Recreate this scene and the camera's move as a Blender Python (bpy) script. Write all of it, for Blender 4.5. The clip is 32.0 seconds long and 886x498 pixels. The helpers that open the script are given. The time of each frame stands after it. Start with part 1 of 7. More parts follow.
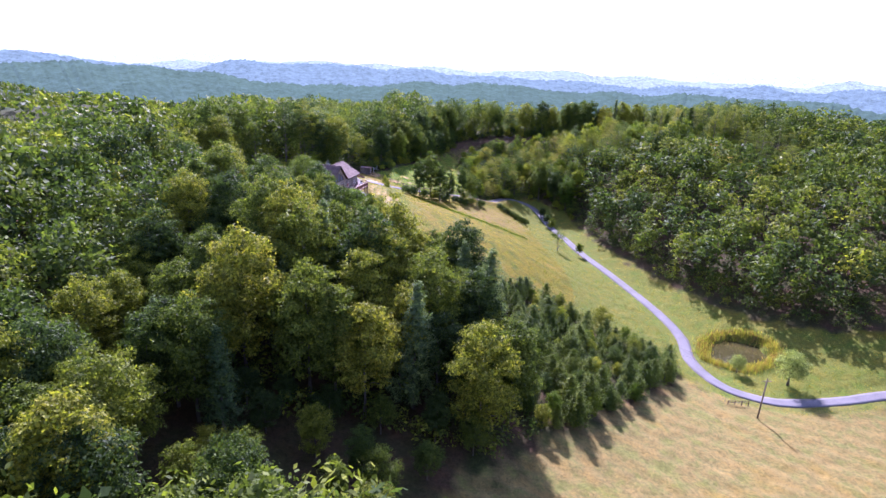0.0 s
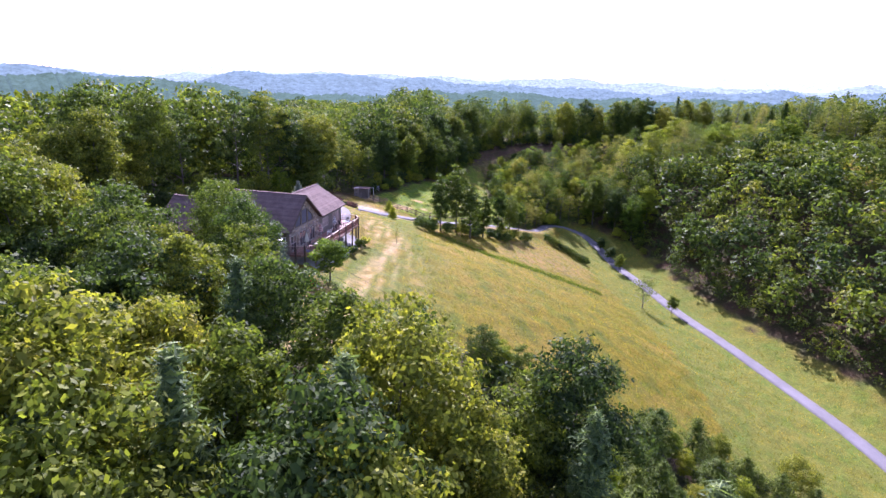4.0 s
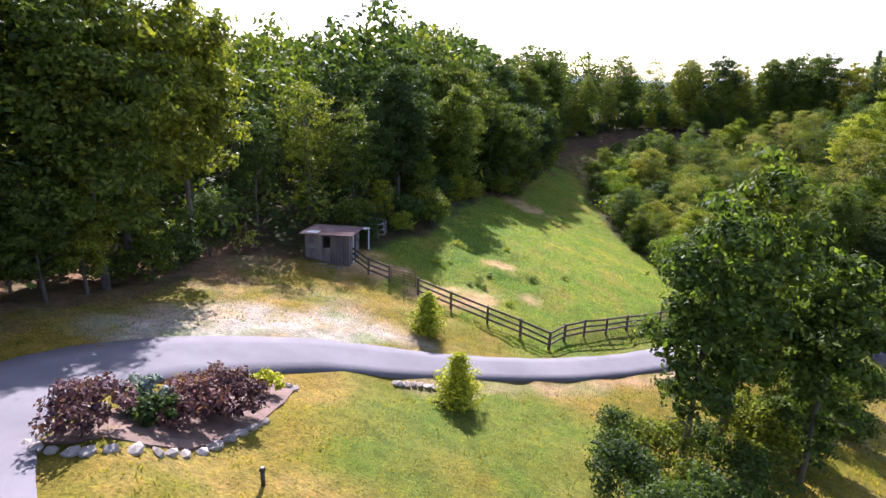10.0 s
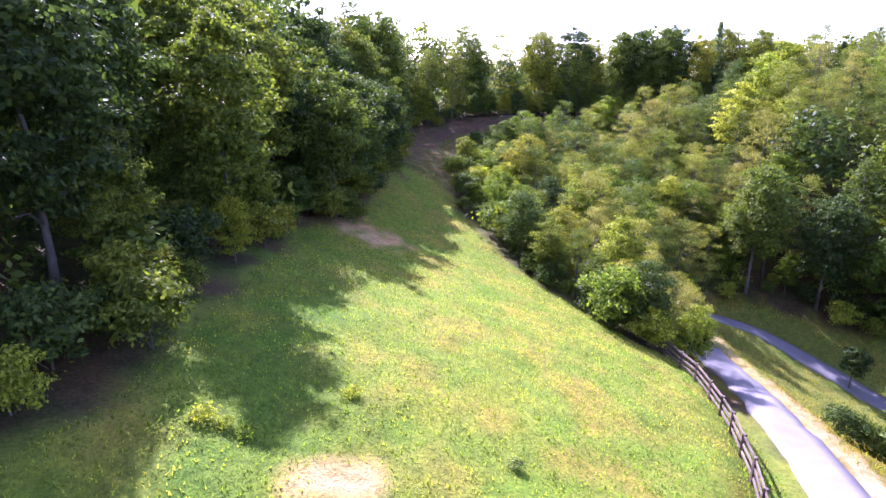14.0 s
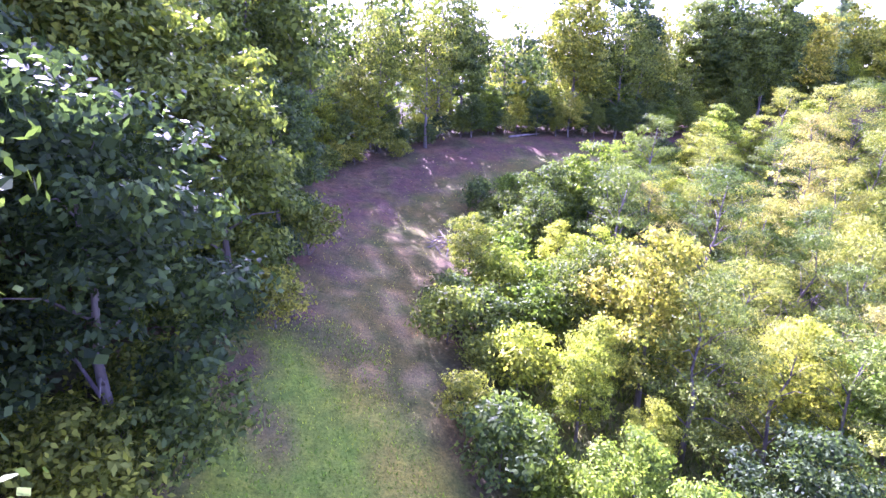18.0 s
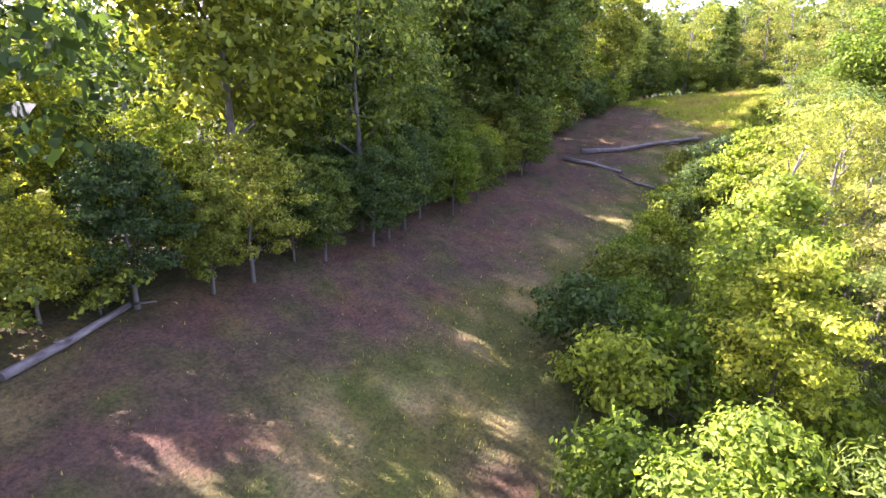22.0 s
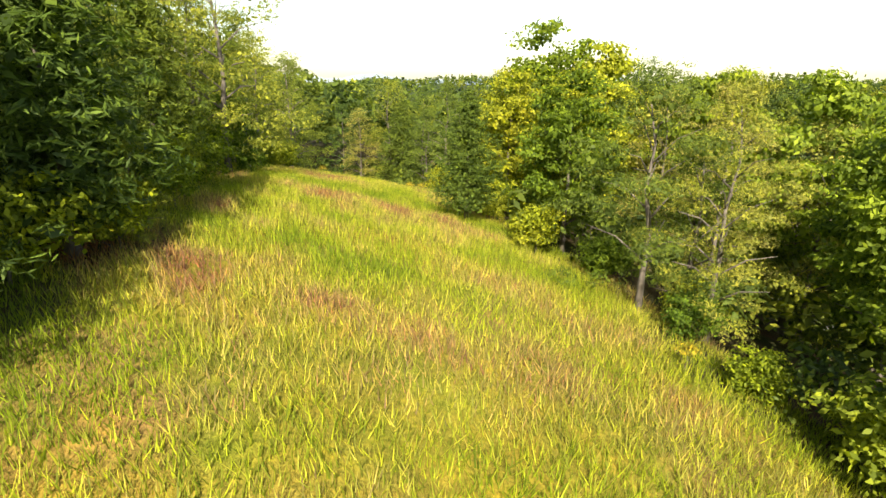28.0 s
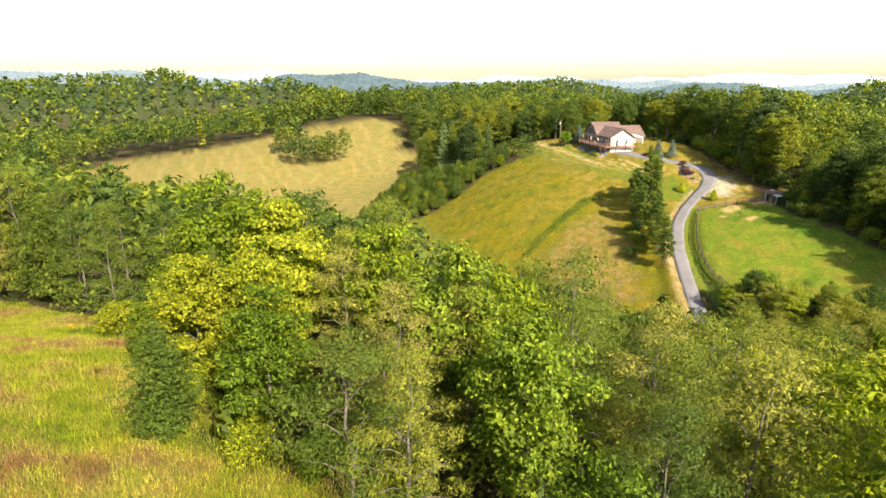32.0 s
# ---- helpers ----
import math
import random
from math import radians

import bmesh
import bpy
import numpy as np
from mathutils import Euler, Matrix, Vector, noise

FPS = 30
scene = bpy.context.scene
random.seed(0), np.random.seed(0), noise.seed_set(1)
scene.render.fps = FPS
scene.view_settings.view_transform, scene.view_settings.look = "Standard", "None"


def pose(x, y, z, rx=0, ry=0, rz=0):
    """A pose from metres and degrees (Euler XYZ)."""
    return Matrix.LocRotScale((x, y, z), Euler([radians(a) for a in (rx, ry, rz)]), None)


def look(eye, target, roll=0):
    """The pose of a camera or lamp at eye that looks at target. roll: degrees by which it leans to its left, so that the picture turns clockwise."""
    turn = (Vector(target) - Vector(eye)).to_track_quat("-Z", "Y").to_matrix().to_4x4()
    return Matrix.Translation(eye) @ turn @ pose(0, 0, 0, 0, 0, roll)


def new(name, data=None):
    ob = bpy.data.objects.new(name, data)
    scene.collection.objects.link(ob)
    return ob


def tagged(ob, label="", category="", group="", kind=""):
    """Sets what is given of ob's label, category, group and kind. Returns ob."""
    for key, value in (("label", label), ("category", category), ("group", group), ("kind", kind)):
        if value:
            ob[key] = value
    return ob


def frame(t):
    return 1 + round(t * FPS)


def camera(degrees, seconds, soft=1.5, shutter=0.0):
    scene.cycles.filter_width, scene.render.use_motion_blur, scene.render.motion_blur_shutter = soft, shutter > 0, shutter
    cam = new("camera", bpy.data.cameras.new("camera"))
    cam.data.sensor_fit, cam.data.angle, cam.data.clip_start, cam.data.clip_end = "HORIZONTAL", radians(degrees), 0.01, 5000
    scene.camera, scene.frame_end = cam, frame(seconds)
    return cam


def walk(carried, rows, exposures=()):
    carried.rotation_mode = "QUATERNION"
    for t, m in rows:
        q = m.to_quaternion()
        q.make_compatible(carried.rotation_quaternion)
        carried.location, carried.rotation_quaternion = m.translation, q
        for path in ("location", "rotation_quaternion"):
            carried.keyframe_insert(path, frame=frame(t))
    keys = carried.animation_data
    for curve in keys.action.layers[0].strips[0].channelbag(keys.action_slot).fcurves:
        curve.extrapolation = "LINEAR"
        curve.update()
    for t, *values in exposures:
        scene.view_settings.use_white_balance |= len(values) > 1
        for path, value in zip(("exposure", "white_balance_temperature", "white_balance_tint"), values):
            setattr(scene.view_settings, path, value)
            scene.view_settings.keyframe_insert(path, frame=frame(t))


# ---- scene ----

cam = camera(77.0, 32.0)
PATH = [
    (0, (-0.00, 0.00, -0.00), (0.404, 19.020, -6.173), 2.98),
    (0.5, (-0.82, 6.95, -0.62), (-0.432, 25.981, -6.752), 2.96),
    (1, (-1.66, 13.79, -1.47), (-1.302, 32.847, -7.539), 2.90),
    (1.5, (-2.27, 20.65, -2.36), (-1.943, 39.713, -8.408), 2.83),
    (2, (-2.78, 27.64, -3.32), (-2.486, 46.717, -9.310), 2.78),
    (2.5, (-3.15, 34.73, -4.37), (-2.922, 53.831, -10.305), 2.54),
    (3, (-3.29, 41.86, -5.34), (-3.167, 60.968, -11.248), 2.31),
    (3.5, (-3.45, 49.39, -6.30), (-3.421, 68.502, -12.180), 2.19),
    (5.5, (-9.55, 84.48, -12.79), (-9.002, 103.639, -18.510), 2.39),
    (6, (-10.07, 91.96, -13.90), (-9.607, 111.125, -19.594), 2.26),
    (6.5, (-10.95, 99.96, -15.11), (-10.491, 119.126, -20.799), 2.14),
    (7, (-11.70, 107.81, -16.25), (-11.278, 126.983, -21.918), 2.24),
    (7.5, (-12.28, 115.56, -17.48), (-11.899, 134.754, -23.097), 2.28),
    (8, (-13.03, 123.71, -18.72), (-12.690, 142.903, -24.336), 2.19),
    (8.5, (-13.78, 131.17, -19.63), (-13.470, 150.350, -25.296), 2.45),
    (9, (-14.34, 138.07, -20.34), (-14.213, 157.223, -26.090), 2.44),
    (9.5, (-15.17, 144.85, -21.41), (-15.055, 163.986, -27.218), 2.39),
    (10, (-15.85, 151.01, -22.63), (-15.711, 170.146, -28.433), 2.32),
    (10.5, (-16.40, 156.00, -23.61), (-15.927, 175.140, -29.404), 2.07),
    (11, (-16.60, 160.10, -24.59), (-13.552, 179.035, -30.279), 1.73),
    (11.5, (-16.61, 163.87, -25.44), (-12.827, 182.687, -31.060), 1.62),
    (12, (-16.34, 167.46, -26.11), (-10.807, 185.853, -31.673), 1.39),
    (12.5, (-15.59, 170.95, -26.63), (-9.783, 189.257, -32.206), 1.31),
    (13, (-14.52, 174.52, -26.88), (-8.717, 192.821, -32.477), 1.16),
    (13.5, (-13.25, 178.27, -26.85), (-7.528, 196.590, -32.468), 0.89),
    (15.5, (-6.88, 200.37, -26.91), (-1.279, 218.689, -32.651), 1.61),
    (16, (-5.04, 207.21, -27.23), (0.582, 225.559, -32.872), 1.57),
    (16.5, (-3.00, 214.51, -26.96), (2.600, 232.843, -32.662), 1.84),
    (17, (-0.73, 221.58, -26.70), (5.225, 239.777, -32.491), 1.96),
    (17.5, (1.60, 228.38, -26.62), (7.920, 246.431, -32.458), 1.96),
    (18, (3.65, 235.21, -26.72), (10.652, 253.009, -32.567), 2.01),
    (18.5, (5.89, 241.84, -26.73), (13.537, 259.376, -32.575), 2.07),
    (19, (8.19, 248.49, -26.58), (16.576, 265.655, -32.490), 2.21),
    (19.5, (10.63, 254.84, -26.72), (19.501, 271.767, -32.621), 2.40),
    (20, (13.43, 260.90, -26.85), (23.606, 277.095, -32.704), 2.19),
    (20.5, (16.74, 266.78, -27.17), (29.087, 281.387, -33.028), 2.14),
    (21, (20.52, 272.31, -27.04), (34.261, 285.661, -32.789), 2.22),
    (21.5, (25.05, 277.27, -26.72), (40.649, 288.385, -32.471), 2.08),
    (22, (29.82, 280.35, -25.69), (46.679, 289.380, -31.543), 1.95),
    (22.5, (35.24, 283.51, -25.00), (53.578, 288.948, -30.844), 1.77),
    (23, (41.51, 286.44, -24.71), (60.338, 289.860, -30.529), 1.58),
    (23.5, (47.62, 288.23, -24.54), (66.764, 287.803, -30.318), 1.41),
    (24, (54.41, 288.98, -24.63), (73.461, 287.090, -30.414), 1.29),
    (24.5, (61.58, 288.61, -24.74), (80.439, 285.309, -30.505), 1.15),
    (26.5, (90.00, 285.92, -20.31), (105.016, 274.117, -26.258), 1.58),
    (27, (96.06, 281.94, -19.66), (107.217, 266.409, -25.518), 1.51),
    (27.5, (100.57, 277.79, -19.17), (107.108, 259.809, -24.999), 1.20),
    (28, (102.93, 274.96, -18.64), (105.302, 255.979, -24.463), 0.69),
    (28.5, (103.45, 274.41, -18.29), (100.240, 255.531, -24.056), 0.70),
    (29, (103.46, 274.19, -17.27), (97.108, 256.122, -23.046), 0.42),
    (29.5, (103.36, 274.17, -15.83), (95.669, 256.652, -21.664), 0.49),
    (30, (103.29, 274.24, -14.25), (95.054, 256.988, -20.118), 0.46),
    (30.5, (103.26, 274.26, -12.58), (94.857, 257.097, -18.489), 0.51),
    (31, (103.30, 274.33, -10.81), (94.885, 257.189, -16.760), 0.53),
    (31.5, (103.37, 274.28, -9.12), (94.993, 257.142, -15.126), 0.63),
    (32, (103.36, 274.42, -7.60), (95.039, 257.263, -13.628), 0.64),
]
walk(cam, [(t, look(eye, target, roll)) for t, eye, target, roll in PATH],
     exposures=[(0.0, 1.7, 5350, 46), (3.0, 1.8, 5450, 46), (6.0, 1.42, 5650, 36), (9.0, 1.54, 5850, 28), (13.5, 2.2, 5500, 44), (16.0, 3.3, 5050, 78), (20.0, 3.95, 5100, 72), (22.0, 3.5, 6000, 44), (24.5, 3.3, 6000, 30), (27.0, 1.62, 7350, 10), (29.0, 1.6, 7800, 6), (32.0, 1.6, 7800, 6)])

# ---- daylight ----
SUN_AZ, SUN_EL = radians(-6.0), radians(37.5)
world = bpy.data.worlds.new("sky")
scene.world = world
world.use_nodes = True
wn = world.node_tree
sky = wn.nodes.new("ShaderNodeTexSky")
sky.sky_type, sky.sun_disc = 'NISHITA', False
sky.sun_elevation, sky.sun_rotation = SUN_EL, SUN_AZ
sky.air_density, sky.dust_density, sky.ozone_density = 1.0, 1.2, 1.0
wn.nodes["Background"].inputs[1].default_value = 0.10
# thin high haze whitens the whole sky
haze = wn.nodes.new("ShaderNodeMix")
haze.data_type, haze.blend_type = 'RGBA', 'ADD'
haze.inputs[0].default_value = 1.0
haze.inputs[7].default_value = (0.60, 0.58, 0.46, 1)
wn.links.new(sky.outputs[0], haze.inputs[6])
wn.links.new(haze.outputs[2], wn.nodes["Background"].inputs[0])
sun = new("sun", bpy.data.lights.new("sun", 'SUN'))
sun.data.energy, sun.data.angle, sun.data.color = 5.0, radians(0.55), (1.0, 0.95, 0.86)
sun_way = Vector((math.sin(SUN_AZ) * math.cos(SUN_EL), math.cos(SUN_AZ) * math.cos(SUN_EL), math.sin(SUN_EL)))
sun.matrix_world = look(sun_way * 300, (0, 0, 0))

# ---- materials ----
def nodes_of(name):
    m = bpy.data.materials.new(name)
    m.use_nodes = True
    nt = m.node_tree
    return m, nt, nt.nodes["Principled BSDF"]


def noise_tex(nt, scale, detail=4.0, rough=0.6, stretch=None):
    co = nt.nodes.new("ShaderNodeTexCoord")
    n = nt.nodes.new("ShaderNodeTexNoise")
    n.inputs["Scale"].default_value, n.inputs["Detail"].default_value, n.inputs["Roughness"].default_value = scale, detail, rough
    if stretch:
        mp = nt.nodes.new("ShaderNodeMapping")
        mp.inputs["Scale"].default_value = stretch
        nt.links.new(co.outputs["Object"], mp.inputs[0])
        nt.links.new(mp.outputs[0], n.inputs["Vector"])
    else:
        nt.links.new(co.outputs["Object"], n.inputs["Vector"])
    return n.outputs["Fac"]


def ramp(nt, fac, stops):
    r = nt.nodes.new("ShaderNodeValToRGB")
    while len(r.color_ramp.elements) < len(stops):
        r.color_ramp.elements.new(0.5)
    for e, (p, c) in zip(r.color_ramp.elements, stops):
        e.position, e.color = p, (*c, 1)
    nt.links.new(fac, r.inputs[0])
    return r.outputs[0]


def mix(nt, a, b, fac, kind='MIX'):
    n = nt.nodes.new("ShaderNodeMix")
    n.data_type, n.blend_type = 'RGBA', kind
    for socket, v in ((n.inputs[0], fac), (n.inputs[6], a), (n.inputs[7], b)):
        if hasattr(v, "links"):
            nt.links.new(v, socket)
        else:
            socket.default_value = v if isinstance(v, (int, float)) else (*v, 1)
    return n.outputs[2]


def math_node(nt, op, a, b):
    n = nt.nodes.new("ShaderNodeMath")
    n.operation = op
    for socket, v in zip(n.inputs, (a, b)):
        if hasattr(v, "links"):
            nt.links.new(v, socket)
        else:
            socket.default_value = v
    return n.outputs[0]


def bump(nt, bsdf, height, strength, distance=0.02):
    b = nt.nodes.new("ShaderNodeBump")
    b.inputs["Strength"].default_value, b.inputs["Distance"].default_value = strength, distance
    nt.links.new(height, b.inputs["Height"])
    nt.links.new(b.outputs[0], bsdf.inputs["Normal"])


def surface(name, dark, light, scale=3.0, fine=40.0, rough=0.8, metal=0.0, relief=0.3, stretch=None, vary=0.0, gloss=0.5):
    """Two scales of variation, a little relief, and a shade of its own for each piece."""
    m, nt, bsdf = nodes_of(name)
    big = noise_tex(nt, scale, 5, 0.6, stretch)
    small = noise_tex(nt, fine, 3, 0.6, stretch)
    col = ramp(nt, big, [(0.3, dark), (0.7, light)])
    col = mix(nt, col, ramp(nt, small, [(0.3, (0.6, 0.6, 0.6)), (0.7, (1.25, 1.25, 1.25))]), 0.5, 'MULTIPLY')
    if vary:
        info = nt.nodes.new("ShaderNodeObjectInfo")
        col = mix(nt, col, ramp(nt, info.outputs["Random"], [(0, (1 - vary,) * 3), (1, (1 + vary,) * 3)]), 1.0, 'MULTIPLY')
    nt.links.new(col, bsdf.inputs["Base Color"])
    bsdf.inputs["Roughness"].default_value, bsdf.inputs["Metallic"].default_value = rough, metal
    bsdf.inputs["Specular IOR Level"].default_value = gloss
    if relief:
        bump(nt, bsdf, small, relief)
    return m


def foliage(name, stops, glow=0.48, tint=False, spread=0.5):
    """Leaves: a hue for each plant, a shade for each leaf, and light that comes through."""
    m, nt, bsdf = nodes_of(name)
    geo = nt.nodes.new("ShaderNodeNewGeometry")
    if tint:
        at = nt.nodes.new("ShaderNodeAttribute")
        at.attribute_name = "tint"
        plant = at.outputs["Fac"]
    else:
        info = nt.nodes.new("ShaderNodeObjectInfo")
        plant = info.outputs["Random"]
    big = noise_tex(nt, 0.55, 2, 0.5)
    f = math_node(nt, 'ADD', math_node(nt, 'MULTIPLY', plant, 1 - spread), math_node(nt, 'MULTIPLY', big, spread))
    col = ramp(nt, f, stops)
    col = mix(nt, col, ramp(nt, geo.outputs["Random Per Island"], [(0, (0.36, 0.42, 0.42)), (0.6, (1, 1, 1)), (1, (1.9, 1.75, 1.2))]), 0.9, 'MULTIPLY')
    nt.links.new(col, bsdf.inputs["Base Color"])
    bsdf.inputs["Roughness"].default_value = 0.6
    bsdf.inputs["Specular IOR Level"].default_value = 0.12
    tr = nt.nodes.new("ShaderNodeBsdfTranslucent")
    nt.links.new(mix(nt, col, (1.6, 1.75, 0.7), 1.0, 'MULTIPLY'), tr.inputs[0])
    sh = nt.nodes.new("ShaderNodeMixShader")
    sh.inputs[0].default_value = glow
    nt.links.new(bsdf.outputs[0], sh.inputs[1])
    nt.links.new(tr.outputs[0], sh.inputs[2])
    nt.links.new(sh.outputs[0], nt.nodes["Material Output"].inputs[0])
    return m


GREENS = [(0.12, (0.031, 0.052, 0.020)), (0.36, (0.056, 0.086, 0.020)), (0.60, (0.098, 0.126, 0.020)), (0.80, (0.160, 0.174, 0.022)), (0.91, (0.22, 0.20, 0.028)), (0.97, (0.15, 0.105, 0.05))]
PINES = [(0.15, (0.050, 0.082, 0.018)), (0.45, (0.105, 0.135, 0.022)), (0.7, (0.180, 0.196, 0.030)), (0.9, (0.230, 0.205, 0.062))]
WARMS = [(0.15, (0.062, 0.104, 0.012)), (0.45, (0.122, 0.162, 0.014)), (0.72, (0.182, 0.215, 0.018)), (0.92, (0.225, 0.212, 0.022))]
M_LEAF = foliage("broad_leaves", GREENS, 0.36, spread=0.3)
# yellower copy of the leaves; on sunny edges it carries the sunlight as colour
M_WARM = foliage("sunny_leaves", WARMS, 0.38, spread=0.3)
M_FAR_LEAF = foliage("woods_leaves", GREENS, 0.34, tint=True, spread=0.3)
M_PINE = foliage("pine_needles", PINES, 0.3, spread=0.25)
M_WHITE_PINE = foliage("white_pine_needles", [(0.2, (0.062, 0.105, 0.042)), (0.8, (0.130, 0.175, 0.070))], 0.25)
M_SPRUCE = foliage("blue_spruce_needles", [(0.2, (0.095, 0.130, 0.120)), (0.8, (0.19, 0.235, 0.215))], 0.15)
M_CEDAR = foliage("cedar_needles", [(0.2, (0.052, 0.086, 0.016)), (0.8, (0.118, 0.148, 0.022))], 0.3)
M_YEW = foliage("yew_needles", [(0.2, (0.022, 0.036, 0.016)), (0.8, (0.045, 0.066, 0.022))], 0.15)
M_BANK = foliage("bank_tree_leaves", [(0.2, (0.042, 0.074, 0.018)), (0.8, (0.095, 0.128, 0.022))], 0.36)
M_GOLD = foliage("golden_conifer_needles", [(0.2, (0.20, 0.24, 0.02)), (0.8, (0.42, 0.40, 0.03))], 0.3)
M_GOLDENROD = foliage("goldenrod_flowers", [(0.2, (0.20, 0.17, 0.02)), (0.8, (0.34, 0.26, 0.03))], 0.2)
M_LIME = foliage("lime_leaves", [(0.2, (0.10, 0.155, 0.02)), (0.8, (0.26, 0.275, 0.03))], 0.4, spread=0.3)
M_MAPLE = foliage("maple_leaves", [(0.2, (0.062, 0.115, 0.018)), (0.8, (0.125, 0.185, 0.024))], 0.36)
M_PURPLE = foliage("purple_leaves", [(0.2, (0.065, 0.034, 0.044)), (0.8, (0.145, 0.070, 0.080))], 0.2)
M_RED = foliage("red_leaves", [(0.2, (0.35, 0.02, 0.02)), (0.8, (0.55, 0.05, 0.04))], 0.25)
M_WILLOW = foliage("willow_leaves", [(0.2, (0.15, 0.19, 0.06)), (0.8, (0.24, 0.28, 0.10))], 0.35)
M_GRASS = foliage("tall_grass", [(0.12, (0.13, 0.18, 0.016)), (0.40, (0.22, 0.25, 0.024)), (0.60, (0.30, 0.28, 0.06)), (0.74, (0.27, 0.19, 0.085)), (0.88, (0.20, 0.095, 0.06))], 0.35, tint=True, spread=0.2)
M_FIELD = foliage("field_grass", [(0.15, (0.11, 0.14, 0.010)), (0.45, (0.19, 0.175, 0.013)), (0.75, (0.26, 0.205, 0.030))], 0.35, tint=True, spread=0.2)
M_PASTURE = foliage("grazed_grass", [(0.15, (0.10, 0.175, 0.018)), (0.5, (0.17, 0.235, 0.028)), (0.8, (0.28, 0.27, 0.05))], 0.4, tint=True, spread=0.3)
M_WEED = foliage("weeds", [(0.2, (0.06, 0.10, 0.018)), (0.8, (0.13, 0.16, 0.025))], 0.3, tint=True)
M_BARK = surface("bark", (0.055, 0.045, 0.036), (0.17, 0.145, 0.12), 2.0, 14.0, 0.9, relief=0.8, stretch=(1, 1, 0.25))
M_PALE_BARK = surface("pale_bark", (0.16, 0.14, 0.12), (0.36, 0.33, 0.29), 2.0, 14.0, 0.9, relief=0.7, stretch=(1, 1, 0.3))
M_DEADWOOD = surface("dead_wood", (0.08, 0.064, 0.058), (0.24, 0.20, 0.18), 1.5, 16.0, 0.9, relief=0.9, stretch=(1, 1, 3), gloss=0.12)
M_ASPHALT = surface("asphalt", (0.110, 0.104, 0.114), (0.160, 0.150, 0.166), 0.35, 60.0, 0.9, relief=0.25, gloss=0.3)
M_CONCRETE = surface("concrete", (0.17, 0.165, 0.165), (0.26, 0.25, 0.245), 0.7, 30.0, 0.85, relief=0.15)
M_SHINGLE = surface("shingles", (0.112, 0.072, 0.068), (0.182, 0.127, 0.117), 1.2, 30.0, 0.9, relief=0.5, vary=0.16, gloss=0.2)
M_SIDING = surface("taupe_siding", (0.115, 0.092, 0.076), (0.165, 0.135, 0.112), 0.8, 18.0, 0.7, relief=0.15, vary=0.05)
M_CREAM = surface("cream_siding", (0.55, 0.50, 0.42), (0.66, 0.61, 0.52), 0.8, 18.0, 0.7, relief=0.12, vary=0.04)
def stone_mix(name, stops):
    m, nt, bsdf = nodes_of(name)
    info = nt.nodes.new("ShaderNodeObjectInfo")
    col = ramp(nt, info.outputs["Random"], stops)
    big, small = noise_tex(nt, 2.2, 5, 0.65), noise_tex(nt, 14, 4, 0.65)
    col = mix(nt, col, ramp(nt, big, [(0.3, (0.6, 0.58, 0.56)), (0.7, (1.35, 1.32, 1.28))]), 0.8, 'MULTIPLY')
    nt.links.new(mix(nt, col, ramp(nt, small, [(0.3, (0.7, 0.7, 0.7)), (0.7, (1.25, 1.25, 1.25))]), 0.7, 'MULTIPLY'), bsdf.inputs["Base Color"])
    bsdf.inputs["Roughness"].default_value = 0.85
    bump(nt, bsdf, small, 0.7)
    return m


M_STONE = stone_mix("mixed_field_stone", [(0.0, (0.12, 0.092, 0.085)), (0.25, (0.28, 0.20, 0.145)), (0.45, (0.42, 0.36, 0.31)), (0.6, (0.22, 0.18, 0.19)), (0.8, (0.40, 0.32, 0.23)), (1.0, (0.20, 0.13, 0.095))])
M_DOORFRAME = surface("taupe_door_frame", (0.30, 0.25, 0.22), (0.38, 0.33, 0.29), 1.0, 20.0, 0.5, relief=0.03)
M_MORTAR = surface("mortar", (0.17, 0.14, 0.115), (0.25, 0.21, 0.175), 2.0, 40.0, 0.95, relief=0.3)
M_TRIM = surface("white_trim", (0.70, 0.69, 0.66), (0.80, 0.79, 0.76), 1.0, 20.0, 0.5, relief=0.03)
M_FASCIA = surface("brown_fascia", (0.08, 0.06, 0.05), (0.12, 0.09, 0.075), 1.0, 20.0, 0.85, relief=0.05, gloss=0.15)
M_DECK = surface("deck_boards", (0.23, 0.115, 0.095), (0.35, 0.19, 0.16), 1.2, 24.0, 0.75, relief=0.25, stretch=(1, 0.15, 1), vary=0.12)
M_RAIL = surface("stained_rail_wood", (0.13, 0.058, 0.042), (0.22, 0.105, 0.078), 1.5, 20.0, 0.7, relief=0.25)
# paler copy of the rail wood: sunlight on the top rail put into its colour
M_RAILTOP = surface("sunlit_rail_wood", (0.30, 0.20, 0.155), (0.44, 0.32, 0.26), 1.5, 20.0, 0.7, relief=0.25)
M_POST = surface("dark_post_wood", (0.045, 0.030, 0.024), (0.09, 0.06, 0.048), 1.5, 20.0, 0.8, relief=0.35)
M_FENCE = surface("fence_wood", (0.070, 0.046, 0.038), (0.15, 0.105, 0.086), 1.5, 16.0, 0.85, relief=0.5, vary=0.2)
M_BARN = surface("weathered_boards", (0.085, 0.070, 0.066), (0.21, 0.175, 0.165), 1.2, 14.0, 0.9, relief=0.6, stretch=(1, 1, 0.2), vary=0.25)
M_RUST = surface("rusted_tin", (0.13, 0.058, 0.046), (0.25, 0.185, 0.175), 1.1, 14.0, 0.85, 0.0, relief=0.3, gloss=0.2)
M_TIN = surface("pale_tin_roof", (0.40, 0.41, 0.41), (0.56, 0.57, 0.57), 1.0, 14.0, 0.6, 0.0, relief=0.05)
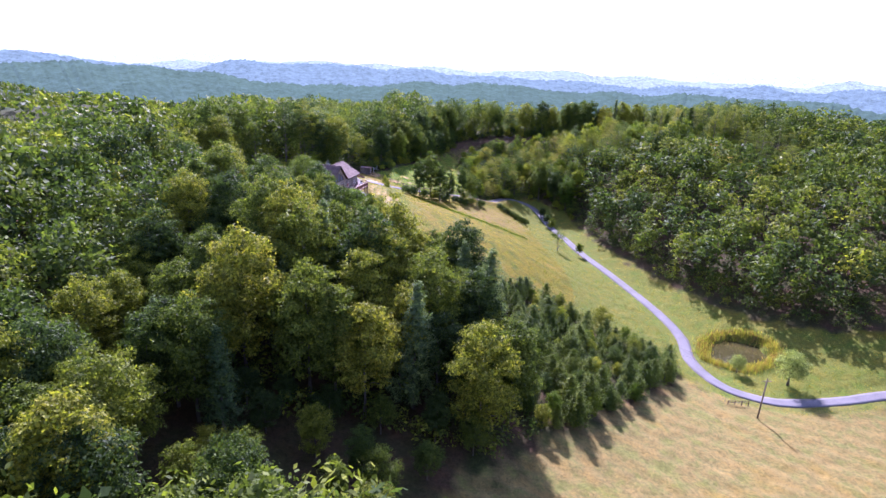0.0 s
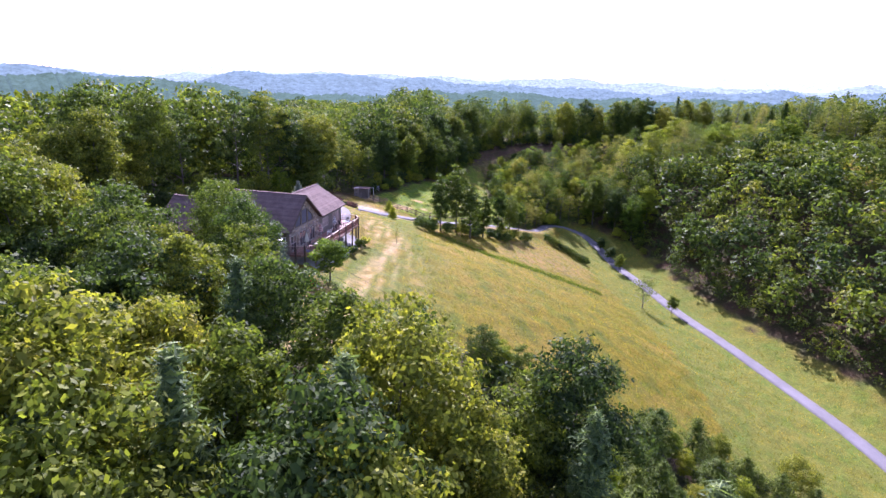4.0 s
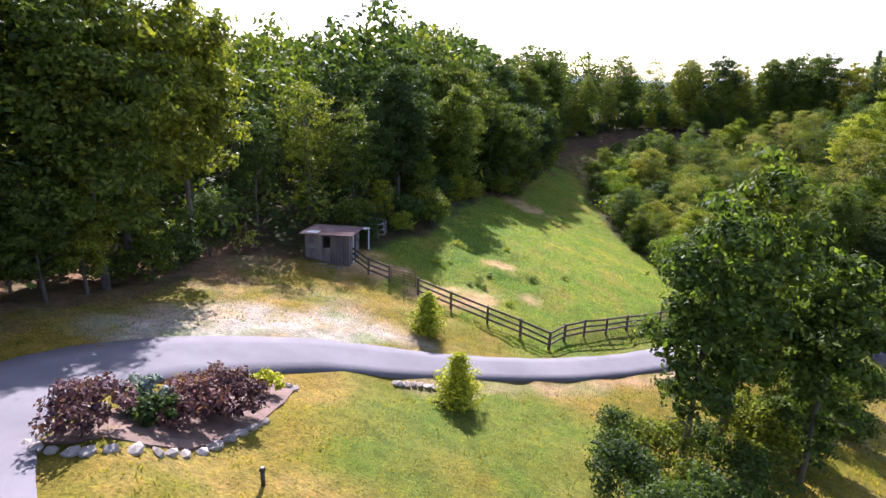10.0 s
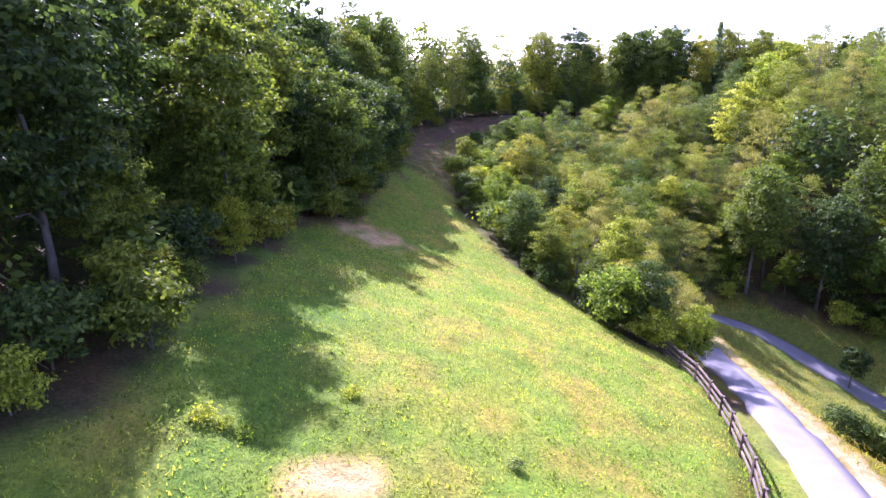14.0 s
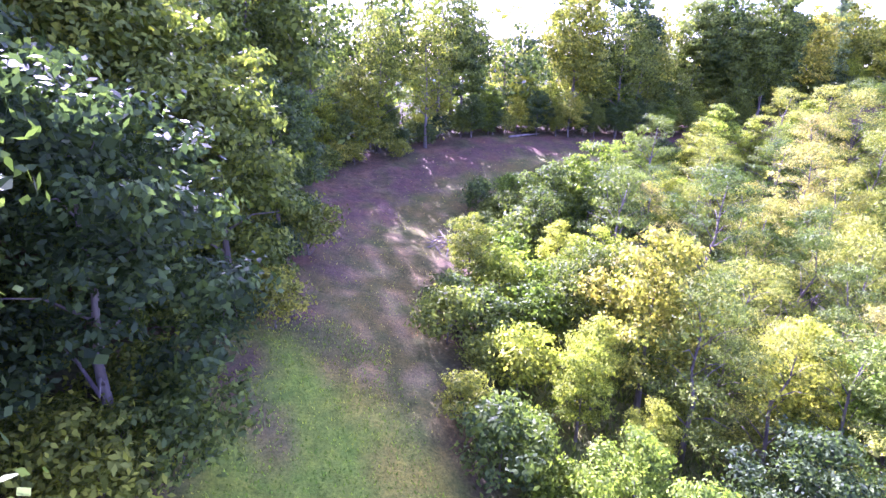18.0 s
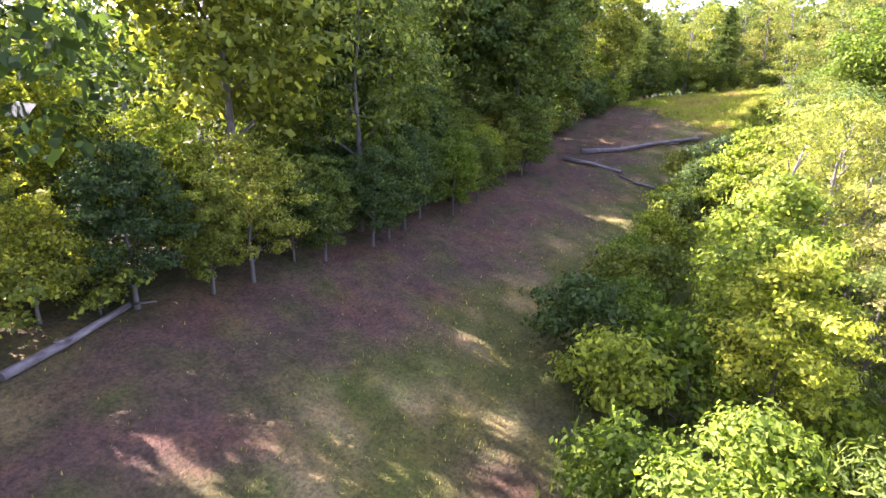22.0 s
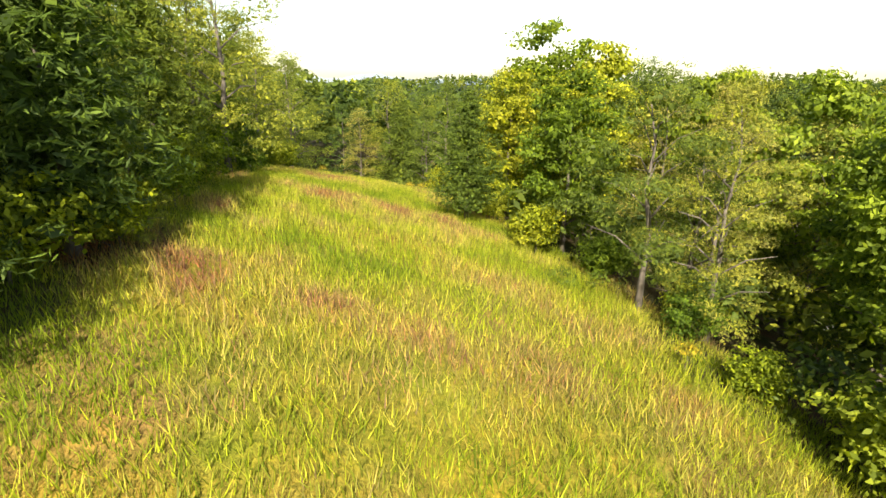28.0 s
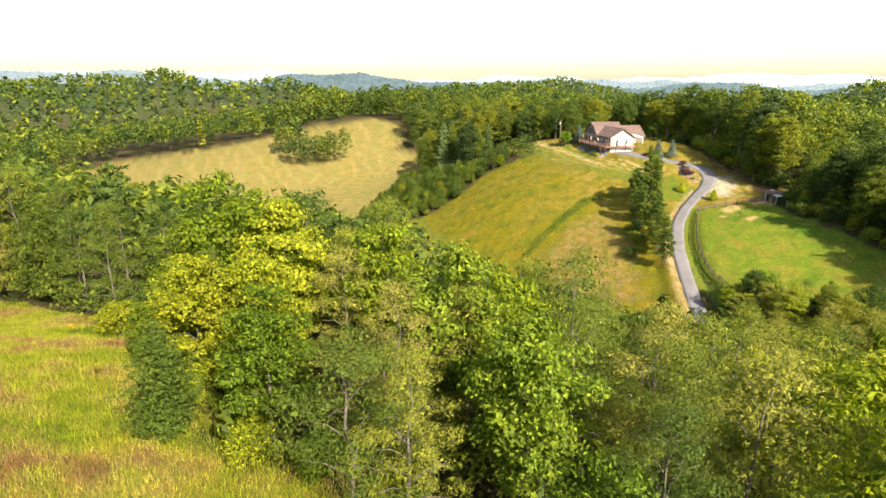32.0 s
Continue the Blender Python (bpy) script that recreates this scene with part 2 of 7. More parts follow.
M_STEEL = surface("galvanised_steel", (0.42, 0.43, 0.44), (0.58, 0.59, 0.60), 2.0, 30.0, 0.4, 0.8, relief=0.05)
M_GATE = surface("red_oxide_tube", (0.16, 0.075, 0.055), (0.24, 0.12, 0.09), 2.0, 30.0, 0.55, 0.3, relief=0.05)
M_POLE = surface("pole_wood", (0.15, 0.11, 0.08), (0.26, 0.20, 0.15), 1.0, 14.0, 0.9, relief=0.4, stretch=(1, 1, 0.15))
M_WIRE = surface("cable", (0.03, 0.03, 0.03), (0.05, 0.05, 0.05), 1.0, 10.0, 0.6, relief=0)
M_FRAME = surface("white_vinyl", (0.74, 0.74, 0.72), (0.82, 0.82, 0.80), 1.0, 20.0, 0.4, relief=0)
M_PAVER = surface("pale_stones", (0.20, 0.175, 0.15), (0.34, 0.30, 0.26), 1.0, 18.0, 0.9, relief=0.5, vary=0.25)
M_MULCH = surface("red_mulch", (0.095, 0.060, 0.046), (0.20, 0.130, 0.100), 1.5, 30.0, 0.95, relief=0.9)
M_BLUE = surface("blue_plastic", (0.05, 0.09, 0.20), (0.07, 0.12, 0.26), 1.0, 20.0, 0.4, relief=0)
M_WHITE = surface("white_paint", (0.72, 0.72, 0.70), (0.82, 0.82, 0.80), 2.0, 20.0, 0.45, relief=0.03)
M_CLOTH = surface("cream_canvas", (0.52, 0.48, 0.42), (0.66, 0.62, 0.55), 2.0, 40.0, 0.9, relief=0.2)
M_CHAIR = surface("dark_metal_furniture", (0.035, 0.033, 0.035), (0.07, 0.068, 0.07), 3.0, 30.0, 0.5, 0.4, relief=0.05)
M_TEAK = surface("brown_chair_wood", (0.17, 0.085, 0.05), (0.28, 0.15, 0.09), 2.0, 20.0, 0.6, relief=0.2)


def glass(name, tone, rough=0.04):
    m, nt, bsdf = nodes_of(name)
    n = noise_tex(nt, 0.6, 2)
    nt.links.new(ramp(nt, n, [(0.3, tuple(0.7 * c for c in tone)), (0.7, tone)]), bsdf.inputs["Base Color"])
    bsdf.inputs["Roughness"].default_value, bsdf.inputs["IOR"].default_value = rough, 1.5
    bsdf.inputs["Specular IOR Level"].default_value = 0.9
    return m


M_SCREEN = glass("blinds_behind_glass", (0.17, 0.165, 0.22), 0.12)
M_GLASS = glass("window_glass", (0.045, 0.05, 0.06))
M_CURTAIN = glass("curtained_glass", (0.42, 0.33, 0.31), 0.1)
M_WATER = glass("pond_water", (0.060, 0.052, 0.020), 0.08)


def striped(name, a, b, count, axis):
    m, nt, bsdf = nodes_of(name)
    co = nt.nodes.new("ShaderNodeTexCoord")
    sep = nt.nodes.new("ShaderNodeSeparateXYZ")
    nt.links.new(co.outputs["Object"], sep.inputs[0])
    s = math_node(nt, 'FRACT', math_node(nt, 'MULTIPLY', sep.outputs[axis], count), 0.0)
    nt.links.new(mix(nt, a, b, math_node(nt, 'GREATER_THAN', s, 0.5)), bsdf.inputs["Base Color"])
    bsdf.inputs["Roughness"].default_value = 0.9
    return m


M_NAVY_STRIPE = striped("navy_striped_canvas", (0.72, 0.71, 0.68), (0.035, 0.045, 0.11), 4.2, 2)
M_RED_STRIPE = striped("red_striped_canvas", (0.62, 0.55, 0.52), (0.30, 0.035, 0.045), 4.6, 2)

# ground: the cover's colour lies on the sheet, the material adds soil, tufts and relief
M_GROUND, gnt, gb = nodes_of("ground_cover")
g_at = gnt.nodes.new("ShaderNodeAttribute")
g_at.attribute_name = "cover"
g_fine = noise_tex(gnt, 1.6, 6, 0.75)
g_tuft = noise_tex(gnt, 9.0, 4, 0.7)
g_col = mix(gnt, g_at.outputs["Color"], ramp(gnt, g_fine, [(0.28, (0.36, 0.46, 0.28)), (0.5, (1, 1, 1)), (0.72, (1.6, 1.48, 1.12))]), 0.75, 'MULTIPLY')
g_col = mix(gnt, g_col, ramp(gnt, g_tuft, [(0.32, (0.38, 0.45, 0.3)), (0.52, (1, 1, 1)), (0.72, (1.6, 1.5, 1.18))]), 0.75, 'MULTIPLY')
g_hue = noise_tex(gnt, 0.33, 4, 0.65)
g_col = mix(gnt, g_col, ramp(gnt, g_hue, [(0.36, (0.74, 0.98, 0.7)), (0.5, (1, 1, 1)), (0.64, (1.18, 1.04, 0.92))]), 0.8, 'MULTIPLY')
gnt.links.new(g_col, gb.inputs["Base Color"])
gb.inputs["Roughness"].default_value = 0.95
gb.inputs["Specular IOR Level"].default_value = 0.1
bump(gnt, gb, g_tuft, 0.8, 0.12)

# ---- the lie of the land: spurs and hollows, each with its heights ----
HOUSE_KNOLL = [(-20.9, 112, -30), (-16.5, 119, -31), (-17, 140, -32.4), (-11.5, 142.5, -32.8), (-24, 122, -30.5), (-33, 124, -29.2), (-31, 142, -29), (-24, 150, -30.2),
               (-22, 160, -32), (-12, 160, -35), (-8, 120, -33.5), (-12, 100, -33), (-20, 90, -33), (-40, 110, -30), (-45, 140, -29)]
PASTURE_BOWL = [(-14.7, 173, -36.4), (-16.2, 182, -37.4), (-22.5, 190, -36), (-8.5, 183.7, -38.7), (-1.3, 191.3, -40), (7, 198.7, -42.6), (9.8, 207.8, -43.4), (-11.4, 201.7, -37.2),
                (-3.3, 198.8, -38.8), (-4.6, 209.4, -39), (-1.6, 218, -40.3), (-6.7, 233.4, -39.2), (8.8, 200.4, -42.6), (-25, 215, -34), (-22, 245, -34)]
TRAIL_SPUR = [(18, 267.5, -38.5), (16, 271.4, -38.7), (13, 277.5, -36.8), (24, 288, -34.8), (32, 291.5, -34), (36, 292.5, -33.8), (43, 293.5, -33.5), (58.7, 292, -34), (79.8, 293, -31.7),
              (87, 284.7, -30.8), (97, 294, -28.8), (98, 278.4, -27.2), (20, 310, -32), (60, 320, -30), (0, 262, -35)]
MEADOW_TOP = [(112, 281.5, -26.2), (116, 276, -25.3), (106, 260, -24.2), (118, 234, -25.6), (121, 214, -31), (127, 203, -34), (100.5, 252, -26.6), (96, 259, -27.5)]
VALLEY = [(18.6, 214, -47), (30, 226, -51), (40, 226, -54.5), (44.7, 222.8, -56.6), (46, 206, -57.6), (49.5, 176.7, -57.8), (58, 150, -58), (72, 113.6, -58.3), (60.3, 86.2, -57.4),
          (41, 173, -55), (90, 85, -58), (130, 60, -58.5), (25, 180, -48), (5, 170, -41), (20, 140, -44), (0, 140, -36), (35, 120, -53), (8, 110, -41), (45, 100, -56.5), (20, 90, -48)]
EAST_RIDGE = [(75, 180, -50), (100, 190, -38), (95, 220, -33), (70, 225, -44), (120, 180, -36), (105, 140, -45), (140, 140, -35), (60, 250, -42), (75, 270, -35), (150, 220, -25),
              (140, 270, -25), (35, 255, -46), (180, 60, -50), (200, 150, -30)]
HAY_HILL = [(0, 60, -46), (-30, 60, -40), (20, 50, -50), (-60, 80, -36), (50, 40, -53), (20, 10, -40), (-5, 15, -36), (-40, -20, -30), (20, -40, -32), (80, -10, -46), (-80, 20, -38),
            (-8, 31, -40), (-3, 0, -33), (60, -60, -42)]
WEST_WOODS = [(-70, 150, -31), (-60, 190, -36), (-55, 240, -35), (-40, 290, -31), (-90, 220, -41), (-100, 110, -36), (-120, 300, -46), (-30, 340, -30), (-10, 300, -31)]
ROUND_ABOUT = [(-260, 0, -60), (-260, 260, -62), (-200, 500, -70), (0, 520, -66), (200, 480, -55), (330, 300, -58), (330, 60, -66), (150, -220, -60), (-100, -240, -62), (320, -180, -62),
               (100, 400, -40), (230, 330, -42)]
SPOTS = np.array(HOUSE_KNOLL + PASTURE_BOWL + TRAIL_SPUR + MEADOW_TOP + VALLEY + EAST_RIDGE + HAY_HILL + WEST_WOODS + ROUND_ABOUT, float)
n_s = len(SPOTS)
lay = np.zeros((n_s + 1, n_s + 1))
lay[:n_s, :n_s] = np.sqrt(((SPOTS[:, None, :2] - SPOTS[None, :, :2]) ** 2).sum(-1) + 144) - np.eye(n_s) * 1.5
lay[:n_s, n_s] = lay[n_s, :n_s] = 1
WEIGHT = np.linalg.solve(lay, np.r_[SPOTS[:, 2], 0])


def waves(x, y, size, seed):
    """Smooth rolling noise of about one unit, without repeats."""
    r = np.random.RandomState(seed)
    out = 0
    for k in range(7):
        a, f, p = r.uniform(0, 6.283), r.uniform(0.6, 1.7) / size, r.uniform(0, 6.283)
        out = out + np.sin((x * math.cos(a) + y * math.sin(a)) * f * 6.283 + p + 0.8 * np.sin((y * math.cos(a) - x * math.sin(a)) * f * 4 + p * 2))
    return out / 3.2


def height(x, y):
    """Metres above the datum at any spot of the land."""
    x, y = np.asarray(x, float), np.asarray(y, float)
    z = np.full(np.broadcast(x, y).shape, WEIGHT[-1])
    for (a, b, _), k in zip(SPOTS, WEIGHT[:-1]):
        z = z + k * np.sqrt((x - a) ** 2 + (y - b) ** 2 + 144)
    d = np.hypot(x - 30, y - 140)
    far = np.clip((d - 330) / 250, 0, 1)
    far = far * far * (3 - 2 * far)
    rise = np.clip((d - 600) / 3000, 0, 1)
    hills = -62 + 24 * waves(x, y, 520, 5) + 9 * waves(x, y, 190, 6) + rise * (12 + 16 * waves(x, y, 1500, 8))
    # the land falls away northwards into a broad valley
    north = np.clip((y - 420) / 420, 0, 1)
    return z * (1 - far) + (hills - 38 * north * north * (3 - 2 * north)) * far


# ---- open ground, each plot by its outline ----
YARD = [(-46, 112), (-32, 108), (-16, 108), (-9, 117), (-5, 121), (0, 150), (8, 172), (-2, 182), (-14, 186), (-20, 191), (-28, 188), (-33, 178), (-34, 166), (-40, 158), (-48, 140)]
FIELD = [(-9, 118), (7, 110), (24, 115.5), (44, 113), (54, 107), (52, 99), (56, 91), (75, 88), (130, 95), (140, 110), (98, 113), (84, 121), (77, 129), (69, 145), (63, 165), (58, 185), (55, 205), (53, 222), (46, 233),
         (33, 235), (24, 222), (12, 192), (-4, 176), (-10, 150)]
HAY = [(6, 54), (18, 66), (33, 79), (52, 99), (62, 92), (90, 92), (130, 98), (190, 92), (170, 20), (133, -40), (66, -34), (5, -18), (-4, 8), (9, 28), (-2, 40)]
PASTURE = [(-22, 191), (-20, 196), (-17, 200), (-15, 206), (-9, 230), (4, 262), (10, 258), (9.5, 240), (10.5, 226), (13, 214), (17, 212), (9, 196), (-8, 181), (-18, 186)]
TRAIL = [(3, 258), (4.5, 267), (8, 274.5), (13.5, 283.5), (24, 291), (36, 297), (45, 295.5), (61, 295), (84, 295), (104, 295), (113, 288), (98, 277), (90, 281), (75, 284.5), (60, 286), (46.5, 285.5), (33, 284), (24.5, 280), (16, 268), (10.5, 252)]
MEADOW = [(90, 280), (104, 293), (112, 289), (114, 281), (112, 269), (113.5, 261), (117, 249), (122, 226), (128, 204), (124, 198), (114, 213), (107.5, 232), (104, 247), (100.5, 251.5), (95.5, 262), (92, 272)]
THICKET = [(12, 249), (12, 232), (13.5, 218), (20, 216), (28, 228), (40, 236), (52, 240), (60, 262), (88, 276), (74, 283), (60, 285), (46, 284), (34, 283), (26, 279), (18, 266)]
PLANTATION = [(4, 109), (24, 114.5), (44, 112), (53.5, 105), (51, 99), (33, 80.5), (18, 67.5), (12, 72), (10, 90)]


def inside(x, y, ring):
    x, y = np.asarray(x, float), np.asarray(y, float)
    hit = np.zeros(np.broadcast(x, y).shape, bool)
    for (x0, y0), (x1, y1) in zip(ring, ring[1:] + ring[:1]):
        if y0 != y1:
            hit ^= ((y0 > y) != (y1 > y)) & (x < (x1 - x0) * (y - y0) / (y1 - y0) + x0)
    return hit


def gap_to(x, y, ring, closed=True):
    """Distance to a line of corners."""
    best = np.full(np.broadcast(np.asarray(x, float), np.asarray(y, float)).shape, 1e9)
    for (x0, y0), (x1, y1) in zip(ring, ring[1:] + (ring[:1] if closed else [])):
        dx, dy = x1 - x0, y1 - y0
        k = np.clip(((x - x0) * dx + (y - y0) * dy) / (dx * dx + dy * dy), 0, 1)
        best = np.minimum(best, np.hypot(x - x0 - k * dx, y - y0 - k * dy))
    return best


def patch(x, y, ring, soft=1.0):
    """1 inside an outline, 0 outside, with a soft and ragged edge."""
    d = gap_to(x, y, ring) * np.where(inside(x, y, ring), 1, -1) + 0.8 * soft * waves(x, y, 5.0, 3)
    return np.clip(0.5 + d / (2 * soft), 0, 1)


CLUMP = [(69, -14), (62, 16), (52, 30), (40, 34), (30, 34), (31, 20), (42, 8), (52, -6)]
PLOTS = (YARD, FIELD, HAY, PASTURE, TRAIL, MEADOW)


def is_open(x, y):
    out = inside(x, y, PLOTS[0])
    for ring in PLOTS[1:]:
        out |= inside(x, y, ring)
    return out & ~inside(x, y, CLUMP)


def smooth_line(pts, step=1.0):
    """A Catmull-Rom line through the points, at even steps."""
    p = np.array([pts[0]] + list(pts) + [pts[-1]], float)
    out = []
    for i in range(1, len(p) - 2):
        n = max(2, int(np.linalg.norm(p[i + 1] - p[i]) / step))
        for t in np.arange(n) / n:
            a, b, c, d = p[i - 1:i + 3]
            out.append(0.5 * (2 * b + (c - a) * t + (2 * a - 5 * b + 4 * c - d) * t * t + (3 * b - a - 3 * c + d) * t ** 3))
    out.append(p[-2])
    return np.array(out)


ROAD = [(-23.0, 141), (-22.6, 148), (-24.3, 155.5), (-28.5, 162.3), (-29.0, 167.2), (-26.4, 171.2), (-21.5, 174.6), (-15, 177.2), (-8.6, 180.2), (-2.5, 184.0), (3.5, 189.0), (9.6, 195.4), (17, 205.2), (21.8, 212.4), (25.5, 220.5), (29.5, 228), (35.5, 231.2),
        (41.5, 228.3), (44.5, 221), (46.5, 207), (49, 188), (52.4, 170), (57.5, 146), (60.4, 122), (57.8, 108), (60, 97.5), (67, 93.2), (76, 93.4), (92, 95.4), (130, 101), (220, 108)]
road_line = smooth_line(ROAD, 1.0)
road_ring = [tuple(p) for p in smooth_line(ROAD, 6.0)]

# ---- ground: one sheet from the yard to the horizon ----
def graded(lo, hi, step, end):
    core = np.arange(lo, hi + step, step)
    out, s = [], step
    while (core[-1] if not out else out[-1]) < end:
        s *= 1.13
        out.append((out[-1] if out else core[-1]) + s)
    back, s = [], step
    while (core[0] if not back else back[-1]) > -end:
        s *= 1.13
        back.append((back[-1] if back else core[0]) - s)
    return np.concatenate([back[::-1], core, out])


gx, gy = graded(-50, 132, 0.72, 4600), graded(60, 300, 0.72, 4600)
X, Y = np.meshgrid(gx, gy)
Z = height(X, Y)
near = (np.hypot(X - 40, Y - 180) < 330)
open_w = np.zeros(X.shape)
for ring in PLOTS:
    open_w = np.maximum(open_w, patch(X, Y, ring, 1.2) * near)
d_road = gap_to(X, Y, road_ring, closed=False)
Z += near * (0.10 * waves(X, Y, 4.5, 11) + 0.05 * waves(X, Y, 1.9, 12)) * np.clip((d_road - 3.0) / 2, 0, 1)
# the drive lies on a levelled bed
arc = np.cumsum(np.r_[0, np.linalg.norm(np.diff(road_line, axis=0), axis=1)])
half = np.interp(arc, [0, 6, 14, 22, 28, 33, 39, 46, 500], [2.6, 2.9, 3.0, 2.8, 2.4, 2.0, 1.7, 1.35, 1.35])
road_z = np.convolve(np.pad(height(road_line[:, 0], road_line[:, 1]), 4, mode='edge'), np.ones(9) / 9, 'valid')
ci, cj = np.where(d_road < 7.5)
ri = np.argmin((X[ci, cj][:, None] - road_line[None, :, 0]) ** 2 + (Y[ci, cj][:, None] - road_line[None, :, 1]) ** 2, 1)
bed_d = np.hypot(X[ci, cj] - road_line[ri, 0], Y[ci, cj] - road_line[ri, 1])
bed_w = np.clip((half[ri] + 3.6 - bed_d) / 2.4, 0, 1)
Z[ci, cj] += (road_z[ri] - 0.11 - Z[ci, cj]) * bed_w * bed_w * (3 - 2 * bed_w)
POND = [(62.5, 110), (66, 117.5), (73, 120.5), (78.5, 117), (77, 110.5), (68, 106.3)]
Z += (-59.4 - Z) * patch(X, Y, POND, 1.0)
# far off the woods close over the ground: the sheet carries their crowns
far_w = np.clip((np.hypot(X - 30, Y - 140) - 420) / 200, 0, 1)
Z += far_w * (11 + 4.0 * waves(X, Y, 34, 21) + 2.5 * waves(X, Y, 15, 22))


# past the near hills the land falls away behind the ranges
far_r = np.hypot(X - 30, Y - 140)
Z -= np.clip(far_r - 1000, 0, 900) * 0.16


def blend(base, colour, w):
    return base + (np.array(colour) - base) * w[..., None]


n1, n2, n3 = waves(X, Y, 26, 31), waves(X, Y, 9, 32), waves(X, Y, 3.6, 33)
cover = np.zeros(X.shape + (3,)) + np.array((0.060, 0.043, 0.030))
cover = blend(cover, (0.034, 0.048, 0.018), np.clip(0.4 + 0.5 * n2, 0, 0.7))
w = patch(X, Y, FIELD, 1.5) * near
cover = blend(cover, (0.192, 0.180, 0.015), w)
cover = blend(cover, (0.232, 0.194, 0.036), w * np.clip(0.2 + 0.7 * n1 + 0.4 * n3, 0, 0.8))
cover = blend(cover, (0.100, 0.135, 0.018), w * np.clip(0.75 * n2 - 0.1 + 0.4 * n3, 0, 0.75))
# greener bottom by the road and the pond
wv = w * np.clip((np.where(Z < -52.5, 1, 0) + n3 * 0.2), 0, 1)
cover = blend(cover, (0.155, 0.200, 0.045), wv * 0.8)
# dry cut bank and the green drain below the trees
BANK = [(6, 168), (14, 166), (26, 172), (33, 186), (33, 198), (24, 200), (12, 184)]
w = patch(X, Y, BANK, 1.5)
cover = blend(cover, (0.300, 0.215, 0.110), w * np.clip(0.55 + 0.5 * n3, 0, 0.9))
DRAIN = [(-8, 167), (-2, 161.5), (5, 158), (14, 160.5), (24, 164), (30, 167), (29, 168.5), (22, 165.5), (12, 162.5), (4, 161), (-2, 165)]
w = patch(X, Y, DRAIN, 0.8)
cover = blend(cover, (0.085, 0.140, 0.022), w * 0.7)
w = patch(X, Y, YARD, 1.5) * near
cover = blend(cover, (0.200, 0.180, 0.026), w)
cover = blend(cover, (0.330, 0.250, 0.085), w * np.clip(0.25 + 0.5 * n2 + 0.5 * n3, 0, 0.75))
# mown stripes down the lawn, following the knoll
u_lawn = (X + 0.055 * (Y - 150) + 0.004 * np.clip(Y - 158, 0, 30) ** 2) * 1.35
MOWN = [(-20, 163), (-12, 160), (-7, 140), (-9, 120), (-14, 104), (-20, 104), (-17, 122), (-15, 142), (-19, 150)]
w = patch(X, Y, MOWN, 2.0)
cover = blend(cover, (0.460, 0.380, 0.220), w * np.clip(np.sin(u_lawn * 2.7 + 0.8 * n2) * 0.9 - 0.05 + 0.6 * n3, 0, 1))
cover = blend(cover, (0.125, 0.175, 0.035), w * np.clip(-np.sin(u_lawn * 2.7 + 0.8 * n2) * 0.8 + 0.3 * n2, 0, 0.75))
WORN = [(-11.6, 147), (-10.7, 146), (-11.4, 138), (-12.7, 131), (-13.6, 124), (-13.7, 117), (-13.8, 110), (-15.4, 110), (-15.2, 118), (-15.0, 125), (-14.0, 132), (-12.6, 139)]
w = patch(X, Y, WORN, 0.7)
cover = blend(cover, (0.560, 0.430, 0.290), w * np.clip(0.75 + 0.6 * n3, 0, 1))
GARDEN = [(-28.5, 113), (-24, 110.5), (-19, 112.5), (-16.6, 116.5), (-18, 119.5), (-22, 120.5), (-28, 119.5)]
cover = blend(cover, (0.150, 0.105, 0.072), patch(X, Y, GARDEN, 1.2) * np.clip(0.75 + 0.5 * n3, 0, 1))
cover = blend(cover, (0.150, 0.150, 0.026), patch(X, Y, [(-27.2, 114.4), (-24.6, 113.6), (-23.8, 115.4), (-25.8, 116.6)], 0.6) * 0.8)
SWARD = [(-12.8, 106), (-7, 108), (-3.5, 124), (-4, 142), (-9.4, 150), (-10.2, 140), (-11.8, 130), (-12.6, 118)]
cover = blend(cover, (0.105, 0.160, 0.028), patch(X, Y, SWARD, 2.0) * np.clip(0.55 + 0.35 * n3 + 0.3 * n2, 0, 0.85))
cover = blend(cover, (0.360, 0.280, 0.120), patch(X, Y, [(-7.5, 122), (-6, 122), (-6.5, 133), (-8, 137), (-8.8, 133)], 1.0) * np.clip(0.4 + 0.5 * n3, 0, 0.8))
DECK_SIDE = [(-18.2, 120), (-16.2, 117.5), (-14.4, 126), (-12.8, 139), (-14.4, 141), (-16, 132)]
cover = blend(cover, (0.100, 0.165, 0.026), patch(X, Y, DECK_SIDE, 0.8) * 0.75)
LUSH = [(-17, 166), (-8, 166), (-6, 174), (-12, 177), (-17, 175), (-20, 171)]
cover = blend(cover, (0.125, 0.190, 0.030), patch(X, Y, LUSH, 2.0) * 0.75)
cover = blend(cover, (0.105, 0.165, 0.028), patch(X, Y, [(-19.5, 171.5), (-15, 172.5), (-6.5, 158), (-6.5, 147), (-11.5, 150), (-15, 160)], 1.8) * np.clip(0.7 + 0.3 * n3, 0, 0.9))
w = patch(X, Y, HAY, 2.0) * near
cover = blend(cover, (0.245, 0.215, 0.090), w)
cover = blend(cover, (0.240, 0.215, 0.070), w * np.clip(0.5 * n1 + 0.5 * n2 - 0.1, 0, 0.8))
cover = blend(cover, (0.310, 0.270, 0.130), w * np.clip(np.sin((X * 0.5 + Y * 0.9) * 1.6 + 2 * n1) - 0.35, 0, 0.6))
w = patch(X, Y, PASTURE, 1.0)
cover = blend(cover, (0.165, 0.240, 0.034), w)
cover = blend(cover, (0.270, 0.240, 0.055), w * np.clip(0.15 + 0.6 * n2 + 0.4 * n3, 0, 0.7))
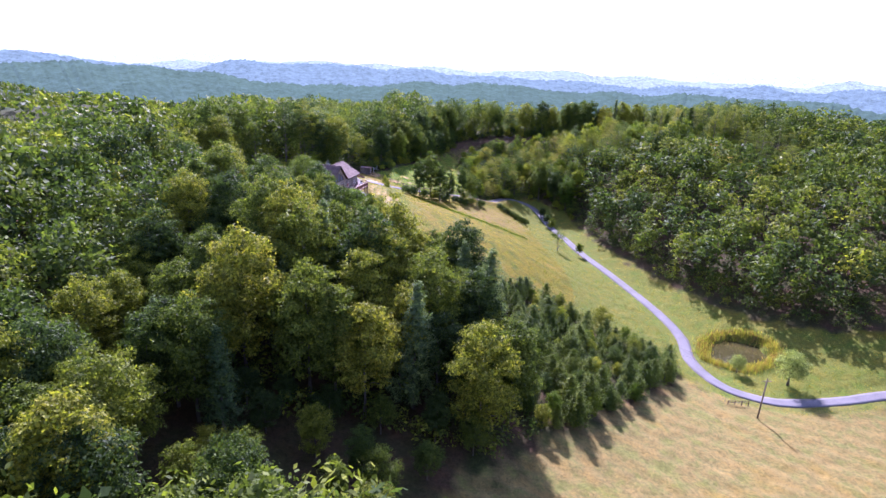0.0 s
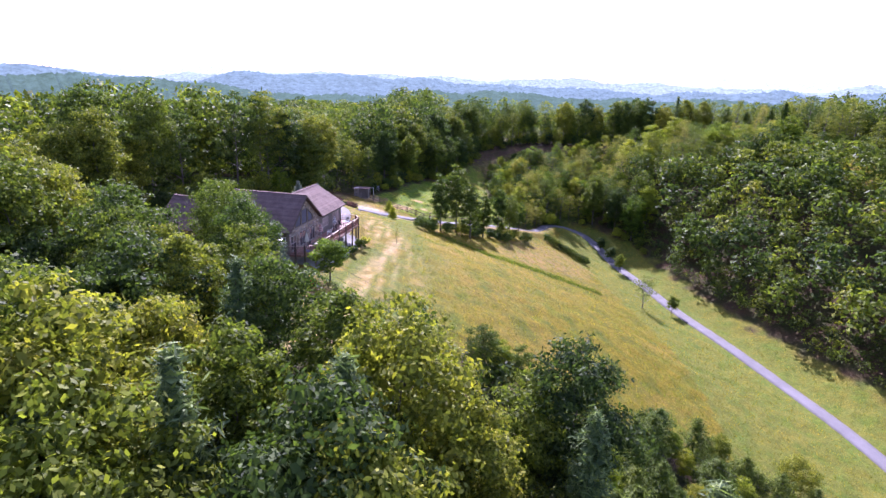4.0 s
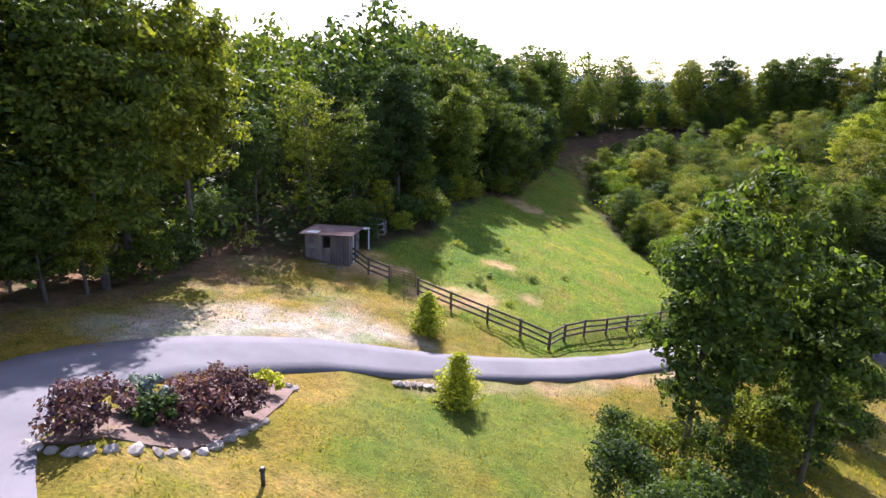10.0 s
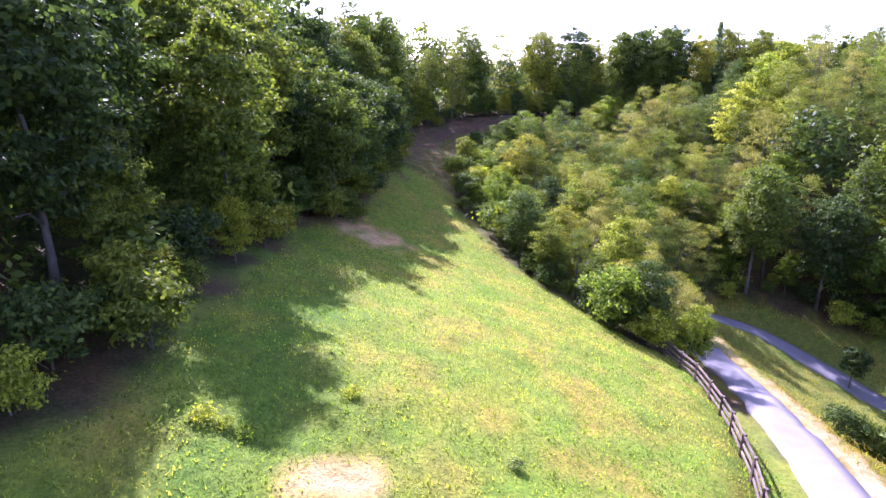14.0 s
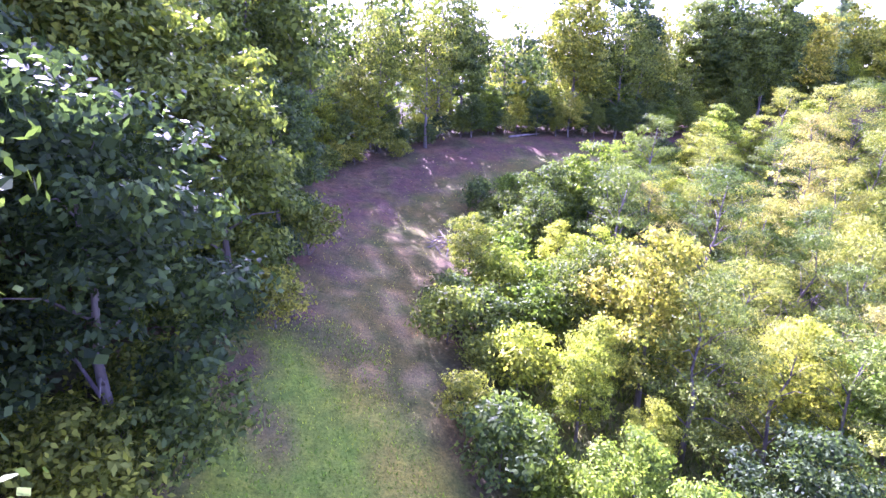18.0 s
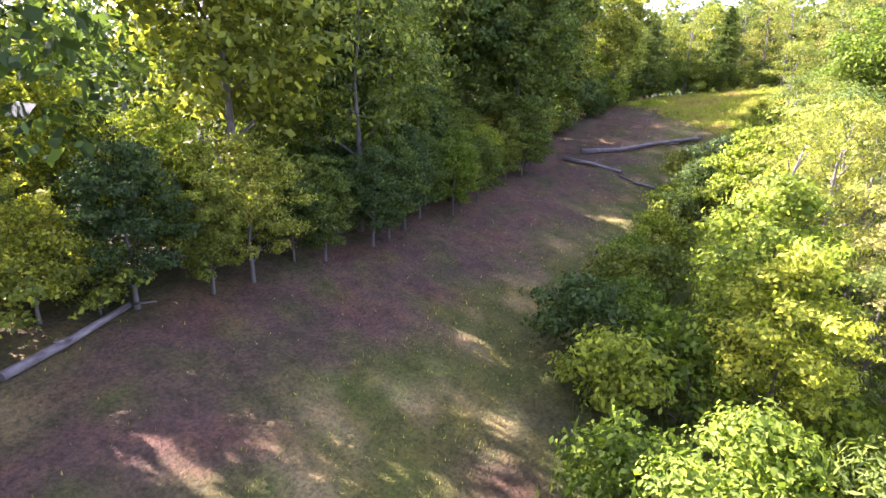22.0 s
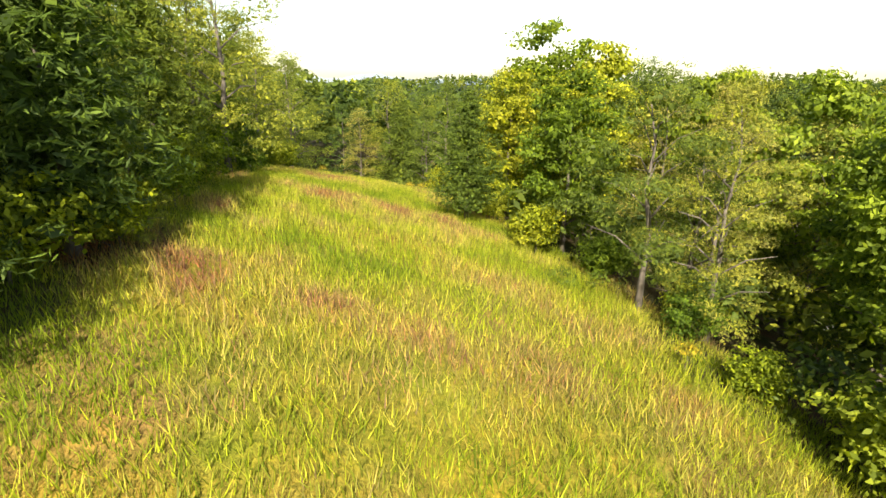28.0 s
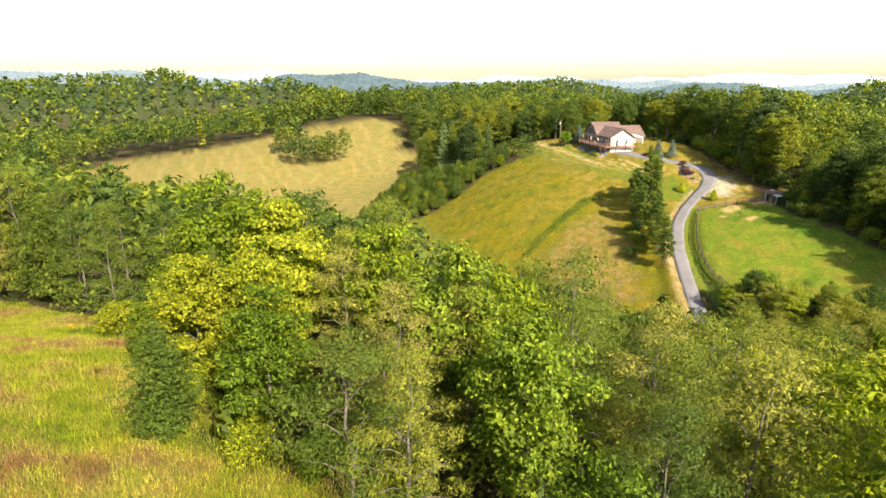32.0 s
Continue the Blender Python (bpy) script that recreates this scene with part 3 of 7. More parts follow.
# the wood's shade put into the paddock's colour as a darker, lusher green
SHADY = [(-16, 194), (-8, 190), (-10, 199), (-8, 215), (-9, 226), (-15, 206)]
cover = blend(cover, (0.070, 0.165, 0.022), patch(X, Y, SHADY, 2.5) * 0.75)
BARE_SPOTS = ((-13.3, 188.6, 1.8), (-10.4, 196, 1.0), (-21.4, 190.3, 2.2), (-5.6, 232.8, 2.2), (-3.3, 230.2, 2.5), (-16.5, 187.6, 1.3), (-8.8, 190.5, 0.8))
for bx, by, br in BARE_SPOTS:
    w = np.clip(1.4 - np.hypot(X - bx, Y - by) / br + 0.5 * n3, 0, 1)
    cover = blend(cover, (0.540, 0.390, 0.230), w)
w = patch(X, Y, TRAIL, 1.2)
cover = blend(cover, (0.110, 0.115, 0.034), w)
cover = blend(cover, (0.300, 0.240, 0.120), w * np.clip(0.9 * n3 + 0.5 * n2 - 0.15, 0, 0.9))
WHEEL = [(0, 247), (6, 268), (11, 277), (17, 285), (27, 291.5), (37, 294.5), (46, 293.2), (62, 292.4), (84, 292), (108, 291), (108, 288), (84, 288.5), (60, 289.4), (46, 290), (36, 291), (27, 288), (18, 281), (12, 272), (7, 260)]
w = patch(X, Y, WHEEL, 1.4)
cover = blend(cover, (0.135, 0.090, 0.072), w * np.clip(0.8 + 0.4 * n3, 0, 1))
# leaf litter, browned and darkened so its colour also carries the trees' shade
LITTER = [(-10, 230), (-4.5, 234), (-0.5, 246), (3.5, 256), (7.5, 266), (11, 273), (18, 281.5), (28, 287.5), (40, 290.5), (62, 290), (84, 290), (100, 290), (104, 296), (84, 297), (45, 297), (30, 295), (14, 285), (7, 276), (2.5, 266), (2, 258), (-4, 243)]
cover = blend(cover, (0.118, 0.076, 0.062), patch(X, Y, LITTER, 1.6) * np.clip(0.9 + 0.5 * n3, 0, 1))
w = patch(X, Y, MEADOW, 1.2)
cover = blend(cover, (0.250, 0.240, 0.040), w)
cover = blend(cover, (0.270, 0.185, 0.090), w * np.clip(0.6 * n2 + 0.3 * n3, 0, 0.8))
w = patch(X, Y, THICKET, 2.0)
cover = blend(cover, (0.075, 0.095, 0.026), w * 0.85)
# roadside verge: pale dry shoulder downhill, grass on the paddock's side
way = np.gradient(road_line, axis=0)
downhill = np.zeros(X.shape)
downhill[ci, cj] = np.where(way[ri, 0] * (Y[ci, cj] - road_line[ri, 1]) - way[ri, 1] * (X[ci, cj] - road_line[ri, 0]) < 0, 1, 0)
w = np.clip(1.2 - np.abs(d_road - 2.0) / 0.9 + 0.5 * n3, 0, 1) * (X < 30) * (X > -17)
cover = blend(cover, (0.400, 0.310, 0.220), w * downhill * 0.75)
cover = blend(cover, (0.120, 0.165, 0.030), np.clip(1.5 - np.abs(d_road - 2.8) / 1.4, 0, 1) * (1 - downhill) * (X < 16) * (X > -8) * 0.7)
cover = blend(cover, (0.480, 0.460, 0.465), patch(X, Y, [(-31, 172.5), (-30, 176.5), (-26.5, 179.4), (-22.5, 182), (-19, 181), (-16.5, 179.4), (-19.5, 177.0), (-24, 174.5), (-28, 171)], 0.9) * np.clip(0.85 + 0.4 * n3, 0, 1))
SHADE_SOIL = [(-44, 160), (-37, 162), (-34, 170), (-32, 178), (-27, 184), (-26, 188), (-31, 190), (-38, 184), (-44, 172)]
cover = blend(cover, (0.190, 0.130, 0.095), patch(X, Y, SHADE_SOIL, 1.5) * np.clip(0.7 + 0.5 * n3, 0, 0.95))
cover = blend(cover, (0.400, 0.320, 0.200), patch(X, Y, [(-30, 181), (-25, 184.5), (-22, 184), (-21.5, 182.5), (-26, 180.5)], 1.0) * np.clip(0.3 + 0.6 * n3, 0, 0.7))
w = np.clip(1 - np.abs(d_road - 2.8) / 1.8, 0, 1) * (X > 30) * near
cover = blend(cover, (0.160, 0.215, 0.050), w * 0.6)
cover = blend(cover, (0.034, 0.058, 0.030), np.clip(far_w * 1.2, 0, 1) * np.clip(0.9 + 0.2 * n1, 0, 1))


cover *= (1 - 0.34 * np.clip(open_w, 0, 1))[..., None] * np.array((1.04, 0.94, 0.84))


def sheet(name, verts, faces, material, smooth=True):
    """A mesh from arrays of corners and of faces with one number of sides."""
    me = bpy.data.meshes.new(name)
    verts, faces = np.asarray(verts, np.float32).reshape(-1, 3), np.asarray(faces, np.int32)
    k = faces.shape[1]
    me.vertices.add(len(verts))
    me.vertices.foreach_set("co", verts.ravel())
    me.loops.add(faces.size)
    me.loops.foreach_set("vertex_index", faces.ravel())
    me.polygons.add(len(faces))
    me.polygons.foreach_set("loop_start", np.arange(0, faces.size, k, dtype=np.int32))
    if smooth:
        me.polygons.foreach_set("use_smooth", np.ones(len(faces), bool))
    me.update(calc_edges=True)
    me.materials.append(material)
    return me


def colour_corners(me, name, values):
    at = me.attributes.new(name, 'FLOAT_COLOR', 'POINT')
    at.data.foreach_set("color", np.c_[values, np.ones(len(values))].astype(np.float32).ravel())


ny, nx = X.shape
idx = np.arange(ny * nx).reshape(ny, nx)
quads = np.stack([idx[:-1, :-1], idx[:-1, 1:], idx[1:, 1:], idx[1:, :-1]], -1).reshape(-1, 4)
ground_me = sheet("ground", np.stack([X, Y, Z], -1), quads, M_GROUND)
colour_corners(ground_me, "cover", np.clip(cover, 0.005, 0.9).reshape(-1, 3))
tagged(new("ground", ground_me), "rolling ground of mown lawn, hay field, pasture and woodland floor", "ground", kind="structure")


def ground_at(x, y):
    """The height of the sheet itself, between its corners."""
    x, y = np.asarray(x, float), np.asarray(y, float)
    i = np.clip(np.searchsorted(gx, x) - 1, 0, nx - 2)
    j = np.clip(np.searchsorted(gy, y) - 1, 0, ny - 2)
    a, b = (x - gx[i]) / (gx[i + 1] - gx[i]), (y - gy[j]) / (gy[j + 1] - gy[j])
    return (Z[j, i] * (1 - a) + Z[j, i + 1] * a) * (1 - b) + (Z[j + 1, i] * (1 - a) + Z[j + 1, i + 1] * a) * b


def gz(x, y):
    return float(ground_at(x, y))


# ---- far ranges, a plain backdrop with its haze painted in as glow ----
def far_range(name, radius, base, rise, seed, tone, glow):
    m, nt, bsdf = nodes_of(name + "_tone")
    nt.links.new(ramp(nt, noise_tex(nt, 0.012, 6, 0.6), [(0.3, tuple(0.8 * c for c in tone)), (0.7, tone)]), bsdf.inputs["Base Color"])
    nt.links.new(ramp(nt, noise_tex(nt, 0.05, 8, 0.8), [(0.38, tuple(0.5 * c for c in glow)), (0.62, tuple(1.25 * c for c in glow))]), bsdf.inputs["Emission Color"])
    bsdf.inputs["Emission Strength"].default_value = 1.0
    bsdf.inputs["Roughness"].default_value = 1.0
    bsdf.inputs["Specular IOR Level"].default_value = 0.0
    a = np.linspace(0, 2 * math.pi, 2881)
    cx, cy = np.cos(a), np.sin(a)
    top = base + rise * ((0.62 + 0.38 * cy) + 0.55 * waves(cx * 900, cy * 900, 520, seed) + 0.22 * waves(cx * 900, cy * 900, 150, seed + 1) + 0.05 * waves(cx * 900, cy * 900, 30, seed + 2)) + 2.2 * waves(cx * radius, cy * radius, 17, seed + 3) + 1.6 * waves(cx * radius, cy * radius, 8, seed + 4)
    rows = [np.stack([30 + cx * r, 140 + cy * r, h], -1) for r, h in ((radius - 500, 0 * a - 140), (radius, top), (radius + 60, 0 * a - 160))]
    v = np.concatenate(rows)
    k = np.arange(2880)
    f = np.concatenate([np.stack([k + 2881 * r, k + 1 + 2881 * r, k + 2882 + 2881 * r, k + 2881 + 2881 * r], -1) for r in (0, 1)])
    tagged(new(name, sheet(name, v, f, m)), "wooded hills along the horizon with blue haze painted as glow", "hills", kind="structure")


# farther ranges glow paler and bluer: the haze between is put into colour
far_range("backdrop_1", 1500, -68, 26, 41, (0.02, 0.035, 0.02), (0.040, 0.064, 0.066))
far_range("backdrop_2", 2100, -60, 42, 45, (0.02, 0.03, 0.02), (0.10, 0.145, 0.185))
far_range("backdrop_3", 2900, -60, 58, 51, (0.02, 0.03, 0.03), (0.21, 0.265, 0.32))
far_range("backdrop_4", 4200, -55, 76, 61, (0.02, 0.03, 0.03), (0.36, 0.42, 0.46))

# ---- small tools ----
def part(name, bm, material, parent=None, label=""):
    """Links a bmesh as one mesh object, under a thing or part."""
    me = bpy.data.meshes.new(name)
    bm.to_mesh(me)
    bm.free()
    me.materials.append(material)
    ob = new(name, me)
    if parent:
        ob.parent = parent
    return tagged(ob, label)


def linked(name, me, parent=None, m=None):
    ob = new(name, me)
    if parent:
        ob.parent = parent
    if m is not None:
        ob.matrix_basis = m
    return ob


def box(bm, x0, x1, y0, y1, z0, z1, bevel=0.0):
    m = Matrix.Translation(((x0 + x1) / 2, (y0 + y1) / 2, (z0 + z1) / 2)) @ Matrix.Diagonal((abs(x1 - x0), abs(y1 - y0), abs(z1 - z0), 1))
    r = bmesh.ops.create_cube(bm, size=1, matrix=m)
    if bevel:
        es = list({e for v in r["verts"] for e in v.link_edges})
        bmesh.ops.bevel(bm, geom=es, offset=bevel, segments=1, affect='EDGES')
    return bm


def a_box(*a, bevel=0.0):
    return box(bmesh.new(), *a, bevel=bevel)


def prism(bm, ring, lift):
    """A flat outline of 3D corners pushed out along lift."""
    lift = Vector(lift)
    lo = [bm.verts.new(p) for p in ring]
    hi = [bm.verts.new(Vector(p) + lift) for p in ring]
    bm.faces.new(lo[::-1])
    bm.faces.new(hi)
    n = len(ring)
    for i in range(n):
        bm.faces.new((lo[i], lo[(i + 1) % n], hi[(i + 1) % n], hi[i]))
    bmesh.ops.recalc_face_normals(bm, faces=bm.faces)
    return bm


def beam(bm, a, b, w, h, up=(0, 0, 1)):
    """A square timber from a to b."""
    a, b = Vector(a), Vector(b)
    d = (b - a).normalized()
    s = d.cross(Vector(up))
    s = s.normalized() if s.length > 1e-4 else Vector((1, 0, 0))
    u = s.cross(d).normalized()
    ring = [a + s * w / 2 * i + u * h / 2 * j for i, j in ((-1, -1), (1, -1), (1, 1), (-1, 1))]
    return prism(bm, ring, b - a)


def tube(bm, pts, radii, sides=8):
    """A tapered round stem through points."""
    rings = []
    for i, (p, r) in enumerate(zip(pts, radii)):
        p = Vector(p)
        d = (Vector(pts[min(i + 1, len(pts) - 1)]) - Vector(pts[max(i - 1, 0)])).normalized()
        s = d.cross(Vector((0.3, 0.9, 0.2))).normalized()
        u = d.cross(s)
        rings.append([bm.verts.new(p + (s * math.cos(k * 6.2832 / sides) + u * math.sin(k * 6.2832 / sides)) * r) for k in range(sides)])
    for a, b in zip(rings, rings[1:]):
        for k in range(sides):
            f = bm.faces.new((a[k], a[(k + 1) % sides], b[(k + 1) % sides], b[k]))
            f.smooth = True
    bm.faces.new(rings[0][::-1])
    bm.faces.new(rings[-1])
    return bm


def empty(name, m, label, category, group=""):
    ob = new(name)
    ob.matrix_basis = m
    return tagged(ob, label, category, group)


# ---- road ----
def ribbon(line, heights, half, lift, sink):
    d = np.gradient(line, axis=0)
    d /= np.linalg.norm(d, axis=1)[:, None]
    s = np.stack([d[:, 1], -d[:, 0]], -1)
    cols = []
    for k, down in ((-1, sink), (-1, 0.01), (-0.5, -0.015), (0, -0.02), (0.5, -0.015), (1, 0.01), (1, sink)):
        wander = 0.06 * waves(line[:, 0], line[:, 1], 4.0, 77 + int(k > 0)) if abs(k) == 1 else 0
        q = line + s * ((half + wander)[:, None] * k) if abs(k) == 1 else line + s * (half[:, None] * k)
        cols.append(np.c_[q, heights + lift - down])
    v = np.concatenate(cols)
    n = len(line)
    k = np.arange(n - 1)
    f = np.concatenate([np.stack([k + n * c, k + n * (c + 1), k + 1 + n * (c + 1), k + 1 + n * c], -1) for c in range(6)])
    return v, f


v, f = ribbon(road_line, road_z, half, 0.02, 0.3)
tagged(new("road", sheet("road", v, f, M_ASPHALT, smooth=False)), "narrow grey asphalt driveway winding down from the house", "driveway", kind="structure")


def pad(name, ring, lift, material, label, category, step=0.8, kind="structure"):
    """A thin draped layer inside an outline."""
    rx, ry = [p[0] for p in ring], [p[1] for p in ring]
    bm = bmesh.new()
    top = bm.faces.new([bm.verts.new((x, y, 0)) for x, y in ring])
    for axis, lo, hi in ((0, min(rx), max(rx)), (1, min(ry), max(ry))):
        for c in np.arange(lo + step, hi, step):
            co, no = ((c, 0, 0), (1, 0, 0)) if axis == 0 else ((0, c, 0), (0, 1, 0))
            bmesh.ops.bisect_plane(bm, geom=bm.verts[:] + bm.edges[:] + bm.faces[:], plane_co=co, plane_no=no)
    for p in bm.verts:
        p.co.z = gz(p.co.x, p.co.y) + lift
    r = bmesh.ops.extrude_face_region(bm, geom=bm.faces[:])
    for p in [g for g in r["geom"] if isinstance(g, bmesh.types.BMVert)]:
        p.co.z -= 0.3
    bmesh.ops.recalc_face_normals(bm, faces=bm.faces)
    ob = part(name, bm, material)
    return tagged(ob, label, category, kind=kind)


def ragged(ring, amount, seed):
    r = random.Random(seed)
    line = smooth_line(list(ring) + [ring[0]], 1.2)[:-1]
    return [(x + r.uniform(-amount, amount), y + r.uniform(-amount, amount)) for x, y in line]


pad("drive_apron", [(-19.2, 140.5), (-18.9, 146), (-20.4, 146.6), (-26, 145.4), (-27, 139)], 0.10, M_ASPHALT, "dark asphalt apron in front of the garage doors", "driveway")

# ---- the house: x runs out from the deck side, y along it; its floor is at FLOOR ----
HOUSE = pose(-21.6, 127.1, 0, 0, 0, -11.9)
FLOOR, EAVE, RIDGE, W_RIDGE, BASE = -28.9, -26.3, -22.6, -23.7, -32.9
house = empty("house", HOUSE, "two-storey house with brown shingle roofs, stone gable and long deck", "house")


def wall(name, x0, x1, y0, y1, z0, z1, material, label=""):
    return part(name, a_box(x0, x1, y0, y1, z0, z1), material, house, label)


# openings of the stone gable: y0, y1, z0, z1 above the floor
GABLE_DOORS = [(-3.85, -2.4, 0.05, 1.95), (-1.5, 0.3, 0.05, 2.0), (1.4, 2.95, 0.05, 2.0)]
GABLE_TOPS = [(-2.55, -1.0, 2.78, 0), (-0.8, 0.8, 2.78, 0), (1.0, 2.4, 2.78, 0)]


def roof_z(y):
    return EAVE + (RIDGE - EAVE) * (1 - abs(y) / 4.65)


def pane_top(y):
    return min(roof_z(y) - 1.0, FLOOR + 4.65)


# stone gable wall in upright strips round its openings
def gable_wall(x0, x1, doors, tops, material, stones):
    cuts = sorted({-4.35, 0.0, 4.35, *[v for o in doors + tops for v in o[:2]]})
    for a, b in zip(cuts, cuts[1:]):
        mid = (a + b) / 2
        solid = [(BASE, None)]
        zs = []
        for o in doors:
            if o[0] <= mid <= o[1]:
                zs.append((FLOOR + o[2], FLOOR + o[3], FLOOR + o[3]))
        for o in tops:
            if o[0] <= mid <= o[1]:
                zs.append((FLOOR + o[2], pane_top(a), pane_top(b)))
        lo_a = lo_b = BASE
        for z0, za, zb in sorted(zs):
            prism(bm_g, [(x0, a, lo_a), (x0, b, lo_b), (x0, b, z0), (x0, a, z0)], (x1 - x0, 0, 0))
            lo_a, lo_b = za, zb
        prism(bm_g, [(x0, a, lo_a), (x0, b, lo_b), (x0, b, roof_z(b) - 0.12), (x0, a, roof_z(a) - 0.12)], (x1 - x0, 0, 0))


bm_g = bmesh.new()
gable_wall(-0.75, -0.45, GABLE_DOORS, GABLE_TOPS, M_MORTAR, True)
gable_ob = part("gable_wall", bm_g, M_MORTAR, house, "gable wall of mixed brown field stone")

# the stones, one by one
sr = random.Random(8)
z = FLOOR - 0.4
stones = []
while z < RIDGE - 0.3:
    hgt = sr.uniform(0.17, 0.31)
    y = -4.35 + sr.uniform(-0.2, 0)
    while y < 4.35:
        wid = sr.uniform(0.22, 0.54)
        stones.append((max(y, -4.33), min(y + wid, 4.33), z, z + hgt))
        y += wid
    z += hgt


def clear_of(y0, y1, z0, z1):
    for o in GABLE_DOORS:
        if y1 > o[0] - 0.06 and y0 < o[1] + 0.06 and z1 > FLOOR + o[2] - 0.06 and z0 < FLOOR + o[3] + 0.10:
            return False
    for o in GABLE_TOPS:
        if y1 > o[0] - 0.06 and y0 < o[1] + 0.06 and z1 > FLOOR + o[2] - 0.06 and z0 < max(pane_top(max(o[0], min(o[1], (y0 + y1) / 2))), 0 - 99) + 0.1:
            return False
    return z1 < min(roof_z(y0), roof_z(y1)) - 0.2


def trimmed(y0, y1, z0, z1):
    """A stone cut back to the edges of the openings."""
    for o in GABLE_DOORS + GABLE_TOPS:
        zt = FLOOR + o[3] if o[3] else max(pane_top(o[0]), pane_top(o[1]))
        if y1 > o[0] - 0.05 and y0 < o[1] + 0.05 and z1 > FLOOR + o[2] - 0.05 and z0 < zt + 0.05:
            if y0 < o[0] - 0.2:
                y1 = o[0] - 0.06
            elif y1 > o[1] + 0.2:
                y0 = o[1] + 0.06
            elif z1 > zt + 0.16:
                z0 = zt + 0.07
            elif z0 < FLOOR + o[2] - 0.16:
                z1 = FLOOR + o[2] - 0.07
    return y0, y1, z0, z1


for y0, y1, z0, z1 in [trimmed(*s) for s in stones]:
    if y1 - y0 > 0.12 and clear_of(y0, y1, z0, z1):
        my, mz, hy, hz = (y0 + y1) / 2, (z0 + z1) / 2, (y1 - y0) / 2 - 0.012, (z1 - z0) / 2 - 0.012
        lean = sr.uniform(-0.5, 0.5)
        ring = []
        for k in range(8):
            a = 6.2832 * (k + 0.5 + sr.uniform(-0.25, 0.25)) / 8
            c, d = math.cos(a), math.sin(a)
            wide = sr.uniform(0.92, 1.1) / max(abs(c), abs(d)) ** 0.72
            ring.append((-0.46, my + c * wide * hy + lean * d * 0.06, mz + d * wide * hz))
        part("stone", prism(bmesh.new(), ring, (sr.uniform(0.04, 0.11), 0, 0)), M_STONE, gable_ob)


def window(name, y0, y1, z0, z1, x, out=1, panes=2, axis='y', rail=True, glassy=M_GLASS, parent=None, tops=None, paint=M_FRAME):
    """A framed window in a wall across x (or y): frame, mullions and panes."""
    def place(a, b, c, d, e, f):
        lo, hi = sorted((x + out * e, x + out * f))
        return (lo, hi, a, b, c, d) if axis == 'y' else (a, b, lo, hi, c, d)
    if glassy is M_CURTAIN:
        paint = M_DOORFRAME
    fr = bmesh.new()
    t = 0.07
    for a, b, c, d in ((y0, y1, z0, z0 + t), (y0, y0 + t, z0 + t, z1 - t), (y1 - t, y1, z0 + t, z1 - t), (y0, y1, z1 - t, z1)):
        box(fr, *place(a, b, c, d, -0.10, 0.03))
    step = (y1 - y0 - 2 * t) / panes
    for k in range(1, panes):
        box(fr, *place(y0 + t + step * k - 0.035, y0 + t + step * k + 0.035, z0 + t, z1 - t, -0.09, 0.02))
    w = part(name, fr, paint, parent or house)
    for k in range(panes):
        a, b = y0 + t + step * k + (0.035 if k else 0), y0 + t + step * (k + 1) - (0.035 if k < panes - 1 else 0)
        if rail:
            m = (z0 + z1) / 2
            part("meeting_rail", a_box(*place(a, b, m - 0.03, m + 0.03, -0.085, 0.01)), paint, w)
            part("pane", a_box(*place(a, b, z0 + t, m - 0.03, -0.07, -0.05)), glassy, w)
            part("pane", a_box(*place(a, b, m + 0.03, z1 - t, -0.07, -0.05)), glassy, w)
        else:
            part("pane", a_box(*place(a, b, z0 + t, z1 - t, -0.07, -0.05)), glassy, w)
    return w


window("door_window", -3.85, -2.4, FLOOR + 0.05, FLOOR + 1.95, -0.45, panes=2, parent=gable_ob, paint=M_DOORFRAME)
window("sliding_door", -1.5, 0.3, FLOOR + 0.05, FLOOR + 2.0, -0.45, panes=2, rail=False, parent=gable_ob, paint=M_DOORFRAME)
window("sliding_door", 1.4, 2.95, FLOOR + 0.05, FLOOR + 2.0, -0.45, panes=2, rail=False, parent=gable_ob, paint=M_DOORFRAME)
for a, b, c, _ in GABLE_TOPS:
    z0 = FLOOR + c
    za, zb = pane_top(a), pane_top(b)
    fr = bmesh.new()
    t = 0.07
    for ring in ([(a, z0), (b, z0), (b, z0 + t), (a, z0 + t)], [(a, z0 + t), (a + t, z0 + t), (a + t, za - t), (a, za - t)], [(b - t, z0 + t), (b, z0 + t), (b, zb - t), (b - t, zb - t)], [(a, za - t), (b, zb - t), (b, zb), (a, za)]):
        prism(fr, [(-0.55, y, z) for y, z in ring], (0.13, 0, 0))
    w = part("gable_window", fr, M_FASCIA, gable_ob, "tall raked window with a dark frame")
    part("pane", prism(bmesh.new(), [(-0.52, y, z) for y, z in ((a + t, z0 + t), (b - t, z0 + t), (b - t, zb - t), (a + t, za - t))], (0.02, 0, 0)), M_SCREEN, w)


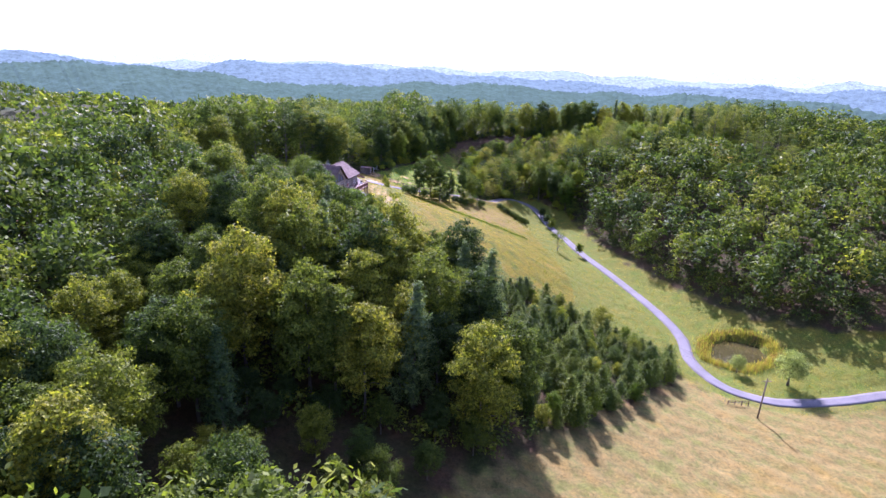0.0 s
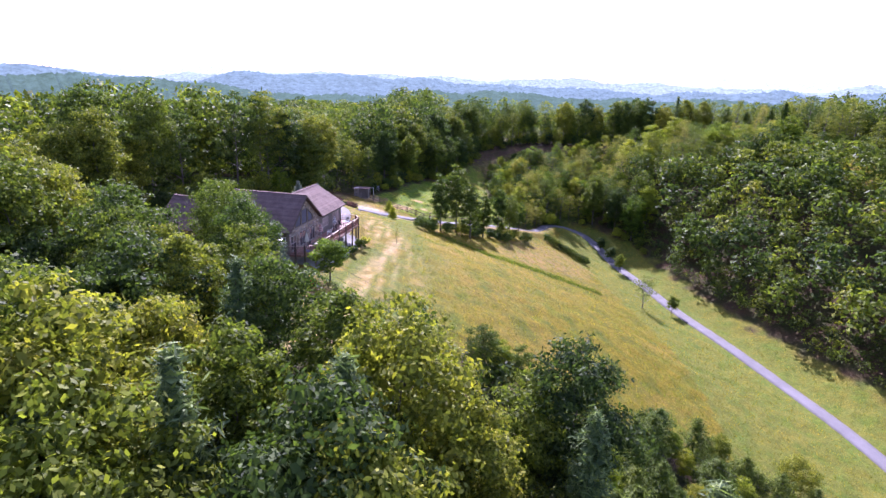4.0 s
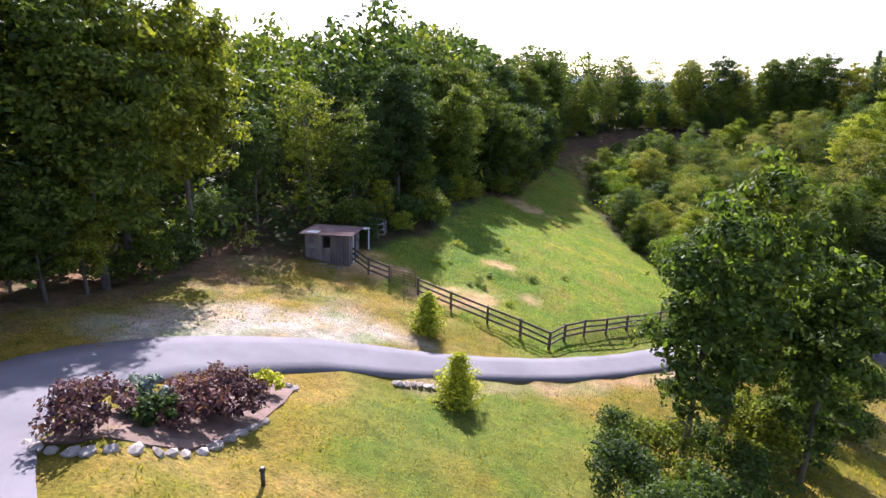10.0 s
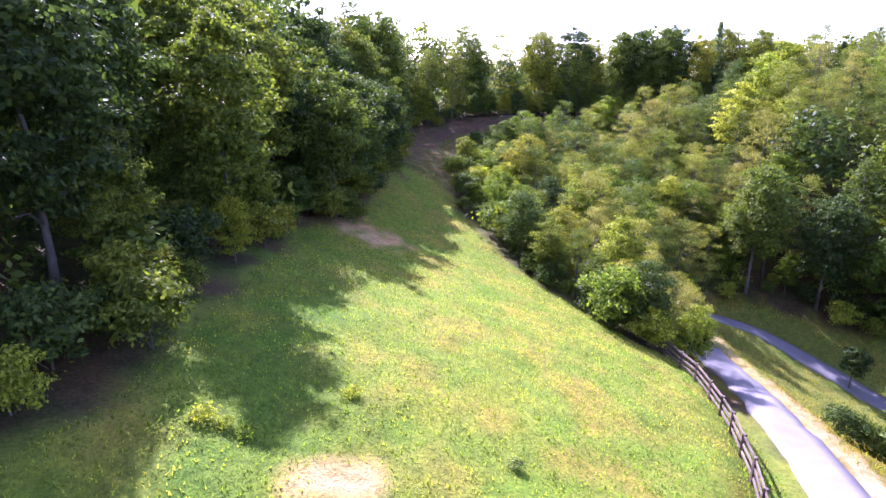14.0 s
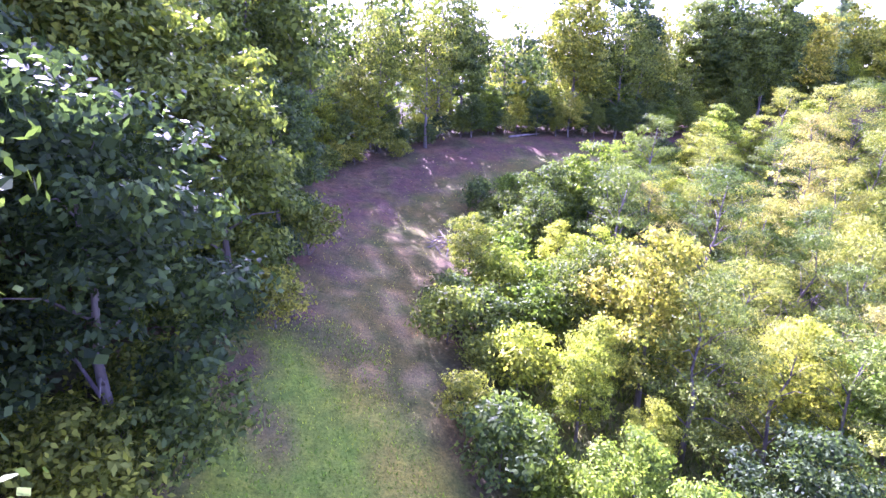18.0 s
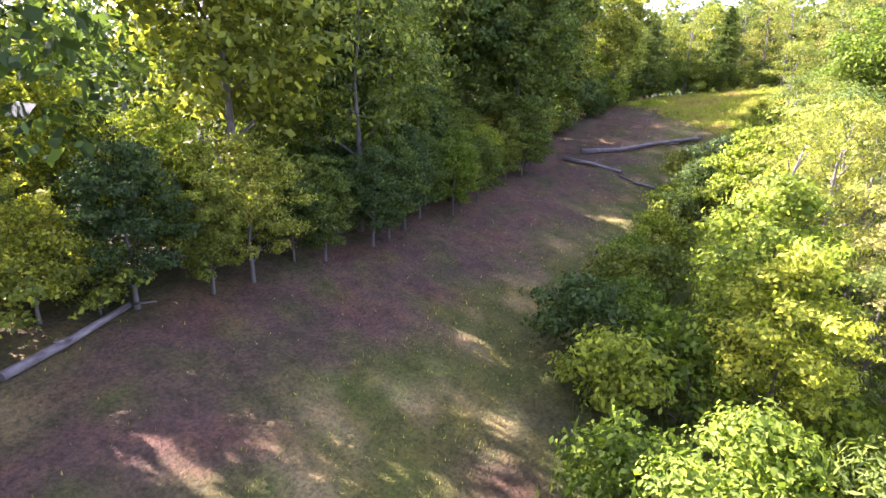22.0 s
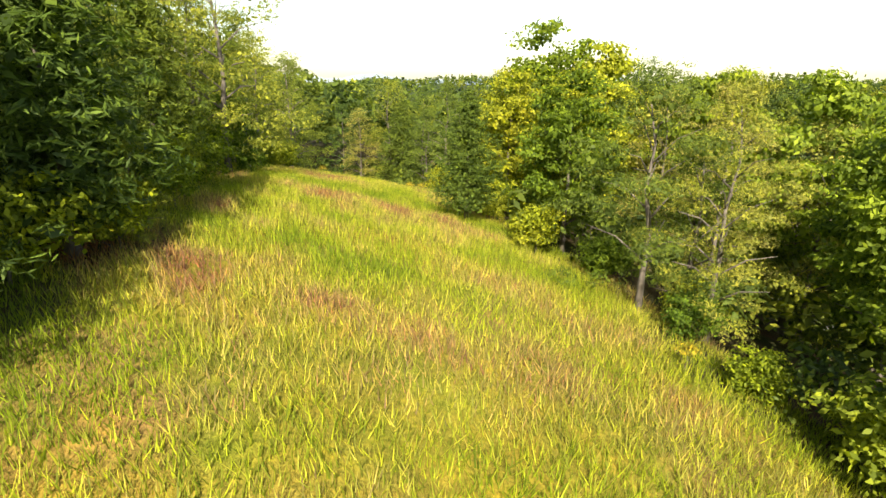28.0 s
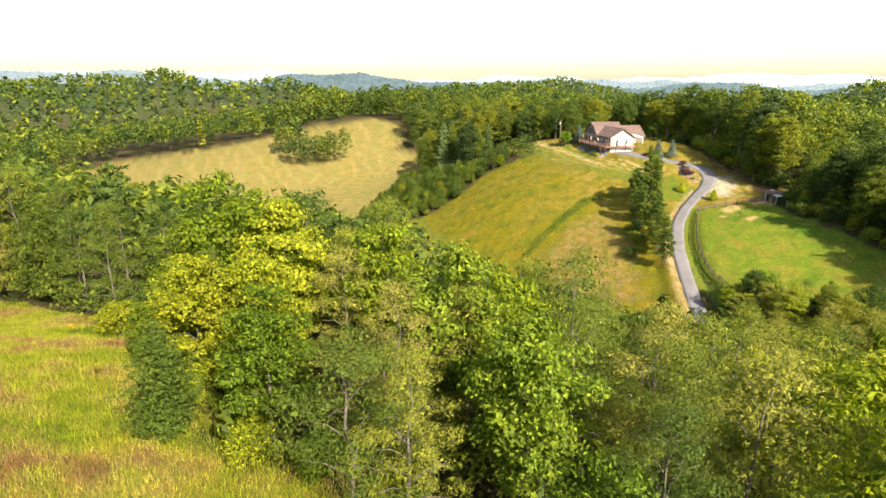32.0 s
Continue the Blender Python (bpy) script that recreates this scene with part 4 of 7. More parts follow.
# lapped siding on the other walls: boards laid one by one up the wall
def sided(name, x0, x1, y0, y1, z0, z1, face, openings, material, label=""):
    """A wall slab with lap boards on one face; openings go through: (a, b, z0, z1)."""
    along_y = face in ('e', 'w')
    lo, hi = (y0, y1) if along_y else (x0, x1)
    cuts = sorted({lo, hi, *[v for o in openings for v in o[:2]]})
    bm = bmesh.new()
    for a, b in zip(cuts, cuts[1:]):
        mid, z = (a + b) / 2, z0
        for o in sorted((o for o in openings if o[0] < mid < o[1]), key=lambda o: o[2]):
            box(bm, *((x0, x1, a, b) if along_y else (a, b, y0, y1)), z, o[2])
            z = o[3]
        box(bm, *((x0, x1, a, b) if along_y else (a, b, y0, y1)), z, z1)
    w = part(name, bm, material, house, label)
    lap = 0.2
    z = z0
    while z < z1 - 0.05:
        top = min(z + lap, z1)
        spans = [(lo, hi)]
        for o in openings:
            if top > o[2] and z < o[3]:
                nxt = []
                for a, b in spans:
                    if o[0] - 0.05 > a:
                        nxt.append((a, min(b, o[0] - 0.05)))
                    if o[1] + 0.05 < b:
                        nxt.append((max(a, o[1] + 0.05), b))
                    if o[1] + 0.05 >= b and o[0] - 0.05 <= a:
                        pass
                spans = [s for s in nxt if s[1] - s[0] > 0.05]
        for a, b in spans:
            s = {'e': x1, 'w': x0, 'n': y1, 's': y0}[face]
            d = 1 if face in ('e', 'n') else -1
            prof = [(s, z), (s + d * 0.035, z), (s + d * 0.008, top), (s, top)]
            ring = [(p, a, q) for p, q in prof] if along_y else [(a, p, q) for p, q in prof]
            part("board", prism(bmesh.new(), ring, (0, b - a, 0) if along_y else (b - a, 0, 0)), material, w)
        z += lap
    return w


south = sided("south_wall", -9.6, -0.75, -4.35, -4.1, BASE + 0.2, EAVE + 0.2, 's', [(-1.6, -0.95 + 0.1, FLOOR + 0.7, FLOOR + 2.0), (-4.6, -3.6, FLOOR + 1.1, FLOOR + 1.9), (-7.3, -6.4, FLOOR + 0.7, FLOOR + 2.0)], M_SIDING, "taupe lap-sided wall in shade")
for a, b, c, d in ((-1.6, -0.85, 0.7, 2.0), (-4.6, -3.6, 1.1, 1.9), (-7.3, -6.4, 0.7, 2.0)):
    window("window", a, b, FLOOR + c, FLOOR + d, -4.35, -1, 1, 'x', parent=south)
part("south_base", a_box(-9.6, -0.75, -4.36, -4.1, BASE - 1.0, BASE + 0.2), M_CONCRETE, house)
wall("west_wall", -9.9, -9.6, -4.35, 4.35, BASE - 1, EAVE + 0.2, M_SIDING)
part("west_gable", prism(bmesh.new(), [(-9.9, -4.35, EAVE + 0.2), (-9.9, 4.35, EAVE + 0.2), (-9.9, 0, RIDGE - 0.15)], (0.3, 0, 0)), M_SIDING, house)
# the wing: its long wall faces the deck, its cream gable looks up the drive
east = sided("wing_east_wall", -0.75, -0.5, 4.4, 12.3, BASE, EAVE + 0.05, 'e', [(5.6, 7.6, FLOOR + 0.75, FLOOR + 2.05), (9.1, 11.6, FLOOR + 0.05, FLOOR + 2.1), (5.4, 7.2, FLOOR - 3.2, FLOOR - 1.2), (8.6, 10.6, FLOOR - 3.2, FLOOR - 1.2)], M_SIDING, "taupe lap-sided wall facing the deck")
window("triple_window", 5.6, 7.6, FLOOR + 0.75, FLOOR + 2.05, -0.5, 1, 3, 'y', glassy=M_CURTAIN, parent=east)
window("sliding_door", 9.1, 11.6, FLOOR + 0.05, FLOOR + 2.1, -0.5, 1, 3, 'y', rail=False, glassy=M_CURTAIN, parent=east)
window("sliding_door", 5.4, 7.2, FLOOR - 3.2, FLOOR - 1.2, -0.5, 1, 2, 'y', rail=False, parent=east)
window("sliding_door", 8.6, 10.6, FLOOR - 3.2, FLOOR - 1.2, -0.5, 1, 2, 'y', rail=False, parent=east)
G_DOORS = [(-7.9, -5.5, BASE + 1.15, FLOOR - 0.5), (-4.9, -2.5, BASE + 1.15, FLOOR - 0.5)]
N_WIN = [(-6.6, -5.6, FLOOR + 0.75, FLOOR + 2.0), (-3.4, -2.4, FLOOR + 0.05, FLOOR + 2.05), (-1.5, -0.9, FLOOR + 0.75, FLOOR + 2.0)]
north = sided("north_wall", -8.5, -0.75, 12.05, 12.3, BASE + 0.2, EAVE + 0.05, 'n', G_DOORS + N_WIN, M_CREAM, "cream lap-sided gable wall over the garage doors")
part("north_gable", prism(bmesh.new(), [(-8.5, 12.05, EAVE + 0.05), (-0.5, 12.05, EAVE + 0.05), (-4.5, 12.05, W_RIDGE - 0.15)], (0, 0.27, 0)), M_CREAM, house)
for a, b, c, d in N_WIN:
    window("window", a, b, c, d, 12.3, 1, 1, 'x', parent=north)
for a, b, c, d in G_DOORS:
    gd = part("garage_door", a_box(a, b, 12.12, 12.2, c, d), M_WHITE, house, "white panelled garage door")
    for k in range(4):
        for m in range(4):
            w0, h0 = (b - a) / 4, (d - c) / 4
            part("panel", a_box(a + w0 * k + 0.08, a + w0 * (k + 1) - 0.08, 12.2, 12.225, c + h0 * m + 0.07, c + h0 * (m + 1) - 0.07), M_WHITE, gd)
wall("wing_west_wall", -8.75, -8.5, 4.4, 12.3, BASE - 0.5, EAVE + 0.05, M_SIDING)
part("floor_slab", a_box(-9.6, -0.75, -4.1, 12.0, FLOOR - 0.25, FLOOR), M_CONCRETE, house)
part("fireplace_core", a_box(-5.4, -4.8, -2, 8, FLOOR + 0.004, EAVE - 0.2), M_MORTAR, house)


# roofs: a deck board with shingle courses laid up each slope
def slope(name, eave_a, eave_b, top_a, top_b, lift=0.16):
    """One roof slope from its eave line to its ridge line, course by course."""
    ea, eb, ta, tb = (Vector(p) for p in (eave_a, eave_b, top_a, top_b))
    nrm = (eb - ea).cross(ta - ea).normalized()
    if nrm.z < 0:
        nrm = -nrm
    base = part(name, prism(bmesh.new(), [ea, eb, tb, ta], nrm * (lift - 0.03)), M_FASCIA, house)
    n = max(3, int((ta - ea).length / 0.15))
    for k in range(n):
        s0, s1 = k / n, min(1.0, (k + 1.25) / n)
        a0, b0, a1, b1 = ea.lerp(ta, s0), eb.lerp(tb, s0), ea.lerp(ta, s1), eb.lerp(tb, s1)
        lo = nrm * (lift - 0.028)
        bm = bmesh.new()
        w = [bm.verts.new(p) for p in (a0 + lo, b0 + lo, b1 + lo, a1 + lo, a0 + lo + nrm * 0.034, b0 + lo + nrm * 0.034, b1 + lo + nrm * 0.006, a1 + lo + nrm * 0.006)]
        for q in ((3, 2, 1, 0), (4, 5, 6, 7), (0, 1, 5, 4), (1, 2, 6, 5), (2, 3, 7, 6), (3, 0, 4, 7)):
            bm.faces.new([w[i] for i in q])
        part("shingle_course", bm, M_SHINGLE, base)
    return base


slope("roof_south", (0, -4.65, EAVE), (-10.2, -4.65, EAVE), (0, 0, RIDGE), (-10.2, 0, RIDGE))
slope("roof_north", (0, 4.65, EAVE), (-10.2, 4.65, EAVE), (0, 0, RIDGE), (-10.2, 0, RIDGE))
d_in = (RIDGE - W_RIDGE) / (RIDGE - EAVE) * 4.65
slope("wing_roof_east", (0, 4.65, EAVE), (0, 12.8, EAVE), (-4.5, d_in, W_RIDGE), (-4.5, 12.8, W_RIDGE))
slope("wing_roof_west", (-9.0, 4.65, EAVE), (-9.0, 12.8, EAVE), (-4.5, d_in, W_RIDGE), (-4.5, 12.8, W_RIDGE))
part("ridge_cap", beam(bmesh.new(), (0.02, 0, RIDGE + 0.19), (-10.22, 0, RIDGE + 0.19), 0.3, 0.05), M_SHINGLE, house)
part("ridge_cap", beam(bmesh.new(), (-4.5, d_in, W_RIDGE + 0.19), (-4.5, 12.82, W_RIDGE + 0.19), 0.3, 0.05), M_SHINGLE, house)
for a, b in (((0.03, -4.65, EAVE), (0.03, 0, RIDGE)), ((0.03, 4.65, EAVE), (0.03, 0, RIDGE))):
    part("rake_board", beam(bmesh.new(), a, b, 0.05, 0.18), M_FASCIA, house)
for a, b in (((0, 12.82, EAVE), (-4.5, 12.82, W_RIDGE)), ((-9, 12.82, EAVE), (-4.5, 12.82, W_RIDGE))):
    part("rake_board", beam(bmesh.new(), a, b, 0.05, 0.26), M_FASCIA, house)
part("gutter", a_box(0.0, 0.12, 4.7, 12.8, EAVE - 0.02, EAVE + 0.12, bevel=0.02), M_FASCIA, house)
part("gutter", a_box(-10.2, 0, -4.79, -4.67, EAVE - 0.02, EAVE + 0.12, bevel=0.02), M_FASCIA, house)
part("downpipe", tube(bmesh.new(), [(-0.42, 12.0, EAVE), (-0.42, 12.0, FLOOR + 0.1)], [0.045, 0.045], 8), M_FASCIA, house)
part("vent_pipe", tube(bmesh.new(), [(-6.2, -1.8, roof_z(1.8)), (-6.2, -1.8, roof_z(1.8) + 0.75)], [0.06, 0.06], 10), M_STEEL, house)
# the lower block beyond, and a porch with a pale roof
part("garage_block", a_box(-18.2, -10.25, -4.6, 3.2, BASE, -26.9), M_SIDING, house)
part("garage_gable", prism(bmesh.new(), [(-10.55, -4.6, -26.9), (-10.55, 3.2, -26.9), (-10.55, -0.7, -23.9)], (0.28, 0, 0)), M_SIDING, house)
slope("garage_roof_south", (-10.0, -5.0, -27.15), (-18.6, -5.0, -27.15), (-10.0, -0.7, -23.85), (-18.6, -0.7, -23.85))
slope("garage_roof_north", (-10.0, 3.6, -27.15), (-18.6, 3.6, -27.15), (-10.0, -0.7, -23.85), (-18.6, -0.7, -23.85))
part("ridge_cap", beam(bmesh.new(), (-9.98, -0.7, -23.66), (-18.62, -0.7, -23.66), 0.3, 0.05), M_SHINGLE, house)
part("porch_roof", prism(bmesh.new(), [(-14.0, 4.4, -26.3), (-9.1, 4.4, -26.1), (-9.1, 9.4, -26.5), (-14.0, 9.4, -26.7)], (0, 0, 0.1)), M_TIN, house, "pale metal porch roof")
for x, y in ((-13.8, 9.2), (-9.5, 9.2), (-13.8, 5.0)):
    part("porch_post", a_box(x - 0.07, x + 0.07, y - 0.07, y + 0.07, -30.3, -26.55), M_TRIM, house)

# ---- deck ----
deck = empty("deck", HOUSE, "long raised wooden deck with railing along the house", "deck")
EDGE_LINE = [(-0.45, -4.4), (0.35, -4.35), (1.4, -3.95), (2.35, -2.9), (2.35, 12.0), (1.5, 13.3), (-8.6, 13.6)]
y0s = lambda x: -4.35 if x < 0.35 else (-4.35 + (x - 0.35) * 0.38 if x < 1.4 else -3.95 + (x - 1.4) * 1.1)
y1s = lambda x: 13.3 if x < 1.5 else 13.3 - (x - 1.5) * 1.53
for k in range(20):
    x0 = -0.42 + k * 0.138
    part("deck_board", a_box(x0, x0 + 0.128, y0s(x0 + 0.1), y1s(x0 + 0.1), FLOOR - 0.09, FLOOR - 0.05), M_DECK, deck)
for k in range(9):
    y = 12.36 + k * 0.138
    part("deck_board", a_box(-8.6, -0.44, y, y + 0.128, FLOOR - 0.09, FLOOR - 0.05), M_DECK, deck)
for (a, b), (c, d) in zip(EDGE_LINE, EDGE_LINE[1:]):
    part("rim_joist", beam(bmesh.new(), (a, b, FLOOR - 0.22), (c, d, FLOOR - 0.22), 0.05, 0.26), M_RAIL, deck)
    part("top_rail", beam(bmesh.new(), (a, b, FLOOR + 0.95), (c, d, FLOOR + 0.95), 0.14, 0.04), M_RAILTOP, deck)
    part("bottom_rail", beam(bmesh.new(), (a, b, FLOOR + 0.06), (c, d, FLOOR + 0.06), 0.04, 0.08), M_RAIL, deck)
    length = math.hypot(c - a, d - b)
    n = int(length / 0.135)
    for k in range(1, n):
        x, y = a + (c - a) * k / n, b + (d - b) * k / n
        part("baluster", a_box(x - 0.018, x + 0.018, y - 0.018, y + 0.018, FLOOR + 0.08, FLOOR + 0.93), M_RAIL, deck)
for k in range(12):
    y = -3.6 + k * 1.4
    part("joist", a_box(-0.4, 2.3, y - 0.02, y + 0.02, FLOOR - 0.33, FLOOR - 0.1), M_RAIL, deck)
for x, y in [(2.35, -2.9 + 14.9 * k / 6) for k in range(7)] + [(1.4, -3.95), (0.35, -4.35), (1.5, 13.3), (-2.0, 13.4), (-5.2, 13.5), (-8.6, 13.6)]:
    wp = HOUSE @ Vector((x, y, 0))
    part("deck_post", a_box(x - 0.09, x + 0.09, y - 0.09, y + 0.09, gz(wp.x, wp.y) - 0.25, FLOOR + 1.06, bevel=0.01), M_POST, deck)

# patio slab and retaining edge under the deck
patio = empty("patio", HOUSE, "pale concrete patio under the deck", "patio")
for y0, y1, x1 in ((-3.2, 0.97, 3.4), (1.0, 4.97, 3.5), (5.0, 8.97, 3.2), (9.0, 13.6, 3.0)):
    bm = bmesh.new()
    grid = [[bm.verts.new((x, y, gz(*(HOUSE @ Vector((x, y, 0))).xy) + 0.06)) for y in np.linspace(y0, y1, 6)] for x in np.linspace(-0.5, x1, 6)]
    for a, b in zip(grid, grid[1:]):
        for k in range(5):
            bm.faces.new((a[k], b[k], b[k + 1], a[k + 1]))
    r = bmesh.ops.extrude_face_region(bm, geom=bm.faces[:])
    for p in [g for g in r["geom"] if isinstance(g, bmesh.types.BMVert)]:
        p.co.z -= 0.3
    bmesh.ops.recalc_face_normals(bm, faces=bm.faces)
    part("slab", bm, M_CONCRETE, patio)


# ---- things on the deck ----
def at_house(x, y, z, turn=0):
    return HOUSE @ pose(x, y, z, 0, 0, turn)


def folded_umbrella(x, y, cloth, label, base_mat, tall=2.35):
    u = empty("patio_umbrella", at_house(x, y, FLOOR - 0.05), label, "umbrella", "umbrellas on the deck")
    part("pole", tube(bmesh.new(), [(0, 0, 0.05), (0, 0, tall)], [0.022, 0.022], 8), M_STEEL, u)
    bm = bmesh.new()
    prof = [(0.04, tall - 0.02), (0.11, tall - 0.25), (0.20, tall - 0.7), (0.25, tall - 1.0), (0.23, tall - 1.08)]
    rings = [[bm.verts.new((r * (1 + 0.28 * math.cos(8 * a)) * math.cos(a), r * (1 + 0.28 * math.cos(8 * a)) * math.sin(a), z)) for a in [k * 6.2832 / 32 for k in range(32)]] for r, z in prof]
    for p, q in zip(rings, rings[1:]):
        for k in range(32):
            bm.faces.new((p[k], p[(k + 1) % 32], q[(k + 1) % 32], q[k])).smooth = True
    bm.faces.new(rings[0])
    bm.faces.new(rings[-1][::-1])
    part("canopy", bm, cloth, u)
    part("base", a_box(-0.42, 0.42, -0.42, 0.42, 0, 0.07, bevel=0.02), base_mat, u)


folded_umbrella(1.05, -2.6, M_CLOTH, "closed cream patio umbrella on a blue base", M_BLUE)
folded_umbrella(0.75, 2.3, M_RED_STRIPE, "closed red and white striped umbrella", M_CHAIR)
folded_umbrella(0.75, 6.9, M_NAVY_STRIPE, "closed navy and white striped umbrella", M_CHAIR)


def chair(x, y, turn, material, label, rocker=False):
    c = empty("deck_chair", at_house(x, y, FLOOR - 0.05, turn), label, "chair", "chairs on the deck")
    for k in range(5):
        part("seat_slat", a_box(-0.26, 0.26, -0.25 + k * 0.1, -0.16 + k * 0.1, 0.40, 0.425), material, c)
    for k in range(6):
        part("back_slat", beam(bmesh.new(), (-0.23 + k * 0.092, 0.25, 0.43), (-0.23 + k * 0.092, 0.42, 1.05), 0.06, 0.02, (0, 1, 0)), material, c)
    for sx in (-0.27, 0.27):
        part("armrest", a_box(sx - 0.04, sx + 0.04, -0.28, 0.28, 0.62, 0.65, bevel=0.008), material, c)
        for sy in (-0.24, 0.24):
            part("leg", a_box(sx - 0.025, sx + 0.025, sy - 0.025, sy + 0.025, 0.0 if not rocker else 0.05, 0.62), material, c)
        if rocker:
            part("rocker", tube(bmesh.new(), [(sx, -0.45, 0.08), (sx, -0.2, 0.03), (sx, 0.1, 0.025), (sx, 0.55, 0.12)], [0.025] * 4, 6), material, c)


def table(x, y, r, h, material, label):
    t = empty("deck_table", at_house(x, y, FLOOR - 0.05), label, "table")
    bm = bmesh.new()
    bmesh.ops.create_cone(bm, cap_ends=True, segments=28, radius1=r, radius2=r, depth=0.03, matrix=Matrix.Translation((0, 0, h - 0.015)))
    part("tabletop", bm, material, t)
    for k in range(4):
        a = 0.785 + k * 1.5708
        part("leg", beam(bmesh.new(), (math.cos(a) * r * 0.8, math.sin(a) * r * 0.8, 0), (math.cos(a) * r * 0.7, math.sin(a) * r * 0.7, h - 0.03), 0.035, 0.035, (0, 1, 0.1)), M_CHAIR, t)


chair(1.55, 0.4, -60, M_TEAK, "brown wooden rocking chair facing the view", True)
chair(0.55, -1.4, -100, M_CHAIR, "dark metal chair beside the sliding door")
chair(0.65, 5.3, -80, M_WHITE, "white slatted deck chair by the wall")
chair(0.35, 7.6, -95, M_CHAIR, "dark chair under the window")
table(1.3, -0.7, 0.5, 0.5, M_CHAIR, "low dark round table with cushions stacked round it")
chair(1.75, -0.1, 20, M_CHAIR, "dark metal chair at the low table")
table(1.0, 10.6, 0.55, 0.72, M_GLASS, "round glass-topped table at the end of the deck")
chair(1.65, 10.9, -90, M_CHAIR, "dark metal chair at the glass table")
chair(0.8, 11.5, 10, M_CHAIR, "dark metal chair at the glass table")
chair(0.6, 9.7, 150, M_CHAIR, "dark metal chair at the glass table")
cooler = empty("cooler", at_house(1.7, 2.9, -32.28, 10), "white cooler box under the deck", "cooler")
part("body", a_box(-0.35, 0.35, -0.2, 0.2, 0, 0.34, bevel=0.03), M_WHITE, cooler)
part("lid", a_box(-0.36, 0.36, -0.21, 0.21, 0.345, 0.42, bevel=0.02), M_WHITE, cooler)

# ---- plants: stems with limbs, and crowns of many small leaves ----
def leaf_quads(centres, out, size, rng, aspect=1.5, up=0.35, thin=0.75):
    """Small kite-shaped leaves or sprays at the centres, facing mostly outwards."""
    n = len(centres)
    nrm = out * 0.8 + rng.normal(size=(n, 3)) * 0.65 + np.array((0, 0, up))
    nrm /= np.linalg.norm(nrm, axis=1)[:, None] + 1e-9
    t = np.cross(nrm, rng.normal(size=(n, 3)))
    t /= np.linalg.norm(t, axis=1)[:, None] + 1e-9
    b = np.cross(nrm, t)
    s = size[:, None] * 0.5
    v = np.stack([centres - t * s * aspect, centres + b * s * thin - t * s * 0.1, centres + t * s * aspect, centres - b * s * thin + t * s * 0.1], 1)
    return v.reshape(-1, 3)


def quads_of(n):
    return np.arange(n * 4).reshape(n, 4)


def lobe_crown(rng, lobes, leaves, size, squash=0.72, least=6, clump=1, spread_by=1.5, core=0.24, aspect=1.5, thin=0.75):
    """Leaves on the outer shell of a heap of lobes: rows of centre and radius."""
    per = np.array([l[3] ** 2 for l in lobes])
    per = np.maximum(least, (per / per.sum() * leaves)).astype(int)
    cs, os_ = [], []
    for (x, y, z, r), n in zip(lobes, per):
        d = rng.normal(size=(n, 3))
        d /= np.linalg.norm(d, axis=1)[:, None]
        d[:, 2] = np.where(d[:, 2] < -0.2, -d[:, 2], d[:, 2])
        if clump > 1:  # sprays of leaves with gaps between them
            d = np.repeat(d[:max(1, n // clump)], clump, 0)
            n = len(d)
        bumps = 1 + 0.16 * np.sin(d[:, 0] * 7 + x * 3) * np.sin(d[:, 1] * 8 + y) + 0.12 * np.sin(d[:, 2] * 9 + z)
        k = r * (1 - np.abs(np.repeat(rng.normal(size=n // clump), clump)) * 0.24) * bumps
        c = np.array((x, y, z)) + d * k[:, None] * np.array((1, 1, squash))
        off = rng.normal(size=c.shape) * (size * spread_by if clump > 1 else 0.0) * np.array((1, 1, 0.42))
        cs.append(c + off)
        os_.append(d + (0.5 * off / size if clump > 1 else 0))
    c, o = np.concatenate(cs), np.concatenate(os_)
    shell = leaf_quads(c, o, size * rng.uniform(0.6, 1.4, len(c)), rng, aspect, 0.35, thin)
    if not core:
        return shell
    # the close-set inner leaves, which keep the light out
    per = np.maximum(2, per * core).astype(int)
    d = rng.normal(size=(per.sum(), 3))
    d /= np.linalg.norm(d, axis=1)[:, None]
    at = np.repeat(np.array(lobes), per, 0)
    c = at[:, :3] + d * (at[:, 3:] * rng.uniform(0.25, 0.68, (len(d), 1))) * np.array((1, 1, squash))
    return np.concatenate([shell, leaf_quads(c, d, size * 1.7 * rng.uniform(0.7, 1.3, len(c)), rng, 1.0, 0.3, 0.95)])


def broad_lobes(rng, h, r, low, count):
    """Lobes of a rounded crown between the height low and the top h, set on its outside and well apart."""
    mid, half = (h + low) / 2 + (h - low) * 0.06, (h - low) / 2
    out = [(0, 0, mid, r * 0.5), (0, 0, mid + half * 0.42, r * 0.42)]
    for k in range(count):
        up = 1 - 1.82 * (k + 0.5) / count
        a = k * 2.39996 + rng.uniform(-0.45, 0.45)
        ring = math.sqrt(max(0.0, 1 - up * up)) ** 0.8 if up > 0 else math.sqrt(1 - abs(up) ** 3) * (1 + 0.12 * up)
        rr = r * rng.uniform(0.24, 0.40) * (1.1 - 0.25 * abs(up))
        far = rng.uniform(0.68, 1.08)
        out.append((math.cos(a) * max(0, r * ring * far - rr * 0.7), math.sin(a) * max(0, r * ring * far - rr * 0.7), mid + (half * rng.uniform(0.86, 1.06) - rr * 0.55) * up, rr))
    return out


